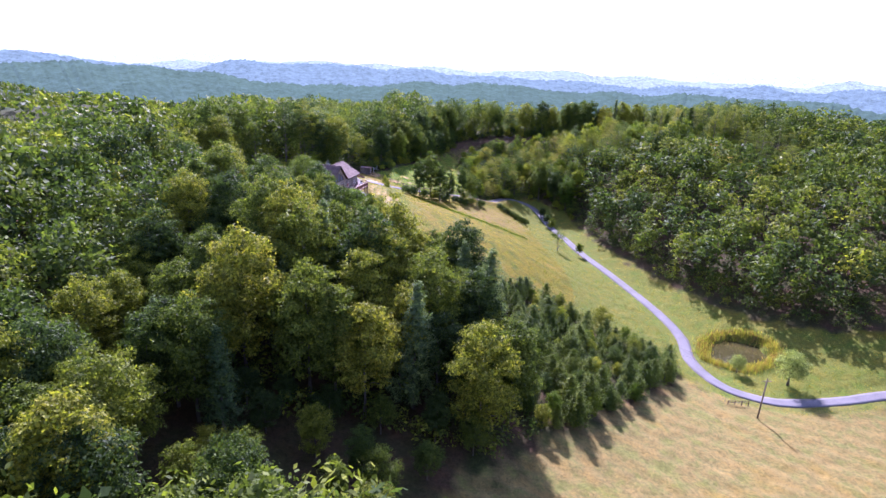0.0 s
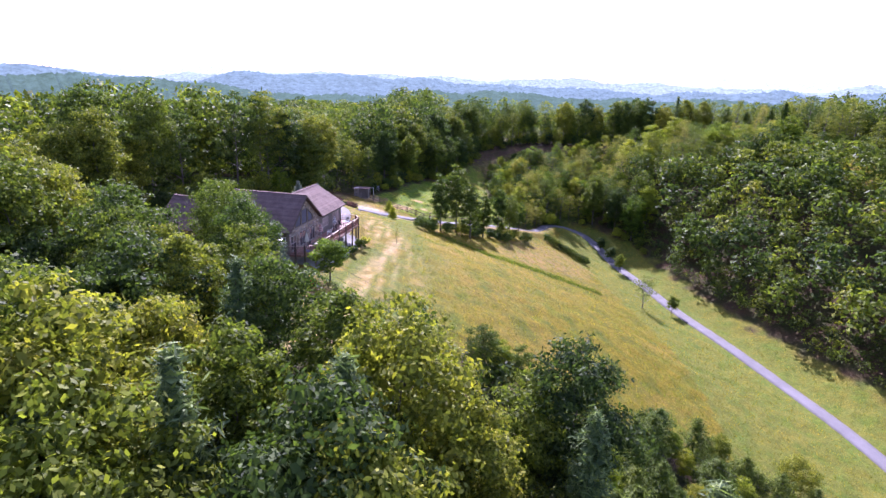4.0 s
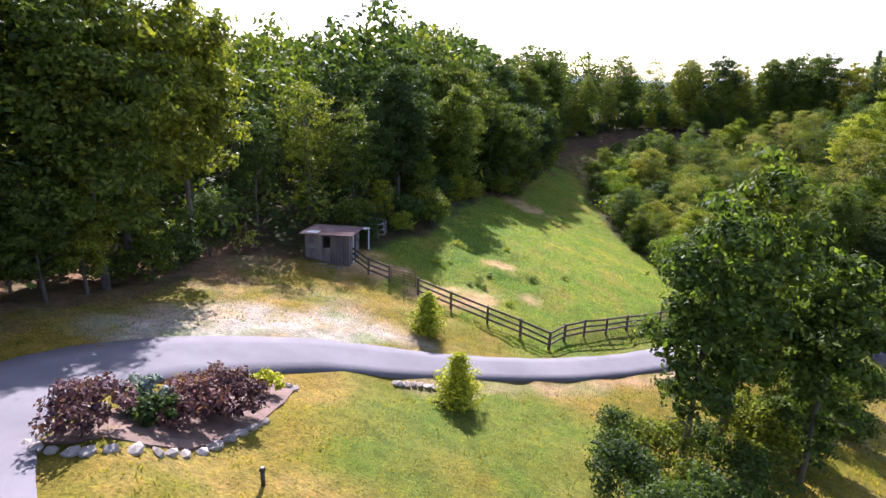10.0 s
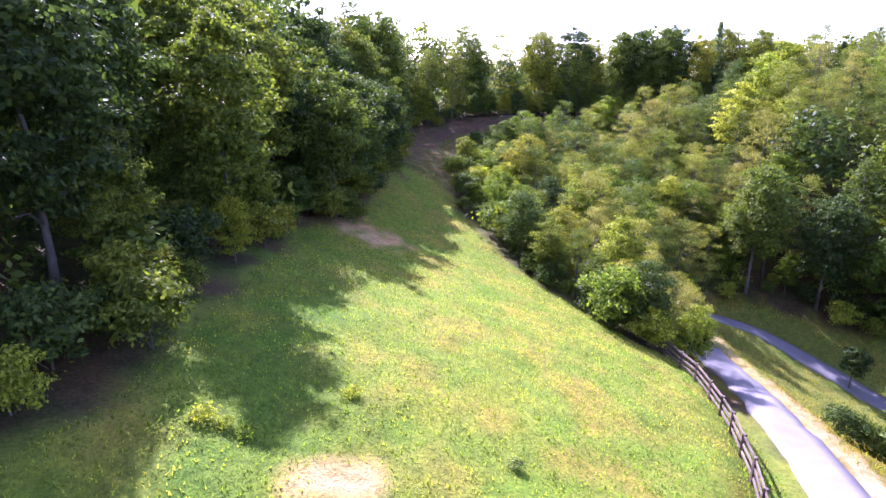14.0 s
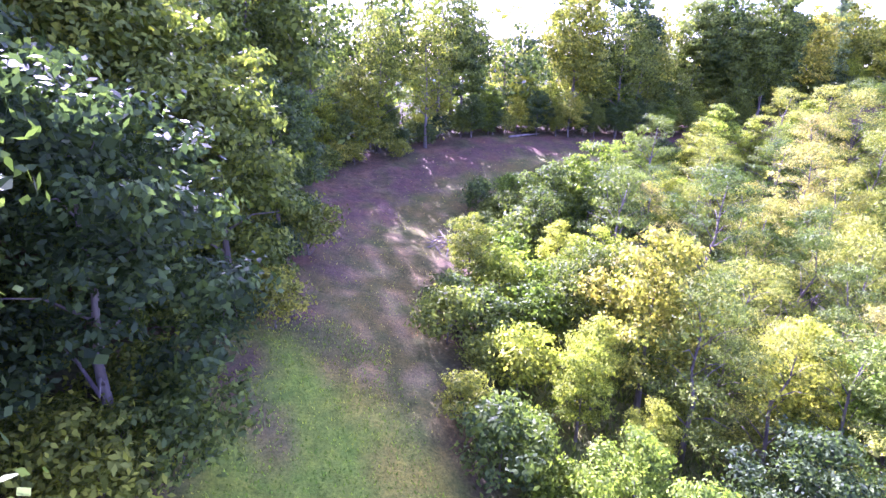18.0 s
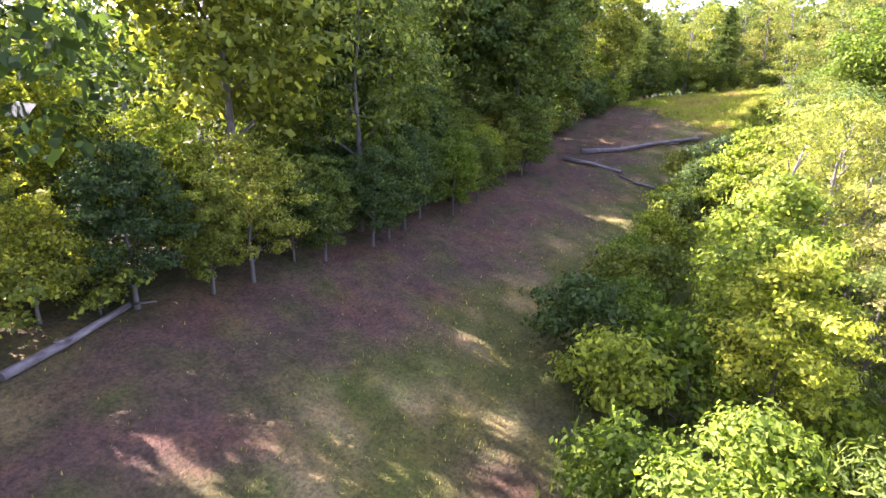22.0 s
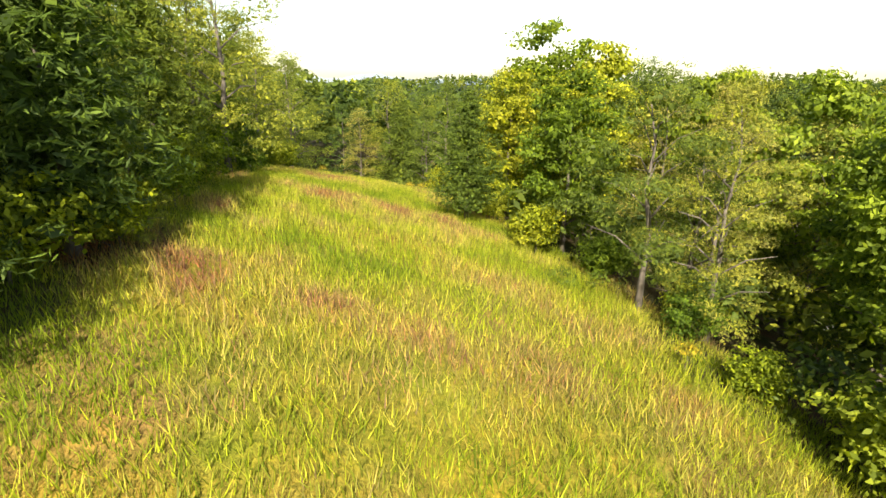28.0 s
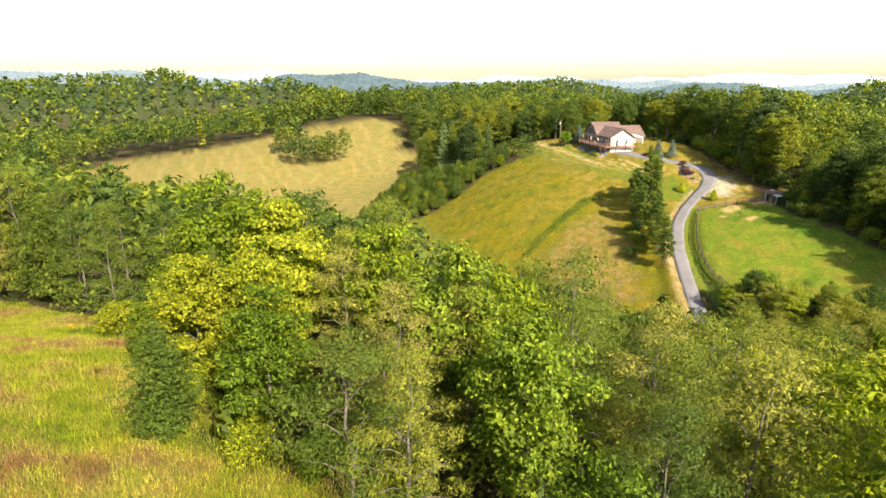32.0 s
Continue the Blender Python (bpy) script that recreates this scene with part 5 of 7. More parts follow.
def tier_lobes(rng, h, r, low, count):
    """Flat pads of needles at the ends of crooked boughs, widest above the middle."""
    out = [(rng.normal() * 0.1 * r, rng.normal() * 0.1 * r, h - 0.1 * r, r * 0.3)]
    for k in range(count):
        t = (k + rng.uniform(0.1, 0.9)) / count
        a = k * 2.39996 + rng.uniform(-0.5, 0.5)
        reach = r * (0.55 + 0.6 * math.sin(math.pi * min(1, 0.2 + 0.75 * t))) * (1.05 - 0.62 * t ** 2.2) * rng.uniform(0.5, 1.1)
        rr = r * rng.uniform(0.2, 0.36)
        z = low + (h - low) * t
        out.append((math.cos(a) * max(0, reach - rr * 0.5), math.sin(a) * max(0, reach - rr * 0.5), z, rr))
        if reach > r * 0.75:
            out.append((math.cos(a) * reach * 0.42, math.sin(a) * reach * 0.42, z - 0.04 * r, rr * 0.8))
    return out


def stem(rng, h, r0, lean=0.03, limbs=7, low=0.3, reach=2.5, bm=None):
    bm = bm or bmesh.new()
    pts = [(rng.normal() * lean * h * k / 5, rng.normal() * lean * h * k / 5, h * k / 5 - (0.35 if k == 0 else 0)) for k in range(6)]
    tube(bm, pts, [r0 * 1.35] + [r0 * (1 - 0.17 * k) for k in range(1, 6)], 7)
    for k in range(limbs):
        t = low + (0.92 - low) * k / max(1, limbs - 1)
        i = min(4, int(t * 5))
        p = Vector(pts[i]).lerp(Vector(pts[i + 1]), t * 5 - i)
        a = k * 2.4 + rng.uniform(-0.5, 0.5)
        q = p + Vector((math.cos(a) * reach * (1.15 - t * 0.7), math.sin(a) * reach * (1.15 - t * 0.7), reach * rng.uniform(0.25, 0.7)))
        m = p.lerp(q, 0.5) + Vector((0, 0, 0.12 * reach))
        rr = r0 * (1 - 0.8 * t) * 0.5
        tube(bm, [p, m, q], [rr, rr * 0.6, rr * 0.2], 5)
    return bm


def pine_layers(rng, h, r, low, whorls, arms, size, droop=-0.05, taper=0.8, tufts=9, fill=1, spray=1, thin=0.5):
    """Sprays along whorled boughs."""
    cs, os_ = [], []
    for w in range(whorls):
        t = w / (whorls - 1)
        z = low + (h * 0.985 - low) * t
        length = r * ((1 - t) ** taper * 0.95 + 0.05) * rng.uniform(0.85, 1.12)
        for k in range(arms):
            a = k * 6.2832 / arms + w * 0.9 + rng.uniform(-0.3, 0.3)
            ll = length * rng.uniform(0.6, 1.15)
            n = max(2, int(tufts * (0.35 + 0.65 * (1 - t))))
            s = np.sqrt(rng.uniform(0.04, 1.0, n))
            side = rng.normal(size=n) * 0.16 * ll * s * fill
            x = math.cos(a) * ll * s - math.sin(a) * side
            y = math.sin(a) * ll * s + math.cos(a) * side
            zz = z + ll * s * droop + rng.normal(size=n) * 0.05 * r + 0.08 * ll * s * s
            cs.append(np.stack([x, y, zz], -1))
            os_.append(np.stack([np.cos(a) * 0.4 + 0 * s, np.sin(a) * 0.4 + 0 * s, 0.75 + 0 * s], -1))
    cs.append(np.stack([rng.normal(size=12) * 0.05, rng.normal(size=12) * 0.05, h * rng.uniform(0.95, 1.01, 12)], -1))
    os_.append(np.tile((0, 0, 1.0), (12, 1)))
    c, o = np.concatenate(cs), np.concatenate(os_)
    if spray > 1:  # needles stand round each twig's end
        c, o = np.repeat(c, spray, 0), np.repeat(o, spray, 0)
        c = c + rng.normal(size=c.shape) * size * np.array((0.75, 0.75, 0.35))
    shell = leaf_quads(c, o, size * rng.uniform(0.6, 1.3, len(c)), rng, 2.1, 0.3, thin)
    if spray < 2:
        return shell
    # close-set needles round the stem
    n = len(c) // 9
    t = rng.uniform(0.02, 0.95, n)
    a, q = rng.uniform(0, 6.2832, n), rng.uniform(0.1, 0.55, n) * r * ((1 - t) ** taper * 0.95 + 0.05)
    c = np.stack([np.cos(a) * q, np.sin(a) * q, low + (h - low) * t], -1)
    return np.concatenate([shell, leaf_quads(c, np.stack([np.cos(a), np.sin(a), 0.8 + 0 * a], -1), size * 1.7 * rng.uniform(0.7, 1.3, n), rng, 1.2, 0.5, 0.8)])


def plant_kind(name, trunk_bm, crown_v, bark, leaf):
    """The meshes of a plant, to be shared by all of its kind."""
    me = bpy.data.meshes.new(name + "_trunk")
    trunk_bm.to_mesh(me)
    trunk_bm.free()
    me.materials.append(bark)
    cr = sheet(name + "_crown", crown_v, quads_of(len(crown_v) // 4), leaf, smooth=False)
    return me, cr


def plant(name, kind, x, y, size, turn, label, category, group="", sink=0.0, crown="crown"):
    ob = new(name, kind[0])
    ob.matrix_basis = pose(x, y, gz(x, y) - sink, 0, 0, turn) @ Matrix.Diagonal((size, size, size, 1))
    c = new(crown, kind[1])
    c.parent = ob
    return tagged(ob, label, category, group)


R = np.random.RandomState(17)
TALL = [plant_kind("oak", stem(R, 15, 0.26, 0.012, 9, 0.3, 3.4), lobe_crown(R, broad_lobes(R, 19, r, low, 46), 13500, 0.25, clump=13, spread_by=1.45, core=0.2), M_BARK, M_LEAF) for r, low in ((5.6, 1.6), (5.0, 2.2), (6.0, 2.0), (4.8, 3.0), (5.4, 1.2))]
NEAR_OAK = [plant_kind("near_oak", stem(R, 8, 0.17, 0.015, 12, 0.2, 2.4), lobe_crown(R, broad_lobes(R, 10, r, 0.5, 36), 15000, 0.125, clump=11, spread_by=1.75, core=0.12), M_BARK, M_BANK) for r in (3.2, 3.6)]
AIRY = [plant_kind("airy_oak", stem(R, 16, 0.22, 0.02, 15, 0.25, 3.2), lobe_crown(R, broad_lobes(R, 19, r, low, 48), 6000, 0.24, clump=12, spread_by=1.7, core=0), M_BARK, M_LEAF) for r, low in ((4.6, 3.0), (4.0, 4.5), (5.0, 2.0))]
EDGE = [plant_kind("maple", stem(R, 8, 0.17, 0.015, 8, 0.22, 2.3), lobe_crown(R, broad_lobes(R, 10, r, 0.4, 30), 10500, 0.15, clump=14, spread_by=1.45, core=0.2), M_BARK, M_LEAF) for r in (3.6, 3.1, 4.1)]
SLIM = [plant_kind("slim_tree", stem(R, 8.4, 0.14, 0.015, 9, 0.2, 1.5), lobe_crown(R, broad_lobes(R, 10, r, 0.5, 30), 7000, 0.175, clump=13, spread_by=1.45, core=0.2), M_BARK, M_BANK) for r in (2.2, 1.9)]
BRIGHT = plant_kind("poplar", stem(R, 8, 0.16, 0.01, 8, 0.25, 2.0), lobe_crown(R, broad_lobes(R, 10.5, 3.1, 0.8, 30), 10000, 0.155, clump=14, spread_by=1.45, core=0.15), M_BARK, M_LIME)
SCRUB = [plant_kind("shrub", stem(R, 2.0, 0.05, 0.05, 6, 0.1, 1.0), lobe_crown(R, broad_lobes(R, 3.0, 1.8, 0.0, 19), 3000, 0.135, clump=9, spread_by=1.6, core=0.05), M_BARK, M_LEAF) for k in range(3)]
LIME_SCRUB = plant_kind("lime_shrub", stem(R, 2.0, 0.05, 0.05, 6, 0.1, 1.0), lobe_crown(R, broad_lobes(R, 3.0, 1.7, 0.0, 19), 3000, 0.14, clump=9, spread_by=1.6, core=0.05), M_BARK, M_LIME)
PINE = [plant_kind("white_pine", stem(R, 13.5, 0.2, 0.006, 10, 0.25, 1.8), pine_layers(R, 14.5, r, 1.6, 13, 6, 0.27, 0.1, 0.72, tufts=26, fill=0.8, spray=4, thin=0.3), M_BARK, M_WHITE_PINE) for r in (3.9, 3.4)]
SCRUB_PINE = [plant_kind("scrub_pine", stem(R, 6.8, 0.12, 0.035, 15, 0.2, 2.0), lobe_crown(R, tier_lobes(R, 7.4, r, 0.8, 22), 9500, 0.09, squash=0.62, clump=15, spread_by=1.9, core=0.05, aspect=1.9, thin=0.36), M_BARK, M_PINE) for r in (2.9, 2.5, 3.2)]
TALL_SCRUB = [plant_kind("tall_scrub_pine", stem(R, 11.7, 0.16, 0.025, 20, 0.15, 2.6), lobe_crown(R, tier_lobes(R, 12.5, r, 0.9, 36), 14500, 0.102, squash=0.62, clump=15, spread_by=1.9, core=0.08, aspect=1.9, thin=0.36), M_BARK, M_PINE) for r in (3.9, 3.4)]
WARM = [plant_kind("young_maple", stem(R, 8, 0.15, 0.015, 8, 0.2, 2.1), lobe_crown(R, broad_lobes(R, 10, r, 0.4, 30), 10500, 0.15, clump=14, spread_by=1.45, core=0.16), M_BARK, M_WARM) for r in (3.4, 3.0)]
WARM_SCRUB = plant_kind("sunny_shrub", stem(R, 2.0, 0.05, 0.05, 6, 0.1, 1.0), lobe_crown(R, broad_lobes(R, 3.0, 1.8, 0.0, 19), 3000, 0.135, clump=9, spread_by=1.6, core=0.05), M_BARK, M_WARM)
YOUNG_PINE = [plant_kind("young_pine", stem(R, 4.2, 0.06, 0.01, 6, 0.2, 0.7), pine_layers(R, 4.6, r, 0.2, 12, 7, 0.17, 0.3, 0.5, 11, 1.4, 5, 0.35), M_BARK, M_CEDAR) for r in (2.0, 2.3)]
SPRUCE = [plant_kind("blue_spruce", stem(R, 7.4, 0.13, 0.004, 8, 0.15, 1.0), pine_layers(R, 8.0, 3.1, 0.4, 24, 10, 0.19, -0.2, 0.85, 18, 1, 4, 0.4), M_BARK, M_SPRUCE)]
CEDAR = [plant_kind("red_cedar", stem(R, 5.5, 0.11, 0.004, 5, 0.2, 0.5), pine_layers(R, 6.4, r, 0.4, 24, 9, 0.10, 0.45, 0.62, 13, 1, 9, 0.4), M_BARK, M_CEDAR) for r in (1.75, 2.2)]
GOLDEN = plant_kind("golden_cypress", stem(R, 2.0, 0.05, 0.004, 4, 0.2, 0.3), pine_layers(R, 2.5, 1.2, 0.0, 13, 9, 0.12, 0.3, 0.55, 11, 1.3, 5, 0.45), M_BARK, M_GOLD)
DARK_CONE = plant_kind("young_spruce", stem(R, 2.0, 0.05, 0.004, 4, 0.2, 0.3), pine_layers(R, 2.7, 1.15, 0.1, 13, 8, 0.2, -0.1, 0.75, 9), M_BARK, M_CEDAR)
ARBOR = plant_kind("arborvitae", stem(R, 2.0, 0.05, 0.004, 4, 0.2, 0.3), pine_layers(R, 3.4, 0.72, 0.1, 20, 8, 0.2, 0.6, 0.3, 7), M_BARK, M_CEDAR)
PURPLE = plant_kind("barberry", stem(R, 0.7, 0.03, 0.05, 5, 0.1, 0.4), lobe_crown(R, broad_lobes(R, 1.45, 1.2, 0.0, 15), 1500, 0.10), M_BARK, M_PURPLE)
MOUND = plant_kind("garden_shrub", stem(R, 0.6, 0.03, 0.05, 5, 0.1, 0.4), lobe_crown(R, broad_lobes(R, 1.1, 0.8, 0.1, 9), 600, 0.13), M_BARK, M_LEAF)
YEW = plant_kind("yew", stem(R, 1.2, 0.04, 0.05, 5, 0.1, 0.5), lobe_crown(R, broad_lobes(R, 2.4, 1.15, 0.0, 17), 2200, 0.11, clump=8, spread_by=1.5), M_BARK, M_YEW)
GOLD_MOUND = plant_kind("gold_shrub", stem(R, 0.6, 0.03, 0.05, 5, 0.1, 0.4), lobe_crown(R, broad_lobes(R, 0.95, 0.75, 0.1, 9), 600, 0.12), M_BARK, M_GOLD)
RED_MOUND = plant_kind("red_shrub", stem(R, 0.6, 0.03, 0.05, 5, 0.1, 0.4), lobe_crown(R, broad_lobes(R, 1.0, 0.75, 0.1, 9), 600, 0.13), M_BARK, M_RED)
BLUE_MOUND = plant_kind("blue_shrub", stem(R, 0.8, 0.03, 0.05, 5, 0.1, 0.4), lobe_crown(R, broad_lobes(R, 1.5, 1.0, 0.1, 9), 700, 0.14), M_BARK, M_SPRUCE)
LAWN_MAPLE = plant_kind("lawn_maple", stem(R, 4.6, 0.12, 0.006, 9, 0.3, 1.5), lobe_crown(R, broad_lobes(R, 5.4, 2.5, 0.5, 26), 7500, 0.15, clump=10, spread_by=1.4), M_BARK, M_MAPLE)
ROUND = plant_kind("round_tree", stem(R, 3.6, 0.09, 0.006, 8, 0.3, 1.1), lobe_crown(R, broad_lobes(R, 5.0, 1.75, 1.0, 15), 4000, 0.155, clump=10, spread_by=1.4), M_BARK, M_LEAF)
SPARSE = plant_kind("thin_tree", stem(R, 6.0, 0.12, 0.03, 14, 0.18, 2.6), lobe_crown(R, broad_lobes(R, 7.2, 3.0, 1.6, 17), 1900, 0.15, core=0), M_PALE_BARK, M_LEAF)
WHIP = plant_kind("sapling", stem(R, 2.4, 0.035, 0.03, 12, 0.15, 0.5), lobe_crown(R, broad_lobes(R, 3.0, 0.62, 0.8, 9), 150, 0.12, core=0), M_BARK, M_LEAF)
DROOP = plant_kind("willow", stem(R, 4.5, 0.2, 0.02, 9, 0.3, 1.8), lobe_crown(R, broad_lobes(R, 6.4, 3.2, 0.3, 26), 6500, 0.17, squash=1.2, clump=9, spread_by=1.5, core=0.12, aspect=2.0, thin=0.4), M_BARK, M_WILLOW)
BARE = plant_kind("bare_tree", stem(R, 15.5, 0.2, 0.012, 22, 0.3, 2.6), lobe_crown(R, broad_lobes(R, 18.5, 3.4, 5, 19), 4200, 0.2, clump=10, core=0), M_BARK, M_LEAF)

rr = random.Random(5)
for x, y, kind, s, name, label, cat in (
        (-17.3, 119.5, LAWN_MAPLE, 0.92, "maple_tree", "round bright green maple on the lawn below the deck", "tree"),
        (-23.6, 119.2, SPRUCE[0], 0.76, "blue_spruce", "grey-blue spruce beside the utility pole", "tree"),
        (-29.8, 154.4, SPRUCE[0], 0.6, "blue_spruce", "tall grey-blue spruce in the bed by the driveway", "tree"),
        (-26.0, 152.6, SPRUCE[0], 0.64, "blue_spruce", "tall grey-blue spruce in the bed by the driveway", "tree"),
        (-14.8, 172.7, GOLDEN, 1.0, "golden_cypress", "small golden conifer on the lawn by the driveway", "shrub"),
        # a dark green conifer; the gold in its needles is painted sunlight
        (-16.4, 181.2, GOLDEN, 1.0, "golden_cypress", "small conifer beside the paddock fence, sunlit gold put into its needles", "shrub"),
        (-11.5, 143.0, WHIP, 1.0, "sapling", "thin sapling with few leaves on the lawn", "tree"),
        (49.0, 176.0, ROUND, 0.85, "young_tree", "small round dark green tree beside the lower drive", "tree"),
        (41.2, 173.6, SPARSE, 1.0, "thin_tree", "sparse spreading tree with bare twigs in the field", "tree"),
        (44.0, 219.5, ROUND, 0.9, "young_tree", "small round tree in the grass by the lower drive", "tree"),
        (44.8, 211.5, ROUND, 0.95, "young_tree", "small round tree in the grass by the lower drive", "tree"),
        (45.0, 203.5, ROUND, 1.0, "young_tree", "small round tree in the grass by the lower drive", "tree"),
        (74.0, 99.5, DROOP, 1.15, "willow_tree", "pale green weeping willow beside the pond", "tree"),
        (66.0, 104.3, DROOP, 0.6, "willow_tree", "small pale willow at the pond's edge", "tree")):
    plant(name, kind, x, y, s, rr.uniform(0, 360), label, cat)
# trees and thicket on the bank below the upper drive
for x, y, kind, s in ((-4.6, 172.2, SLIM[0], 1.15), (-1.2, 175.4, SLIM[0], 1.4), (1.8, 173.4, SLIM[1], 1.1), (5.0, 178.5, SLIM[0], 0.95), (9.2, 187.5, SLIM[1], 1.05), (12.6, 192.3, EDGE[1], 0.9), (15.6, 197.2, SLIM[0], 0.75), (3.4, 182.2, SLIM[1], 0.65)):
    plant("bank_tree", kind, x, y, s, rr.uniform(0, 360), "dark green broad-leaved tree on the bank below the driveway", "tree", "trees on the bank")
for k in range(26):
    t = k / 25
    x, y = -9.5 + 24 * t + rr.uniform(-2, 2), 166.5 + 21 * t + rr.uniform(-1.6, 3.0)
    if gap_to(np.array(x), np.array(y), road_ring, False) > 3.6:
        plant("bank_shrub", rr.choice(SCRUB), x, y, rr.uniform(0.6, 1.0), rr.uniform(0, 360), "tangled green shrub on the bank", "shrub", "shrubs on the bank", 0.15)
for k in range(13):
    t = k / 12
    plant("hedge_shrub", rr.choice(SCRUB), 25.5 + 9.5 * t + rr.uniform(-0.6, 0.6), 206.5 - 6.5 * t + rr.uniform(-0.8, 0.8), rr.uniform(0.65, 0.85), rr.uniform(0, 360), "dark green shrub in a hedge row above the lower drive", "shrub", "hedge above the lower drive", 0.2)
# planting beds by the house
pad("planting_bed", ragged([(-28.5, 150.5), (-28, 153.8), (-25.6, 153.6), (-23.6, 151.6), (-22.6, 149.6), (-25, 147.8)], 0.12, 4), 0.09, M_MULCH, "reddish mulch bed with shrubs between house and drive", "planting bed")
pad("planting_bed", ragged([(-25.6, 162.6), (-23.2, 163.2), (-21.6, 167.2), (-21.4, 170.4), (-22.8, 170.8), (-24.2, 168.0)], 0.12, 5), 0.07, M_MULCH, "mulch island with purple shrubs beside the driveway", "planting bed")
for x, y, kind, s, label in ((-24.7, 163.3, PURPLE, 1.0, "dark purple barberry in the driveway island"), (-23.7, 164.6, MOUND, 0.9, "yellow-green mound in the driveway island"), (-23.3, 165.7, PURPLE, 1.0, "dark purple barberry in the driveway island"),
                            (-22.4, 167.0, PURPLE, 1.05, "dark purple barberry in the driveway island"), (-22.2, 169.7, GOLD_MOUND, 1.0, "golden low shrub in the driveway island"), (-24.4, 165.4, BLUE_MOUND, 0.8, "grey-blue weeping conifer in the driveway island"),
                            (-23.4, 167.6, PURPLE, 0.9, "dark purple barberry in the driveway island"), (-24.3, 151.4, ARBOR, 1.0, "dark green columnar arborvitae beside the drive"), (-25.7, 150.3, ARBOR, 1.0, "dark green columnar arborvitae beside the drive"),
                            (-23.6, 151.9, GOLD_MOUND, 1.0, "golden low shrub at the edge of the drive"), (-23.9, 150.0, PURPLE, 0.8, "dark purple barberry beside the drive"), (-24.2, 148.6, GOLD_MOUND, 0.8, "golden low shrub at the edge of the drive"),
                            (-26.9, 151.2, MOUND, 1.2, "green garden shrub in the mulch bed"), (-27.4, 152.6, BLUE_MOUND, 0.9, "grey-blue shrub in the mulch bed"),
                            (-18.9, 116.4, RED_MOUND, 0.9, "bright red shrub in the garden bed"), (-24.8, 112.8, RED_MOUND, 0.9, "bright red shrub in the garden bed"), (-20.2, 117.8, MOUND, 1.3, "green garden shrub below the deck"),
                            (-22.7, 116.3, YEW, 1.15, "dense dark evergreen shrub under the spruce"), (-21.6, 115.6, YEW, 0.9, "dense dark evergreen shrub under the spruce"), (-24.6, 116.9, YEW, 1.0, "dense dark evergreen shrub under the spruce"), (-20.6, 114.6, MOUND, 1.2, "green garden shrub by the path"), (-26.3, 117.8, RED_MOUND, 0.6, "pinkish red shrub by the garden lawn"), (-19.6, 115.2, GOLD_MOUND, 1.1, "yellow-green garden shrub by the path"), (-25.9, 115.2, MOUND, 1.2, "green garden shrub by the house"), (-26.6, 113.4, RED_MOUND, 0.8, "bright red shrub in the garden bed"),
                            (-22.0, 117.4, MOUND, 1.4, "green garden shrub below the deck"), (-16.7, 132.0, MOUND, 1.2, "green shrub under the deck"), (-16.2, 136.0, MOUND, 1.3, "green shrub under the deck"), (-15.9, 138.2, GOLD_MOUND, 1.3, "golden shrub at the corner of the deck")):
    plant("garden_shrub", kind, x, y, s, rr.uniform(0, 360), label, "shrub", "garden shrubs")

# ---- paddock fence ----
FENCE_A = [(-22.4, 190.9), (-20.9, 189.1), (-19.3, 188.3)]
FENCE_B = [(-17.2, 187.2), (-14.9, 186.2), (-12.5, 184.8), (-10.4, 183.9), (-8.6, 183.3), (-7.2, 185.2), (-5.5, 186.6), (-3.5, 188.1), (-1.4, 189.8), (0.6, 191.5), (2.6, 193.4), (4.5, 195.4), (6.3, 197.5), (8.0, 199.7), (9.5, 201.8),
           (10.9, 203.9), (12.2, 206.1), (13.2, 208.4), (14.0, 210.7), (14.6, 213.0), (14.7, 215.2)]
fence_post_bm = a_box(-0.075, 0.075, -0.075, 0.075, -0.4, 1.30, bevel=0.012)
post_me = bpy.data.meshes.new("fence_post")
fence_post_bm.to_mesh(post_me)
fence_post_bm.free()
post_me.materials.append(M_FENCE)
for run, label in ((FENCE_A, "weathered three-rail paddock fence by the shed"), (FENCE_B, "weathered three-rail paddock fence along the driveway")):
    fence = empty("fence", pose(run[0][0], run[0][1], 0), label, "fence", "paddock fence")
    ox, oy = run[0]
    for x, y in run:
        linked("post", post_me, fence, pose(x - ox, y - oy, gz(x, y), rr.uniform(-1.5, 1.5), rr.uniform(-1.5, 1.5), rr.uniform(-20, 20)))
    for (a, b), (c, d) in zip(run, run[1:]):
        for h in (0.36, 0.76, 1.16):
            j = rr.uniform(-0.02, 0.02)
            part("rail", beam(bmesh.new(), (a - ox, b - oy, gz(a, b) + h + j), (c - ox, d - oy, gz(c, d) + h - j), 0.045, 0.135), M_FENCE, fence)
gate = empty("farm_gate", pose(-19.2, 188.25, gz(-19.2, 188.25), 0, 0, math.degrees(math.atan2(-0.9, 1.9))), "tubular metal farm gate standing closed", "gate")
for a, b in (((0.05, 0, 0.2), (0.05, 0, 1.3)), ((2.0, 0, 0.12), (2.0, 0, 1.22)), ((1.05, 0, 0.16), (1.05, 0, 1.26))):
    part("stile", tube(bmesh.new(), [a, b], [0.035, 0.035], 8), M_GATE, gate)
for k in range(6):
    z = 0.2 + k * 0.218
    part("gate_rail", tube(bmesh.new(), [(0.05, 0, z), (2.0, 0, z - 0.08)], [0.028, 0.028], 8), M_GATE, gate)

# ---- shed: boards on a frame, rusty tin roof falling to the front ----
SHED = pose(-22.4, 189.8, -36.05, 0, 0, -6)
shed = empty("shed", SHED, "weathered grey board shed with a rusty tin roof", "shed")


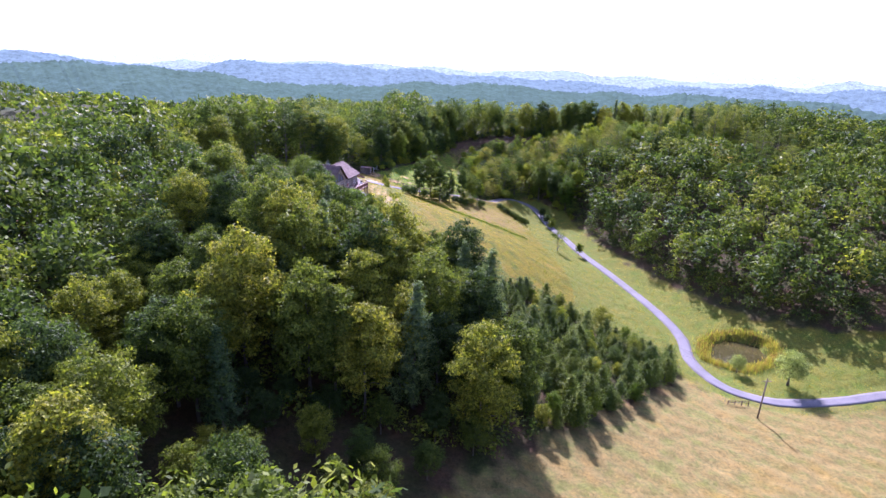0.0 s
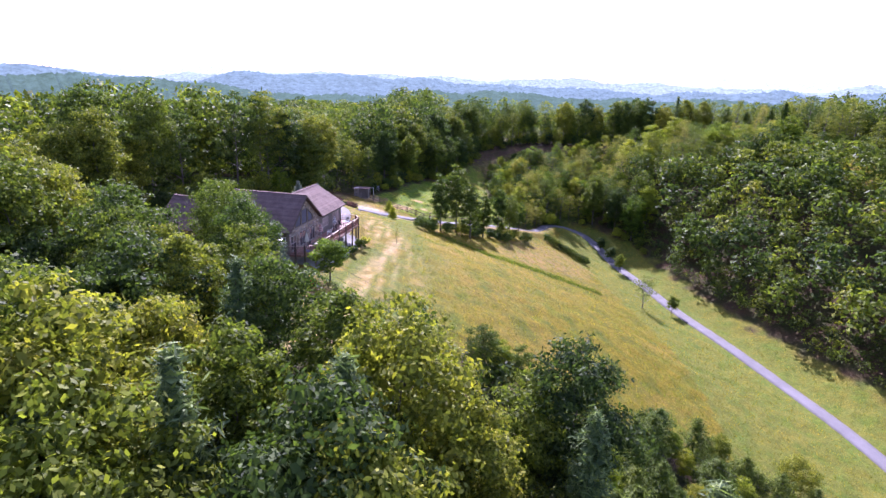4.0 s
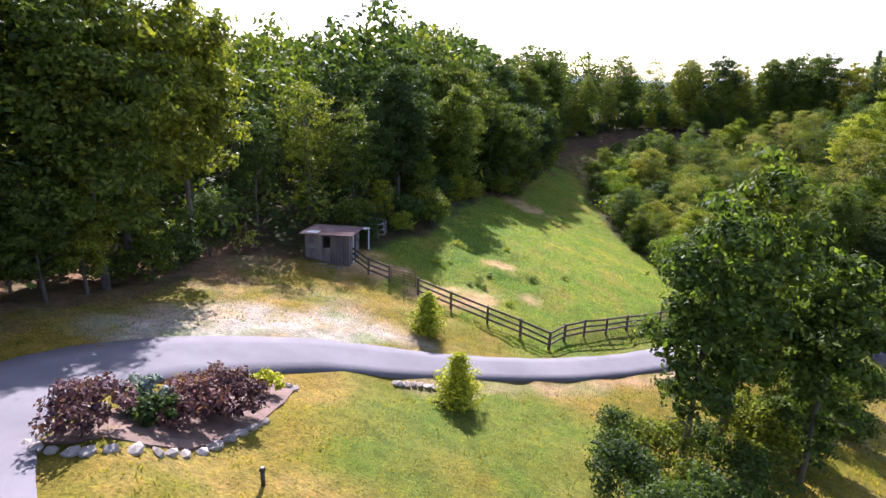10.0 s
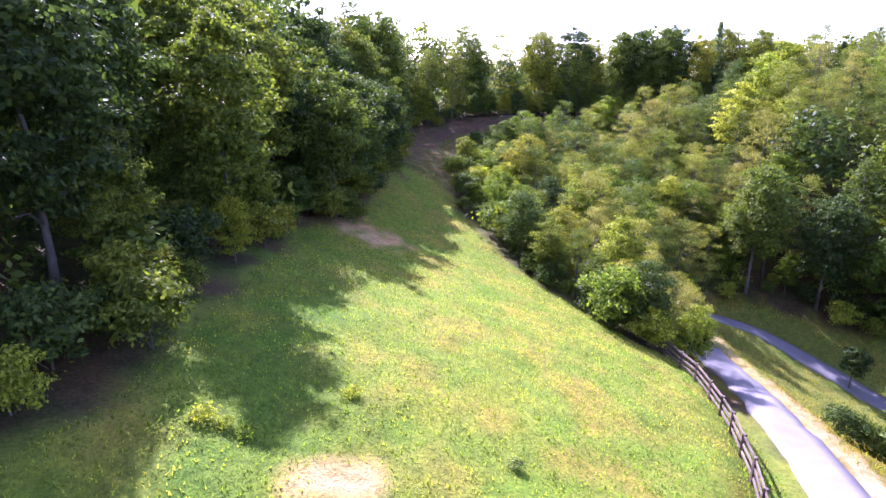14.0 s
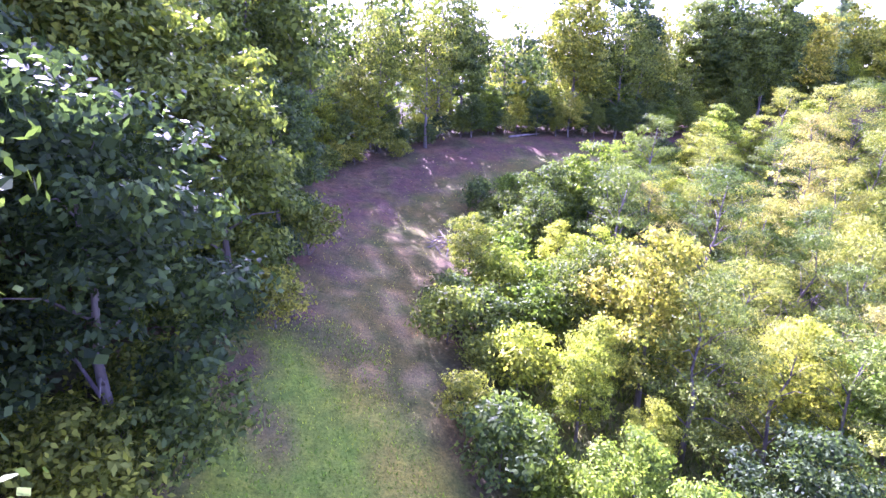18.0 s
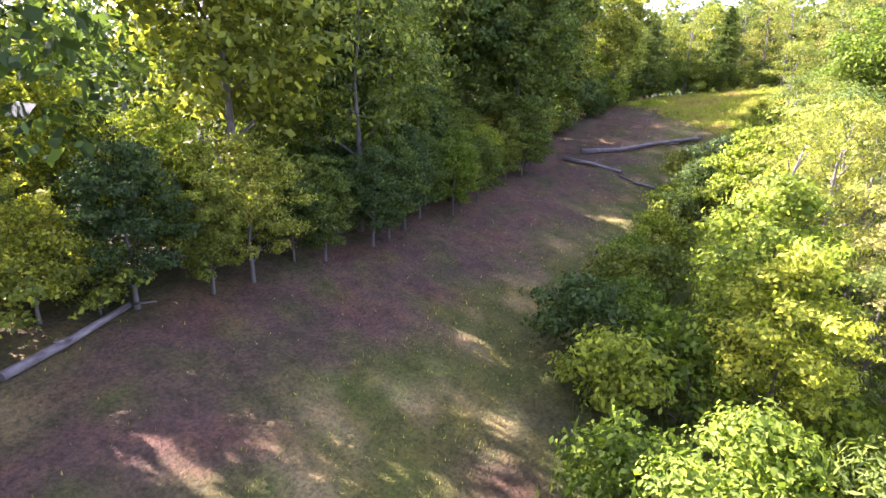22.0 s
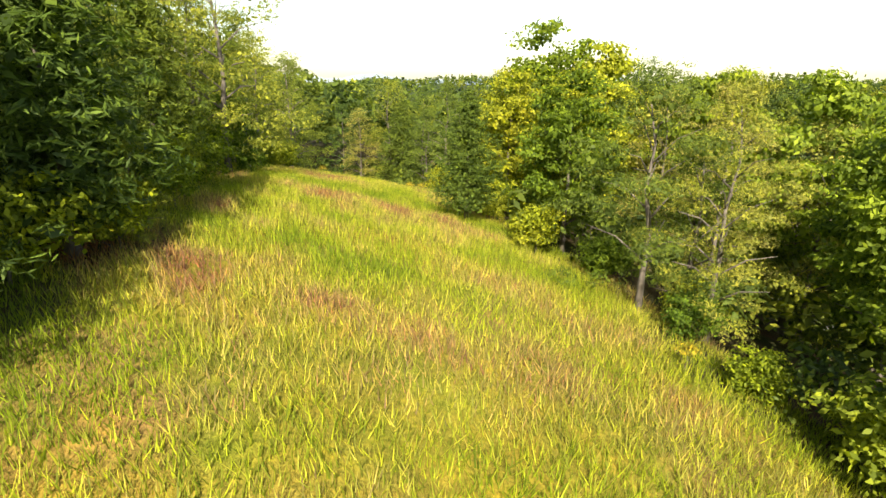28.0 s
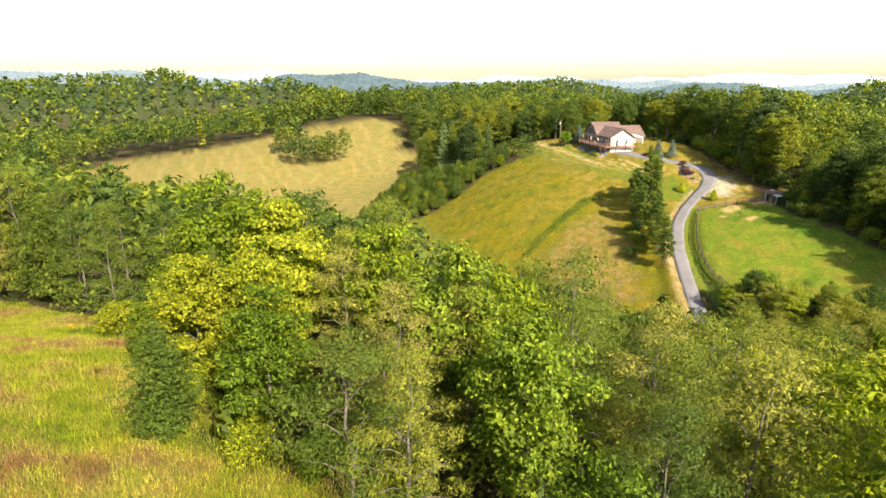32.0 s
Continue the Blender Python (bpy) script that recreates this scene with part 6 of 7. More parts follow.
def boards(x0, x1, y0, y1, z0, za, zb, skip=()):
    """Upright boards along a wall from one end to the other, cut at its openings: start, end, sill, head."""
    n = int(math.hypot(x1 - x0, y1 - y0) / 0.17)
    for k in range(n):
        t0, t1 = k / n, (k + rr.uniform(0.88, 0.98)) / n
        mid = (t0 + t1) / 2
        top = za + (zb - za) * mid + rr.uniform(-0.05, 0.02)
        spans = [(z0 + rr.uniform(0, 0.07), top)]
        for a, b, c, d in skip:
            if a < mid < b:
                spans = [(z0, c), (d, top)]
        for lo, hi in spans:
            p, q = Vector((x0 + (x1 - x0) * t0, y0 + (y1 - y0) * t0, lo)), Vector((x0 + (x1 - x0) * t1, y0 + (y1 - y0) * t1, lo))
            side = Vector((-(y1 - y0), x1 - x0, 0)).normalized() * (0.025 + rr.uniform(0, 0.02))
            if hi > lo + 0.1:
                part("board", prism(bmesh.new(), [p, q, q + side, p + side], (0, 0, hi - lo)), M_BARN, shed)


boards(-3.3, 0, 0, 0, -0.3, 2.32, 2.4, ((0.40, 0.57, 1.35, 2.2),))
boards(0, 0, 0, 2.9, -0.3, 2.4, 2.22, ((0.34, 0.66, -0.3, 2.05), (0.78, 0.86, 1.25, 1.6)))
boards(0, -3.3, 2.9, 2.9, -0.3, 2.22, 2.1)
boards(-3.3, -3.3, 2.9, 0, -0.3, 2.1, 2.32)
for k in range(6):
    x0 = -3.6 + k * 0.66
    slip, lift_k = rr.uniform(-0.08, 0.08), rr.uniform(0, 0.03)
    sheet_ob = part("roof_sheet", prism(bmesh.new(), [(x0, -0.42 + slip, 2.42 + lift_k), (x0 + 0.64, -0.42 + slip, 2.43 + lift_k), (x0 + 0.64, 3.2, 2.22), (x0, 3.2, 2.21)], (0, 0, 0.012)), M_RUST, shed)
    for m in range(5):
        xa = x0 + 0.02 + m * 0.13
        part("roof_rib", prism(bmesh.new(), [(xa, -0.42 + slip, 2.435 + lift_k), (xa + 0.045, -0.42 + slip, 2.435 + lift_k), (xa + 0.045, 3.2, 2.235), (xa, 3.2, 2.235)], (0, 0, 0.022)), M_RUST, sheet_ob)
part("patch_sheet", prism(bmesh.new(), [(-3.1, -0.2, 2.50), (-2.3, -0.25, 2.50), (-2.25, 0.5, 2.46), (-3.05, 0.55, 2.46)], (0, 0, 0.015)), M_TIN, shed, "loose pale tin sheet")
for x, y, top in ((-3.25, 0.08, 2.3), (-0.08, 0.08, 2.35), (-0.08, 2.8, 2.2), (-3.25, 2.8, 2.1), (-1.3, 0.08, 2.3), (-2.05, 0.08, 2.3)):
    part("frame_post", a_box(x - 0.06, x + 0.06, y - 0.06, y + 0.06, -0.35, top), M_BARN, shed)
part("nailed_plank", a_box(-3.15, -2.25, -0.05, -0.02, 1.28, 1.62), M_PAVER, shed, "pale plank nailed across the boards")
part("side_door_post", a_box(0.03, 0.09, 0.93, 1.02, -0.3, 2.1), M_TRIM, shed, "pale door post")
pickets = empty("picket_panel", SHED @ pose(-1.0, -0.35, 0), "old picket panel leaning against the shed", "picket panel")
for k in range(5):
    part("picket", beam(bmesh.new(), (-0.5 + k * 0.24, -0.12, -0.12), (-0.5 + k * 0.24 + rr.uniform(-0.04, 0.04), 0.28, rr.uniform(0.75, 1.15)), 0.07, 0.025, (0, 1, 0)), M_BARN, pickets)
part("picket_rail", beam(bmesh.new(), (-0.58, 0.0, 0.3), (0.55, 0.0, 0.3), 0.03, 0.07), M_BARN, pickets)
for x, y, l in ((-0.9, -0.9, 0.9), (-1.8, -0.7, 0.7), (-0.35, -1.0, 0.5)):
    plank = SHED @ Vector((x, y, 0))
    tagged(part("loose_plank", box(bmesh.new(), plank.x - l / 2, plank.x + l / 2, plank.y - 0.07, plank.y + 0.07, gz(plank.x, plank.y) - 0.01, gz(plank.x, plank.y) + 0.05), M_PAVER), "pale loose plank lying before the shed", "plank", "loose planks")
part("lean_to_roof", prism(bmesh.new(), [(-1.6, 2.95, 2.1), (0.55, 2.95, 2.1), (0.55, 4.3, 1.88), (-1.6, 4.3, 1.88)], (0, 0, 0.05)), M_TIN, shed, "pale tin lean-to roof")
for x in (-1.5, 0.42):
    part("lean_to_post", a_box(x, x + 0.08, 4.13, 4.21, -0.5, 1.9), M_TRIM, shed)
feeder = empty("hay_feeder", pose(-21.6, 197.6, gz(-21.6, 197.6), 0, 0, 10), "round galvanised hay feeder beside the shed", "feeder")
for h in (0.15, 0.6, 1.1):
    part("ring", tube(bmesh.new(), [(1.1 * math.cos(k * 6.2832 / 20), 1.1 * math.sin(k * 6.2832 / 20), h) for k in range(21)], [0.022] * 21, 6), M_STEEL, feeder)
for k in range(10):
    a = k * 0.62832
    part("bar", tube(bmesh.new(), [(1.1 * math.cos(a), 1.1 * math.sin(a), 0), (1.1 * math.cos(a), 1.1 * math.sin(a), 1.1)], [0.018, 0.018], 6), M_STEEL, feeder)

# ---- utility poles and their lines ----
def utility_pole(x, y, tall, label, can):
    z = gz(x, y)
    p = empty("utility_pole", pose(x, y, z), label, "pole", "utility poles")
    part("mast", tube(bmesh.new(), [(0, 0, -0.6), (0, 0, tall)], [0.16, 0.11], 12), M_POLE, p)
    if can:
        t = part("transformer", tube(bmesh.new(), [(0.3, -0.1, tall - 1.65), (0.3, -0.1, tall - 0.95)], [0.21, 0.21], 16), M_STEEL, p, "grey transformer can")
        part("bushing", tube(bmesh.new(), [(0.3, -0.1, tall - 0.95), (0.3, -0.1, tall - 0.7)], [0.05, 0.035], 8), M_TRIM, t)
        part("bracket", a_box(0.08, 0.2, -0.14, -0.06, tall - 1.4, tall - 1.2), M_STEEL, p)
        part("insulator", tube(bmesh.new(), [(0, 0, tall), (0, 0, tall + 0.22)], [0.04, 0.03], 8), M_TRIM, p)
    else:
        part("crossarm", a_box(-0.9, 0.9, -0.05, 0.05, tall - 0.6, tall - 0.48), M_POLE, p)
    return Vector((x, y, z + tall))


top_a = utility_pole(-21.0, 112.0, 7.3, "wooden utility pole with a grey transformer by the house", True)
top_b = utility_pole(60.4, 86.3, 8.2, "wooden utility pole beside the lower drive", False)


def line(name, a, b, sag, label):
    pts = [Vector(a).lerp(Vector(b), k / 24) - Vector((0, 0, sag * 4 * (k / 24) * (1 - k / 24))) for k in range(25)]
    tagged(part(name, tube(bmesh.new(), pts, [0.014] * 25, 4), M_WIRE), label, "cable")


line("power_line", top_a + Vector((0, 0, 0.2)), top_b, 3.0, "thin dark power line running down the hill")
line("power_line", top_a - Vector((0, 0, 1.1)), top_b - Vector((0, 0, 1.0)), 3.2, "thin dark power line running down the hill")
hp = HOUSE @ Vector((-8.5, -4.2, EAVE + 0.3))
line("service_line", top_a - Vector((0, 0, 0.7)), hp, 0.5, "thin dark service line to the house")

# ---- pond ----
pond_ring = ragged(POND, 0.3, 9)
bm = bmesh.new()
level = -58.75
prism(bm, [(70.5 + (x - 70.5) * 1.15, 113.5 + (y - 113.5) * 1.15, level - 1.5) for x, y in pond_ring], (0, 0, 1.5))
tagged(part("water", bm, M_WATER), "still brown-green pond water", "pond", kind="structure")
rush_r = np.random.RandomState(4)
ring_line = smooth_line(pond_ring + [pond_ring[0]], 0.3)
n = 5200
k = rush_r.randint(0, len(ring_line), n)
x = ring_line[k, 0] + rush_r.normal(size=n) * 0.8
y = ring_line[k, 1] + rush_r.normal(size=n) * 0.8
away = np.stack([x - 70.5, y - 113.5], -1)
away /= np.linalg.norm(away, axis=1)[:, None]
x, y = x + away[:, 0] * 0.7, y + away[:, 1] * 0.7
z = np.maximum(ground_at(x, y), level - 0.2)
h = rush_r.uniform(0.6, 1.5, n)
base = np.stack([x, y, z], -1)
a = rush_r.uniform(0, 6.28, n)
side = np.stack([np.cos(a) * 0.06, np.sin(a) * 0.06, 0 * a], -1)
v = np.stack([base - side, base + side, base + np.c_[rush_r.normal(size=(n, 2)) * 0.2, h]], 1).reshape(-1, 3)
me = sheet("rushes", v, np.arange(n * 3).reshape(n, 3), M_GRASS, smooth=False)
t = np.repeat(rush_r.uniform(0.3, 1.0, n), 3)
colour_corners(me, "tint", np.stack([t, t, t], -1))
tagged(new("rushes", me), "brown rushes round the pond's edge", "rushes", kind="stuff")
low_fence = empty("rail_fence", pose(57.0, 90.4, gz(57.0, 90.4)), "short low wooden rail fence by the pole", "fence")
for k in range(4):
    part("post", a_box(k * 1.3 - 0.06, k * 1.3 + 0.06, -0.06, 0.06, -0.4, 0.9), M_FENCE, low_fence)
for h in (0.4, 0.75):
    part("rail", a_box(0, 3.9, -0.03, 0.03, h, h + 0.1), M_FENCE, low_fence)

# ---- fallen trunks on the trail ----
def log(pts, r0, r1, label, twigs=3):
    lr = random.Random(int(pts[0][0] * 10))
    o = pts[0]
    body = empty("fallen_log", pose(o[0], o[1], gz(*o)), label, "log", "fallen logs")
    p3 = [(x - o[0] + (lr.uniform(-0.15, 0.15) if 0 < i < len(pts) - 1 else 0), y - o[1], gz(x, y) - gz(*o) + r0 * 0.8 + 0.05) for i, (x, y) in enumerate(pts)]
    n = len(p3)
    part("trunk", tube(bmesh.new(), p3, [r0 + (r1 - r0) * i / (n - 1) for i in range(n)], 10), M_DEADWOOD, body)
    for k in range(twigs):
        b = Vector(p3[min(n - 1, 1 + k % (n - 1))])
        part("branch", tube(bmesh.new(), [b, b + Vector((lr.uniform(-1, 1), lr.uniform(-1, 1), lr.uniform(0.1, 0.6)))], [r1 * 0.5, r1 * 0.15], 6), M_DEADWOOD, body)


log([(79.6, 293.4), (82.4, 290.6), (85.2, 287.6), (87.8, 284.4)], 0.22, 0.12, "long bleached fallen trunk lying across the trail")
log([(88.4, 284.9), (86.6, 286.0), (85.0, 287.2)], 0.12, 0.05, "grey split branch on the fallen trunk", 2)
log([(76.4, 294.0), (76.6, 291.6), (76.2, 289.0)], 0.2, 0.11, "grey fallen trunk at the edge of the trail", 4)
log([(75.4, 289.0), (74.9, 287.6), (74.4, 286.0)], 0.12, 0.09, "short reddish log on the trail", 1)
log([(75.6, 285.2), (75.0, 283.8), (74.3, 282.6)], 0.10, 0.05, "short pale branch on the trail", 1)
log([(35.4, 295.6), (37.4, 296.0), (39.6, 296.9)], 0.14, 0.1, "dark fallen trunk beside the trail", 2)
log([(20.2, 272.0), (22.0, 273.4), (24.2, 274.0)], 0.12, 0.05, "bleached dead branches heaped by the thicket", 5)
log([(20.8, 274.4), (22.6, 273.0), (24.0, 271.6)], 0.10, 0.04, "bleached dead branches heaped by the thicket", 5)

heap_r = random.Random(12)
heap = empty("brush_pile", pose(18.0, 271.3, gz(18.0, 271.3)), "heap of bleached dead branches beside the trail", "brush pile")
for k in range(34):
    a, far, h = heap_r.uniform(0, 6.283), heap_r.uniform(0.1, 1.3), heap_r.uniform(0.03, 0.65)
    p = Vector((math.cos(a) * far, math.sin(a) * far, h * (1.4 - far * 0.6)))
    d = Vector((heap_r.uniform(-1, 1), heap_r.uniform(-1, 1), heap_r.uniform(-0.15, 0.35))).normalized() * heap_r.uniform(0.6, 1.5)
    w = heap_r.uniform(0.018, 0.055)
    part("branch", tube(bmesh.new(), [p - d, p + Vector((0, 0, heap_r.uniform(-0.1, 0.12))), p + d], [w, w * 0.8, w * 0.3], 6), M_DEADWOOD, heap)

# ---- stones of the garden path and the drive's edge ----
def stone_row(ring, count, size, label, seed):
    q = random.Random(seed)
    row = empty("stone_edging", pose(ring[0][0], ring[0][1], 0), label, "stones", "stone edging")
    ln = smooth_line(ring, 0.1)
    for k in range(count):
        x, y = ln[int(k * (len(ln) - 1) / max(1, count - 1))]
        bm = bmesh.new()
        bmesh.ops.create_icosphere(bm, subdivisions=1, radius=1, matrix=pose(x - ring[0][0], y - ring[0][1], gz(x, y) + size * 0.2, 0, 0, q.uniform(0, 360)) @ Matrix.Diagonal((size * q.uniform(0.7, 1.4), size * q.uniform(0.6, 1.1), size * q.uniform(0.4, 0.7), 1)))
        for w in bm.verts:
            w.co += Vector((q.uniform(-1, 1), q.uniform(-1, 1), q.uniform(-1, 1))) * size * 0.12
        part("stone", bm, M_PAVER, row)


stone_row([(-21.5, 170.8), (-23.2, 170.9), (-24.6, 168.3), (-25.9, 163.2), (-24.6, 162.3), (-23.0, 163.0), (-21.4, 167.0)], 40, 0.22, "pale stones edging the driveway island", 1)
stone_row([(-28.0, 154.0), (-25.4, 153.8), (-23.3, 151.7), (-22.4, 149.8), (-22.8, 148.4)], 26, 0.26, "pale stones edging the mulch bed", 2)
stone_row([(-18.2, 117.2), (-19.4, 116.0), (-20.6, 115.6), (-22.0, 115.9), (-23.2, 116.6)], 24, 0.3, "pale stones edging the garden path", 3)
stone_row([(-17.6, 173.6), (-16.4, 174.2), (-15.3, 174.6)], 9, 0.25, "pale stones beside the driveway", 4)
bollard = empty("garden_bollard", pose(-20.3, 163.4, gz(-20.3, 163.4)), "small dark garden light on the lawn's edge", "garden light")
part("stem", tube(bmesh.new(), [(0, 0, -0.1), (0, 0, 0.5)], [0.06, 0.06], 10), M_CHAIR, bollard)
part("cap", tube(bmesh.new(), [(0, 0, 0.5), (0, 0, 0.58)], [0.1, 0.05], 10), M_CHAIR, bollard)

# ---- woods: single trees along the open ground, the rest as one mass ----
wr = np.random.RandomState(23)
cx, cy = np.meshgrid(np.arange(-330, 420, 5.5), np.arange(-150, 560, 5.5))
wx = (cx + wr.uniform(-2.3, 2.3, cx.shape)).ravel()
wy = (cy + wr.uniform(-2.3, 2.3, cy.shape)).ravel()
edge_gap = np.min([gap_to(wx, wy, ring) for ring in PLOTS + (CLUMP,)], axis=0)
road_gap = gap_to(wx, wy, road_ring, False)
free = ~is_open(wx, wy) & (edge_gap > np.where(wy < 215, 2.8, 1.3)) & (road_gap > 6.0)
free &= ~((wx > -38) & (wx < -18) & (wy > 183) & (wy < 201)) & ~((wx > 4) & (wx < 18) & (wy > 214) & (wy < 262))
in_thicket, in_plant = inside(wx, wy, THICKET), inside(wx, wy, PLANTATION)
# the air over this line stays clear, to these heights
LANE = [(0, 0, 0), (-4, 50, -6.5), (-9.5, 84, -13), (-13, 124, -19), (-16, 160, -25), (-13, 178, -27), (8, 248, -27), (20, 272, -27), (36, 284, -25), (62, 288.6, -25), (90, 286, -20.5), (103.5, 274, -19)]
lane_flat = [p[:2] for p in LANE]
lane_gap = gap_to(wx, wy, lane_flat, False)
lane_pts = np.array([[a + (b - a) * k / 12 for a, b in zip(p, q)] for p, q in zip(LANE, LANE[1:]) for k in range(12)])
near_i = np.argmin((wx[:, None] - lane_pts[None, :, 0]) ** 2 + (wy[:, None] - lane_pts[None, :, 1]) ** 2, 1)
lane_z = lane_pts[near_i, 2]
wz = ground_at(wx, wy)
wd = np.hypot(wx - 40, wy - 170)
# how tall the woods grow, place by place
tall = np.full(len(wx), 16.5)
tall = np.where((wx < -15) & (wy > 185) & (wy < 285), 17.5, tall)
tall = np.where((wx < -15) & (wy > 186) & (wy < 211), 12.0, tall)
tall = np.where((wx < -30) & (wy > 146) & (wy < 186), 18.0, tall)
tall = np.where((wy > 284) & (wx > -5), 16.0, tall)
tall = np.where((wy < 118) & (wx > -60), 14.0, tall)
tall = np.where((wx > 50) & (wy < 255), 13.0, tall)
tall = np.where((wy > 301) & (wx > -70), 9.0, tall)
tall = np.where((wx > 15) & (wx < 125) & (wy > 284) & (wy < 307), 15.5, tall)
tall = np.where((wx > -22) & (wx < 9) & (wy > 36) & (wy < 61), 6.5, tall)
tall = np.where((wx > -30) & (wx < 10) & (wy > 61) & (wy < 86), 17.0, tall)
meadow_side = (wx > 106) & (wy < 300) & (wy > 190)
below_meadow = (wx > 52) & (wx < 112) & (wy > 196) & (wy < 283) & ~in_thicket
tall = np.where(meadow_side, 14.0, tall)
tall = np.where((wx > 98) & (wx < 130) & (wy > 284) & (wy < 312), 13.5, tall)
tall = np.where(below_meadow, np.clip(-19.5 - wz, 5.0, 14.0), tall)
tall = tall * wr.uniform(0.74, 1.16, len(wx))
clear = np.where(wy < 120, 17.0, 7.0)
tall = np.where(lane_gap < clear, np.minimum(tall, lane_z - wz - 4.5 - np.clip(9 - lane_gap, 0, 9) * 0.35), tall)
view_gap = (wy > 97) & (wy < 121) & (wx > -19) & (wx < 14)
tall = np.where((wx < -25) & (wy > 195) & (wy < 335) & (edge_gap > 9), np.clip(tall, 3.5, np.maximum(-18.5 - wz, 4.0)), tall)
pick = free & ~in_thicket & ~in_plant & (tall > 3) & ~view_gap
near_trees = pick & ((edge_gap < 8.5) | (below_meadow & (lane_gap < 45))) & ((lane_gap < 60) | (meadow_side & (lane_gap < 110))) & (wy > 92) & (wy < 312) & (wx < 140) & (wx > -62)
front = pick & ~near_trees & (lane_gap < 34) & (wy > 30) & (wy < 118) & (wx < 16)
thinned = (wy > 282) & (wx > 0) & (wx < 58) & (wr.rand(len(wx)) < 0.12)
chosen = np.where((near_trees | front) & ~thinned)[0]
score = np.minimum(edge_gap, 6) + lane_gap * 0.22 - 9.0 * (meadow_side & (edge_gap < 9))
chosen = chosen[np.argsort(score[chosen])[:520]]
trail_side = (wy > 236) & (wx < 58) & (wx > -30)
single = np.zeros(len(wx), bool)
single[chosen] = True
for i in chosen:
    x, y, h = float(wx[i]), float(wy[i]), float(tall[i])
    turn, q = wr.uniform(0, 360), wr.rand()
    if meadow_side[i]:
        if q < 0.2:
            plant("cedar_tree", CEDAR[i % 2], x, y, h / 7.5, turn, "green cedar at the edge of the grassy clearing", "tree", "conifers round the clearing")
        else:
            plant("pine_tree", TALL_SCRUB[i % 2], x, y, h / 12.5, turn, "green pine at the edge of the grassy clearing", "tree", "conifers round the clearing")
    elif below_meadow[i]:
        if q < 0.55:
            plant("pine_tree", SCRUB_PINE[i % 3] if h < 9 else TALL_SCRUB[i % 2], x, y, h / (7.4 if h < 9 else 12.5), turn, "bright green pine on the slope below the clearing", "tree", "pines below the clearing")
        elif q < 0.65:
            plant("poplar_tree", BRIGHT, x, y, h / 10.5, turn, "yellow-green young tree on the slope below the clearing", "tree", "trees below the clearing")
        else:
            plant("maple_tree", WARM[i % 2], x, y, h / 10, turn, "yellow-green broad-leaved tree on the slope below the clearing", "tree", "trees below the clearing")
    elif trail_side[i] and h > 8 and q < 0.75:
        plant("oak_tree", AIRY[i % 3], x, y, h / 19, turn, "tall airy broad-leaved tree along the shady trail", "tree", "tall trees of the woods")
    elif h < 9.5:
        plant("maple_tree", EDGE[i % 3], x, y, h / 10, turn, "green broad-leaved tree at the wood's edge", "tree", "smaller trees of the woods")
    elif q < (0.16 if front[i] or wx[i] > 45 else 0.04):
        plant("pine_tree", PINE[i % 2], x, y, h / 14.0, turn, "pale green white pine among broad-leaved trees", "tree", "pines in the woods")
    elif q < 0.27 and wx[i] < 0 and wy[i] > 118:
        plant("bare_tree", BARE, x, y, h / 17.0, turn, "tall thin tree with few leaves in the woods", "tree", "tall trees of the woods")
    elif h < 13 and q < 0.7:
        plant("maple_tree", EDGE[i % 3], x, y, h / 10, turn, "green broad-leaved tree at the wood's edge", "tree", "smaller trees of the woods")
    else:
        plant("oak_tree", TALL[i % 5], x, y, h / 19, turn, "tall dark green broad-leaved tree at the wood's edge", "tree", "tall trees of the woods")
# undergrowth along the wood's edge
ex, ey = np.meshgrid(np.arange(-60, 135, 2.6), np.arange(100, 305, 2.6))
ex, ey = (ex + wr.uniform(-1.1, 1.1, ex.shape)).ravel(), (ey + wr.uniform(-1.1, 1.1, ey.shape)).ravel()
eg = np.min([gap_to(ex, ey, ring) for ring in PLOTS], axis=0)
el = gap_to(ex, ey, lane_flat, False)
ok = ~is_open(ex, ey) & (np.hypot(ex + 24.0, ey - 190.8) > 5.0) & (eg > 0.4) & (eg < 4.2) & (el < 55) & ~inside(ex, ey, THICKET) & ~inside(ex, ey, PLANTATION) & (gap_to(ex, ey, road_ring, False) > 4) & ~((ey < 117) & (ex > -20) & (ex < 0))
under = np.where(ok)[0]
under = under[np.argsort(el[under])[:430]]
for i in under:
    # plants on the sunny side take yellower leaves, sunlight put into their colour
    lit = ex[i] > 90 and ey[i] < 284
    if wr.rand() < 0.3 and el[i] > 9 and not (lit and ex[i] < 104):
        plant("young_tree", (WARM[i % 2] if i % 2 else SCRUB_PINE[i % 3]) if lit else (WARM[i % 2] if i % 3 == 0 else EDGE[i % 3]), float(ex[i]), float(ey[i]), wr.uniform(0.4, 0.68), wr.uniform(0, 360), "young leafy tree under the tall trees at the wood's edge", "tree", "young trees at the wood's edge", 0.3)
        continue
    plant("undergrowth_shrub", LIME_SCRUB if wr.rand() < (0.35 if lit else 0.12) else (WARM_SCRUB if lit else SCRUB[i % 3]), float(ex[i]), float(ey[i]), wr.uniform(0.55, 1.15), wr.uniform(0, 360), "leafy shrub at the foot of the woods", "shrub", "undergrowth at the wood's edge", 0.12)
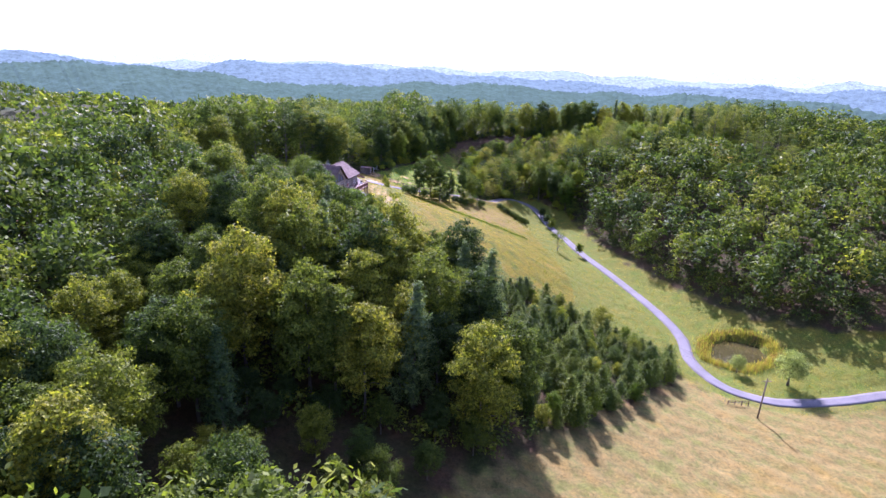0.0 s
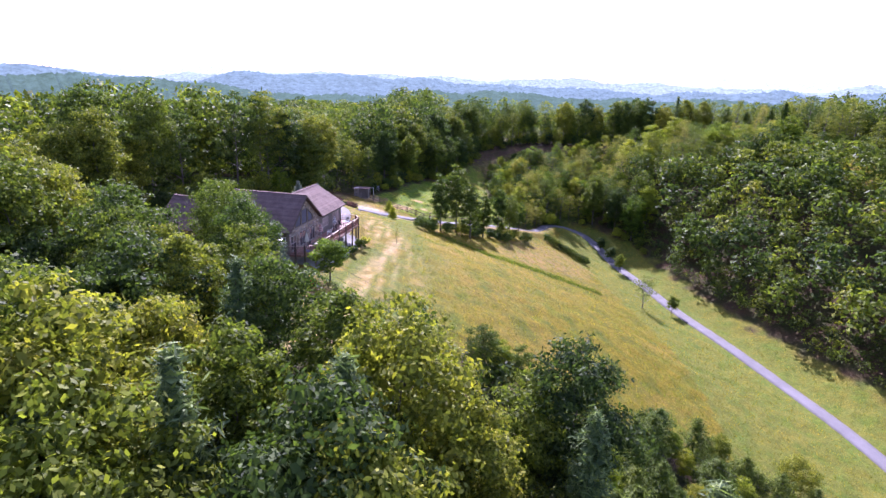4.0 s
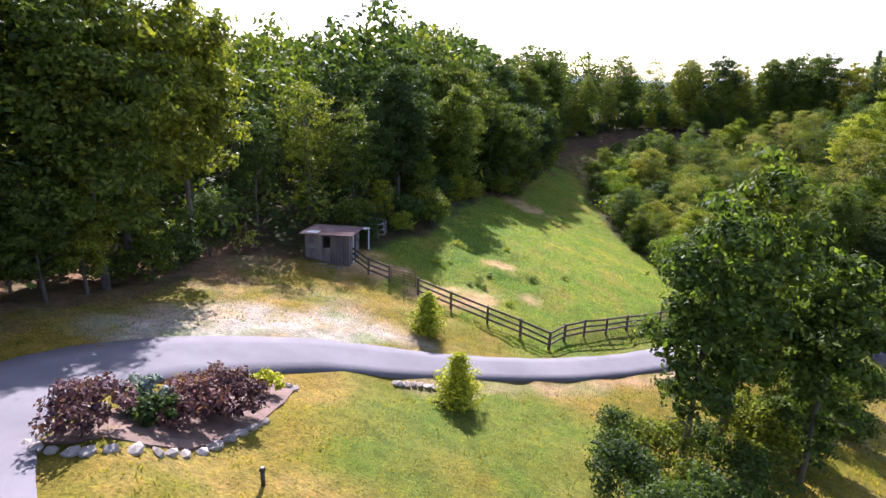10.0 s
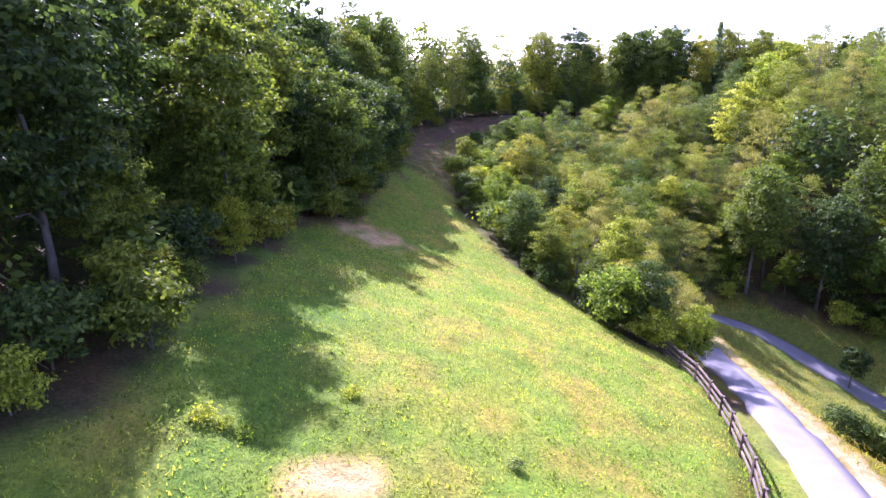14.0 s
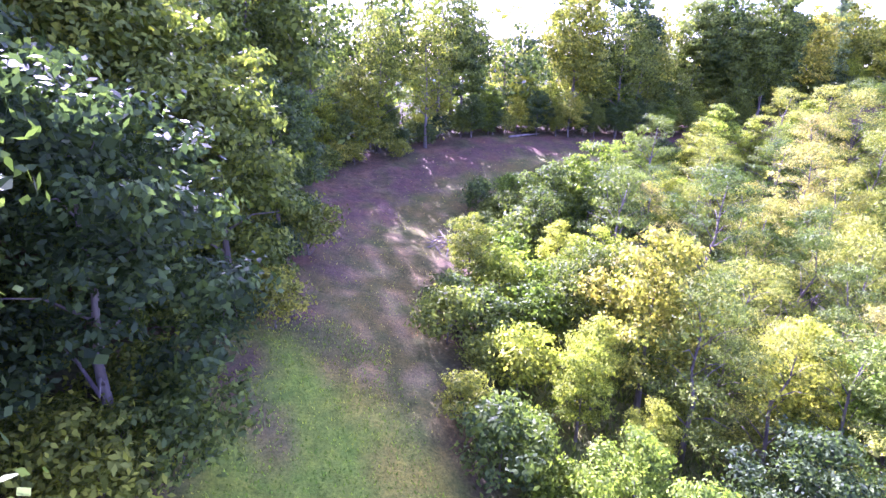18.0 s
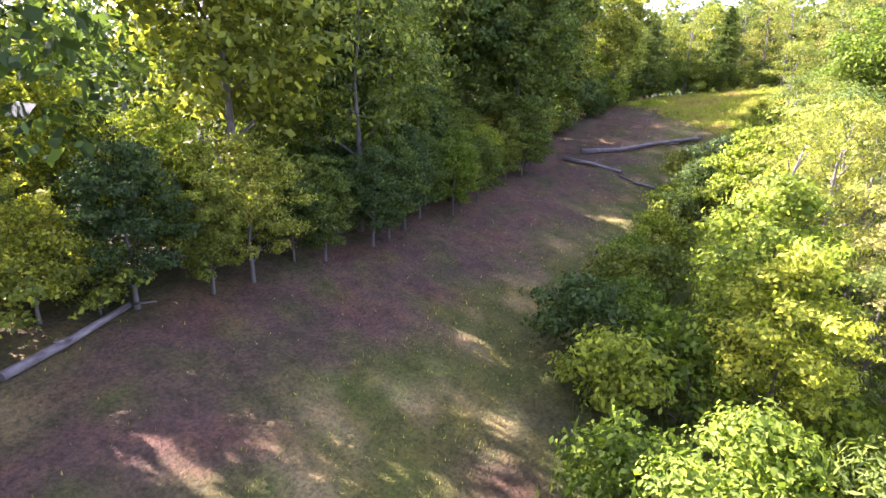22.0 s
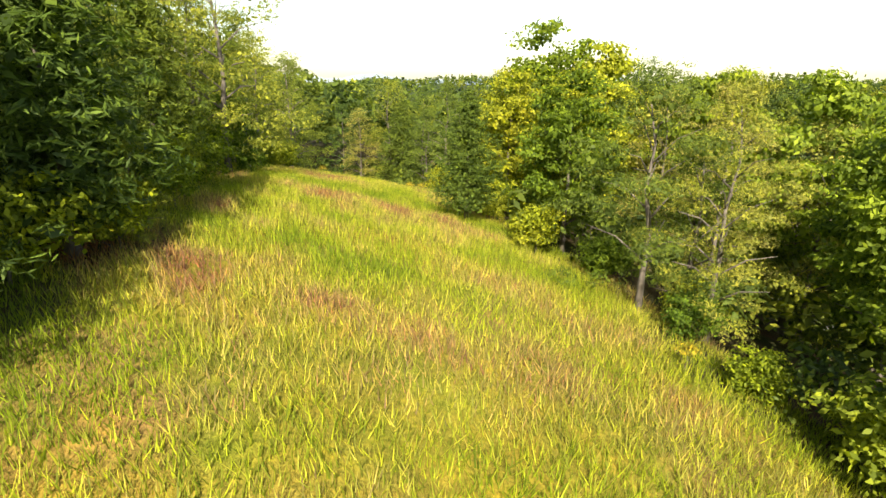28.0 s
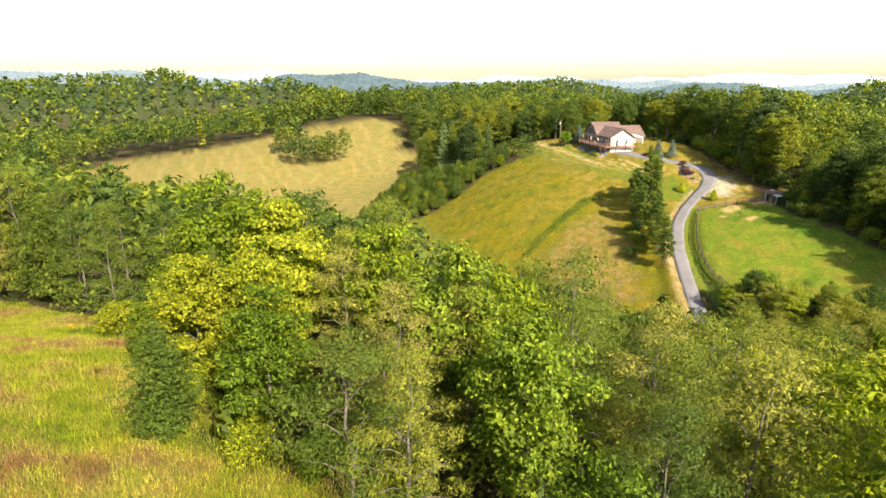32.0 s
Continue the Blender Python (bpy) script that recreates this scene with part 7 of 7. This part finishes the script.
for x, y, kind, s, name, label in ((100.4, 232.4, WARM[0], 1.42, "maple_tree", "large rounded bright green tree below the clearing"), (97.0, 234.6, BRIGHT, 1.25, "poplar_tree", "large yellow-green tree below the clearing"),
                                   (105.3, 246.2, CEDAR[1], 1.02, "cedar_tree", "dense dark green cedar at the edge of the clearing"),
                                   (91.0, 238.0, WARM[1], (-18.0 - gz(91.0, 238.0)) / 10, "maple_tree", "tall yellow-green tree on the slope below the clearing"), (87.6, 244.0, BRIGHT, (-18.6 - gz(87.6, 244.0)) / 10.5, "poplar_tree", "slim yellow-green tree on the slope below the clearing"), (94.0, 229.0, TALL_SCRUB[0], (-17.4 - gz(94.0, 229.0)) / 12.5, "pine_tree", "tall green pine on the slope below the clearing"), (-29.4, 119.6, NEAR_OAK[1], 0.92, "oak_tree", "dark green oak standing before the house"), (-22.6, 107.2, NEAR_OAK[0], 1.1, "oak_tree", "dark green oak standing before the house"), (-26.5, 111.5, NEAR_OAK[1], 1.15, "oak_tree", "dark green oak standing before the house"),
                                   (-33.4, 178.6, TALL[4], 0.74, "oak_tree", "tall dark oak shading the driveway"), (-34.2, 182.5, TALL[0], 0.93, "oak_tree", "tall dark oak shading the driveway"), (-38.0, 175.5, TALL[1], 0.95, "oak_tree", "tall dark oak shading the driveway"), (-32.2, 186.5, TALL[3], 0.9, "oak_tree", "tall dark oak shading the driveway"), (-40.5, 168.5, AIRY[0], 0.9, "oak_tree", "tall airy oak shading the driveway"), (-27.4, 198.8, AIRY[2], 0.6, "oak_tree", "leafy oak standing behind the shed"), (-23.6, 199.6, AIRY[0], 0.52, "oak_tree", "leafy oak standing behind the shed"), (-30.5, 194.5, AIRY[1], 0.5, "oak_tree", "leafy oak standing behind the shed"), (18.8, 225.6, BRIGHT, 0.8, "poplar_tree", "bright yellow-green tree beside the upper drive"), (12.9, 217.4, LIME_SCRUB, 1.6, "lime_shrub", "bright green bush where the paddock fence ends"),
                                   (16.2, 218.6, SCRUB_PINE[0], 0.72, "pine_tree", "dark green pine where the paddock fence ends"),
                                   (-8.6, 242.4, WARM[0], 1.2, "maple_tree", "yellow-green maple leaning over the pasture"), (-12.0, 236.0, EDGE[2], 1.3, "maple_tree", "leafy green maple at the pasture's edge"), (-6.5, 234.0, EDGE[1], 1.25, "maple_tree", "broad dark green maple leaning over the trail"), (-3.4, 243.0, EDGE[2], 1.2, "maple_tree", "broad dark green maple leaning over the trail"), (0.2, 250.5, EDGE[0], 1.1, "maple_tree", "broad dark green maple leaning over the trail"), (3.4, 258.5, EDGE[1], 1.1, "maple_tree", "broad dark green maple leaning over the trail"), (6.0, 266.0, EDGE[0], 0.9, "maple_tree", "broad dark green maple leaning over the trail"), (-8.0, 246.5, EDGE[0], 1.35, "maple_tree", "broad dark green maple leaning over the trail"), (-4.8, 254.0, EDGE[1], 1.4, "maple_tree", "broad dark green maple leaning over the trail"), (-2.0, 261.5, EDGE[2], 1.25, "maple_tree", "broad dark green maple leaning over the trail"), (0.4, 269.0, EDGE[0], 1.3, "maple_tree", "broad dark green maple leaning over the trail"), (4.6, 278.2, EDGE[1], 1.3, "maple_tree", "broad dark green maple leaning over the trail"), (-14.6, 224.0, WARM[1], 1.1, "maple_tree", "yellow-green maple at the pasture's edge")):
    plant(name, kind, x, y, s, wr.uniform(0, 360), label, "tree")

# shrubs at the feet of the trees that lean over the pasture and the trail
for x, y in ((-12.0, 236.0), (-8.6, 242.4), (-6.5, 234.0), (-3.4, 243.0), (0.2, 250.5), (3.4, 258.5), (6.0, 266.0), (-14.6, 224.0), (-4.8, 254.0), (-2.0, 261.5), (4.6, 278.2)):
    for k in range(4):
        a = k * 1.5708 + wr.uniform(-0.5, 0.5)
        plant("undergrowth_shrub", SCRUB[k % 3], float(x + 1.7 * math.cos(a)), float(y + 1.7 * math.sin(a)), wr.uniform(0.75, 1.2), wr.uniform(0, 360), "leafy shrub at the foot of the woods", "shrub", "undergrowth at the wood's edge", 0.12)

# leafy young growth that closes the wood towards the trail
TRAIL_NORTH = [(-2, 262), (1.5, 270), (6, 278.5), (12, 287), (23, 294.5), (35, 300), (46, 299), (61, 298.5), (84, 298.5), (106, 298)]
for k, (x, y) in enumerate(smooth_line(TRAIL_NORTH, 2.1)):
    x, y = float(x + wr.uniform(-0.7, 0.7)), float(y + wr.uniform(-0.4, 2.2))
    q = wr.rand()
    if q < 0.62:
        plant("young_tree", WARM[k % 2] if q < 0.16 else EDGE[k % 3], x, y, wr.uniform(0.42, 0.85), wr.uniform(0, 360), "leafy young tree closing the wood along the trail", "tree", "young trees along the trail", 0.3)
    else:
        plant("undergrowth_shrub", SCRUB[k % 3] if q < 0.85 else WARM_SCRUB, x, y, wr.uniform(0.6, 1.15), wr.uniform(0, 360), "leafy shrub at the foot of the woods", "shrub", "undergrowth at the wood's edge", 0.12)

for k, (x, y) in enumerate(smooth_line([(33, 297.5), (42, 296.3), (52, 295.4), (62, 295.2), (73, 295.6)], 2.0)):
    q = wr.rand()
    plant("young_tree", EDGE[k % 3] if q < 0.75 else WARM[k % 2], float(x + wr.uniform(-0.6, 0.6)), float(y + wr.uniform(-0.5, 0.8)), wr.uniform(0.38, 0.6), wr.uniform(0, 360), "leafy young tree closing the wood along the trail", "tree", "young trees along the trail", 0.3)


def mass(name, protos, xs, ys, sizes, which, leaf, label, category, tints=None, lift=0.0):
    """Many plants in one mesh: each a turned and scaled copy of a small pattern."""
    vs, ts = [], []
    zs = ground_at(xs, ys)
    turns = wr.uniform(0, 6.283, len(xs))
    tints = wr.beta(2.0, 2.4, len(xs)) if tints is None else tints
    for k, proto in enumerate(protos):
        sel = np.where(which == k)[0]
        c, s = np.cos(turns[sel])[:, None], np.sin(turns[sel])[:, None]
        p = proto[None] * sizes[sel][:, None, None]
        q = np.stack([p[..., 0] * c - p[..., 1] * s + xs[sel][:, None], p[..., 0] * s + p[..., 1] * c + ys[sel][:, None], p[..., 2] + zs[sel][:, None] + lift], -1)
        vs.append(q.reshape(-1, 3))
        ts.append(np.repeat(tints[sel], proto.shape[0]))
    v, t = np.concatenate(vs), np.concatenate(ts)
    me = sheet(name, v, quads_of(len(v) // 4), leaf, smooth=False)
    colour_corners(me, "tint", np.stack([t, t, t], -1))
    return tagged(new(name, me), label, category, kind="stuff")


PR = np.random.RandomState(3)
fine_oak = [lobe_crown(PR, broad_lobes(PR, 17, 5.0, 2.6, 30), 900, 0.52, clump=4, spread_by=1.1, core=0.06) for k in range(5)]
fine_pine = [pine_layers(PR, 16, 3.6, 3, 12, 6, 0.55, 0.1, tufts=12) for k in range(2)]
low_oak = [lobe_crown(PR, broad_lobes(PR, 17, 5.2, 4.5, 12), 105, 1.2, least=3, core=0) for k in range(4)]
low_pine = [pine_layers(PR, 16, 3.2, 3, 8, 5, 1.4, tufts=3) for k in range(2)]
rest = pick & ~single & ~((wy > 280) & (wx > -10) & (wx < 60) & (lane_gap < 50) & (wr.rand(len(wx)) < 0.42))
fine = rest & ((lane_gap < 55) | ((lane_gap < 72) & (wx < -10) & (wy > 170))) & (wy > 10)
sel = np.where(fine)[0]
which = np.where(wr.rand(len(sel)) < 0.07, 5 + (sel % 2), sel % 5)
mass("woodland_near", fine_oak + fine_pine, wx[sel], wy[sel], tall[sel] / 16.5, which, M_FAR_LEAF, "dense green mixed woodland round the open ground", "woods")
middle = rest & ~fine & (lane_gap < 125) & (wy > -20)
mid_oak = [lobe_crown(PR, broad_lobes(PR, 17, 5.1, 3.5, 22), 300, 0.86, least=3, core=0) for k in range(4)]
mid_pine = [pine_layers(PR, 16, 3.2, 3, 10, 6, 0.8, tufts=5) for k in range(2)]
sel = np.where(middle)[0]
which = np.where(wr.rand(len(sel)) < 0.07, 4 + (sel % 2), sel % 4)
mass("woodland_middle", mid_oak + mid_pine, wx[sel], wy[sel], tall[sel] / 16.5, which, M_FAR_LEAF, "dense green mixed woodland on the valley sides", "woods")
sel = np.where(rest & ~fine & ~middle & (wd < 300) & (wr.rand(len(wx)) < 0.75))[0]
which = np.where(wr.rand(len(sel)) < 0.07, 4 + (sel % 2), sel % 4)
mass("woodland", low_oak + low_pine, wx[sel], wy[sel], tall[sel] / 16.5, which, M_FAR_LEAF, "dense green mixed woodland covering the hills", "woods")
fx, fy = np.meshgrid(np.arange(-1060, 1160, 15.5), np.arange(-900, 1300, 15.5))
fx, fy = (fx + wr.uniform(-5, 5, fx.shape)).ravel(), (fy + wr.uniform(-5, 5, fy.shape)).ravel()
fd = np.hypot(fx - 40, fy - 170)
ok = (fd >= 300) & (fd < 1100) & ~is_open(fx, fy)
fx, fy, fd = fx[ok], fy[ok], fd[ok]
far_oak = [lobe_crown(PR, broad_lobes(PR, 15, 7.6, 2.0, 6), 18, 3.4, least=2, core=0) for k in range(4)]
mass("woodland_far", far_oak, fx, fy, wr.uniform(0.8, 1.15, len(fx)), np.arange(len(fx)) % 4, M_FAR_LEAF, "distant wooded hillsides", "woods", lift=-2.0)

# low growth that fills the woods between the stems
ux, uy = np.meshgrid(np.arange(-70, 140, 2.9), np.arange(60, 330, 2.9))
ux, uy = (ux + wr.uniform(-1.2, 1.2, ux.shape)).ravel(), (uy + wr.uniform(-1.2, 1.2, uy.shape)).ravel()
ug = np.min([gap_to(ux, uy, ring) for ring in PLOTS], axis=0)
ul = gap_to(ux, uy, lane_flat, False)
ok = ~is_open(ux, uy) & (np.hypot(ux + 24.0, uy - 190.8) > 4.0) & (ug > 1.6) & ((ul < 38) | ((ux > 50) & (ug < 12))) & ~inside(ux, uy, THICKET) & ~inside(ux, uy, PLANTATION) & (gap_to(ux, uy, road_ring, False) > 3.4)
ux, uy = ux[ok], uy[ok]
low_bush = [lobe_crown(PR, broad_lobes(PR, 3.4, 2.0, 0.0, 9), 130, 0.34, clump=3, spread_by=1.1, core=0) for k in range(4)]
mass("understorey", low_bush, ux, uy, wr.uniform(0.5, 1.3, len(ux)), np.arange(len(ux)) % 4, M_FAR_LEAF, "leafy undergrowth between the stems of the woods", "undergrowth", lift=-0.1)

# thicket on the warm side of the trail
tx = wr.uniform(11, 92, 3000)
ty = wr.uniform(214, 288, 3000)
ok = inside(tx, ty, THICKET) & (gap_to(tx, ty, TRAIL) > 1.0) & (np.hypot(tx - 18, ty - 271.3) > 2.6)
tx, ty = tx[ok], ty[ok]
kept = []
for x, y in zip(tx, ty):
    if all((x - a) ** 2 + (y - b) ** 2 > 2.3 ** 2 for a, b in kept):
        kept.append((x, y))
for k, (x, y) in enumerate(sorted(kept, key=lambda p: float(gap_to(np.array(p[0]), np.array(p[1]), lane_flat, False)))[:350]):
    d = float(gap_to(np.array(x), np.array(y), TRAIL))
    air = float(gap_to(np.array(x), np.array(y), lane_flat, False))
    q = wr.rand()
    if d < 3.0:
        plant("trail_shrub", LIME_SCRUB if q < 0.4 else (WARM_SCRUB if q < 0.75 else SCRUB[k % 3]), x, y, wr.uniform(0.6, 1.05), wr.uniform(0, 360), "bright green shrub at the edge of the trail", "shrub", "shrubs along the trail", 0.1)
    elif q < 0.5 and air > 8.5:
        plant("pine_tree", SCRUB_PINE[k % 3], x, y, wr.uniform(0.75, 1.4) if x > 20 else wr.uniform(0.5, 0.95), wr.uniform(0, 360), "grey-green scrub pine in the thicket", "tree", "pines of the thicket")
    elif q < 0.68 and air > 5:
        plant("poplar_tree", BRIGHT if k % 3 == 0 else (WARM[k % 2] if k % 3 == 1 else EDGE[k % 3]), x, y, wr.uniform(0.5, 0.95) if x > 20 else wr.uniform(0.4, 0.7), wr.uniform(0, 360), "bright yellow-green young tree in the thicket", "tree", "young trees of the thicket")
    else:
        plant("thicket_shrub", (LIME_SCRUB, WARM_SCRUB, SCRUB[0], WARM_SCRUB)[k % 4], x, y, wr.uniform(0.7, 1.35), wr.uniform(0, 360), "leafy green shrub in the thicket", "shrub", "shrubs of the thicket", 0.1)

# young pines planted on the slope
px, py = np.meshgrid(np.arange(0, 58, 2.7), np.arange(64, 116, 2.7))
px, py = (px + wr.uniform(-1.2, 1.2, px.shape)).ravel(), (py + wr.uniform(-1.2, 1.2, py.shape)).ravel()
ok = inside(px, py, PLANTATION)
for k, (x, y) in enumerate(zip(px[ok], py[ok])):
    if k % 4 == 0:
        plant("young_maple", WARM[k % 3 % 2] if k % 8 else EDGE[k % 3], float(x), float(y), wr.uniform(0.28, 0.5), wr.uniform(0, 360), "small yellow-green tree among the planted pines", "tree", "young trees among the pines")
        continue
    plant("young_pine", YOUNG_PINE[k % 2], float(x), float(y), wr.uniform(0.5, 1.3), wr.uniform(0, 360), "young dark green pine in a planted stand", "tree", "planted young pines")

# meadow grass
def tufts(count, ring, spill, rng):
    xs, ys = [p[0] for p in ring], [p[1] for p in ring]
    x, y = rng.uniform(min(xs) - spill, max(xs) + spill, count), rng.uniform(min(ys) - spill, max(ys) + spill, count)
    ok = inside(x, y, ring) | (gap_to(x, y, ring) < spill)
    for bx, by, br in BARE_SPOTS:
        ok &= np.hypot(x - bx, y - by) > br * rng.uniform(0.8, 1.5, count)
    ok &= ~inside(x, y, WORN) & ~(inside(x, y, LITTER) & (rng.rand(count) < 0.85)) & (gap_to(x, y, road_ring, False) > np.where(x < -14, 3.7, 2.2))
    return x[ok], y[ok]


def grass_mass(name, ring, count, tall, label, material=M_GRASS, wide=0.05, spill=0.0):
    x, y = tufts(count, ring, spill, wr)
    n = len(x)
    z = ground_at(x, y)
    a = wr.uniform(0, 6.283, n)
    h = tall * wr.uniform(0.5, 1.25, n)
    lean = wr.normal(size=(n, 2)) * 0.34 * h[:, None]
    ww = wide * wr.uniform(0.6, 1.5, n)
    base = np.stack([x, y, z - 0.03], -1)
    side = np.stack([np.cos(a) * ww, np.sin(a) * ww, 0 * a], -1)
    v = np.stack([base - side, base + side, base + np.c_[lean, h]], 1).reshape(-1, 3)
    me = sheet(name, v, np.arange(n * 3).reshape(n, 3), material, smooth=False)
    t = np.clip(0.49 + 0.34 * waves(x, y, 11, 71) + 0.2 * waves(x, y, 3.5, 72) + wr.normal(size=n) * 0.13, 0.02, 0.98)
    colour_corners(me, "tint", np.repeat(np.stack([t, t, t], -1), 3, 0))
    return tagged(new(name, me), label, "grass", kind="stuff")


grass_mass("meadow_grass", MEADOW, 640000, 0.40, "tall yellow-green meadow grass going to seed", wide=0.014, spill=3.0)
grass_mass("field_grass", FIELD, 150000, 0.3, "yellow-green rough grass on the open hillside", M_FIELD, wide=0.035)
grass_mass("trail_grass", TRAIL, 45000, 0.13, "rough grass and leaf litter along the trail", wide=0.02)
grass_mass("drain_weeds", DRAIN, 9000, 0.6, "lush green weeds along the drain", M_WEED, 0.05)
grass_mass("thicket_weeds", THICKET, 60000, 0.5, "green weeds under the thicket", M_WEED, 0.06)
grass_mass("pasture_grass", PASTURE, 130000, 0.14, "short green grazed grass with clover in the paddock", M_PASTURE, 0.035)
grass_mass("lawn_grass", YARD, 120000, 0.11, "short dry mown lawn grass", M_FIELD, 0.03)

# weeds that stand out in the paddock, and goldenrod along the clearing
PALE_WEED = plant_kind("pale_weed", stem(R, 0.4, 0.02, 0.05, 5, 0.1, 0.3), lobe_crown(R, broad_lobes(R, 0.6, 0.6, 0.02, 9), 420, 0.12, squash=0.5, clump=6, core=0), M_BARK, M_WILLOW)
GREEN_WEED = plant_kind("green_weed", stem(R, 0.4, 0.02, 0.05, 5, 0.1, 0.3), lobe_crown(R, broad_lobes(R, 0.55, 0.7, 0.02, 9), 420, 0.12, squash=0.5, clump=6, core=0), M_BARK, M_LIME)
GOLDENROD = plant_kind("goldenrod", stem(R, 0.8, 0.012, 0.06, 9, 0.2, 0.3), lobe_crown(R, broad_lobes(R, 0.95, 0.42, 0.5, 9), 300, 0.07, clump=6, core=0), M_BARK, M_GOLDENROD)
for x, y in ((-12.8, 191.3), (-12.3, 190.9), (-12.6, 192.1), (-13.4, 191.0), (-11.7, 193.4), (-8.0, 194.6), (-4.8, 196.9)):
    plant("weed", PALE_WEED, x, y, wr.uniform(0.4, 0.65), wr.uniform(0, 360), "pale grey-green weed in the paddock grass", "weed", "weeds in the paddock", crown="leaves")
for x, y in ((-13.7, 198.7), (-14.3, 199.0), (-13.1, 198.4), (-16.0, 194.0), (-15.4, 193.2), (-14.9, 194.4), (-9.6, 200.5), (-10.6, 188.4)):
    plant("weed", GREEN_WEED, x, y, wr.uniform(0.35, 0.65), wr.uniform(0, 360), "dark green weed clump in the paddock grass", "weed", "weeds in the paddock", crown="leaves")
for k in range(60):
    x, y = wr.uniform(90, 126), wr.uniform(200, 292)
    d = float(gap_to(np.array(x), np.array(y), MEADOW))
    if inside(x, y, MEADOW) and d < 3.2:
        plant("goldenrod", GOLDENROD, float(x), float(y), wr.uniform(0.7, 1.2), wr.uniform(0, 360), "goldenrod with yellow flower heads in the tall grass", "flower", "goldenrod round the clearing", crown="flower_heads")
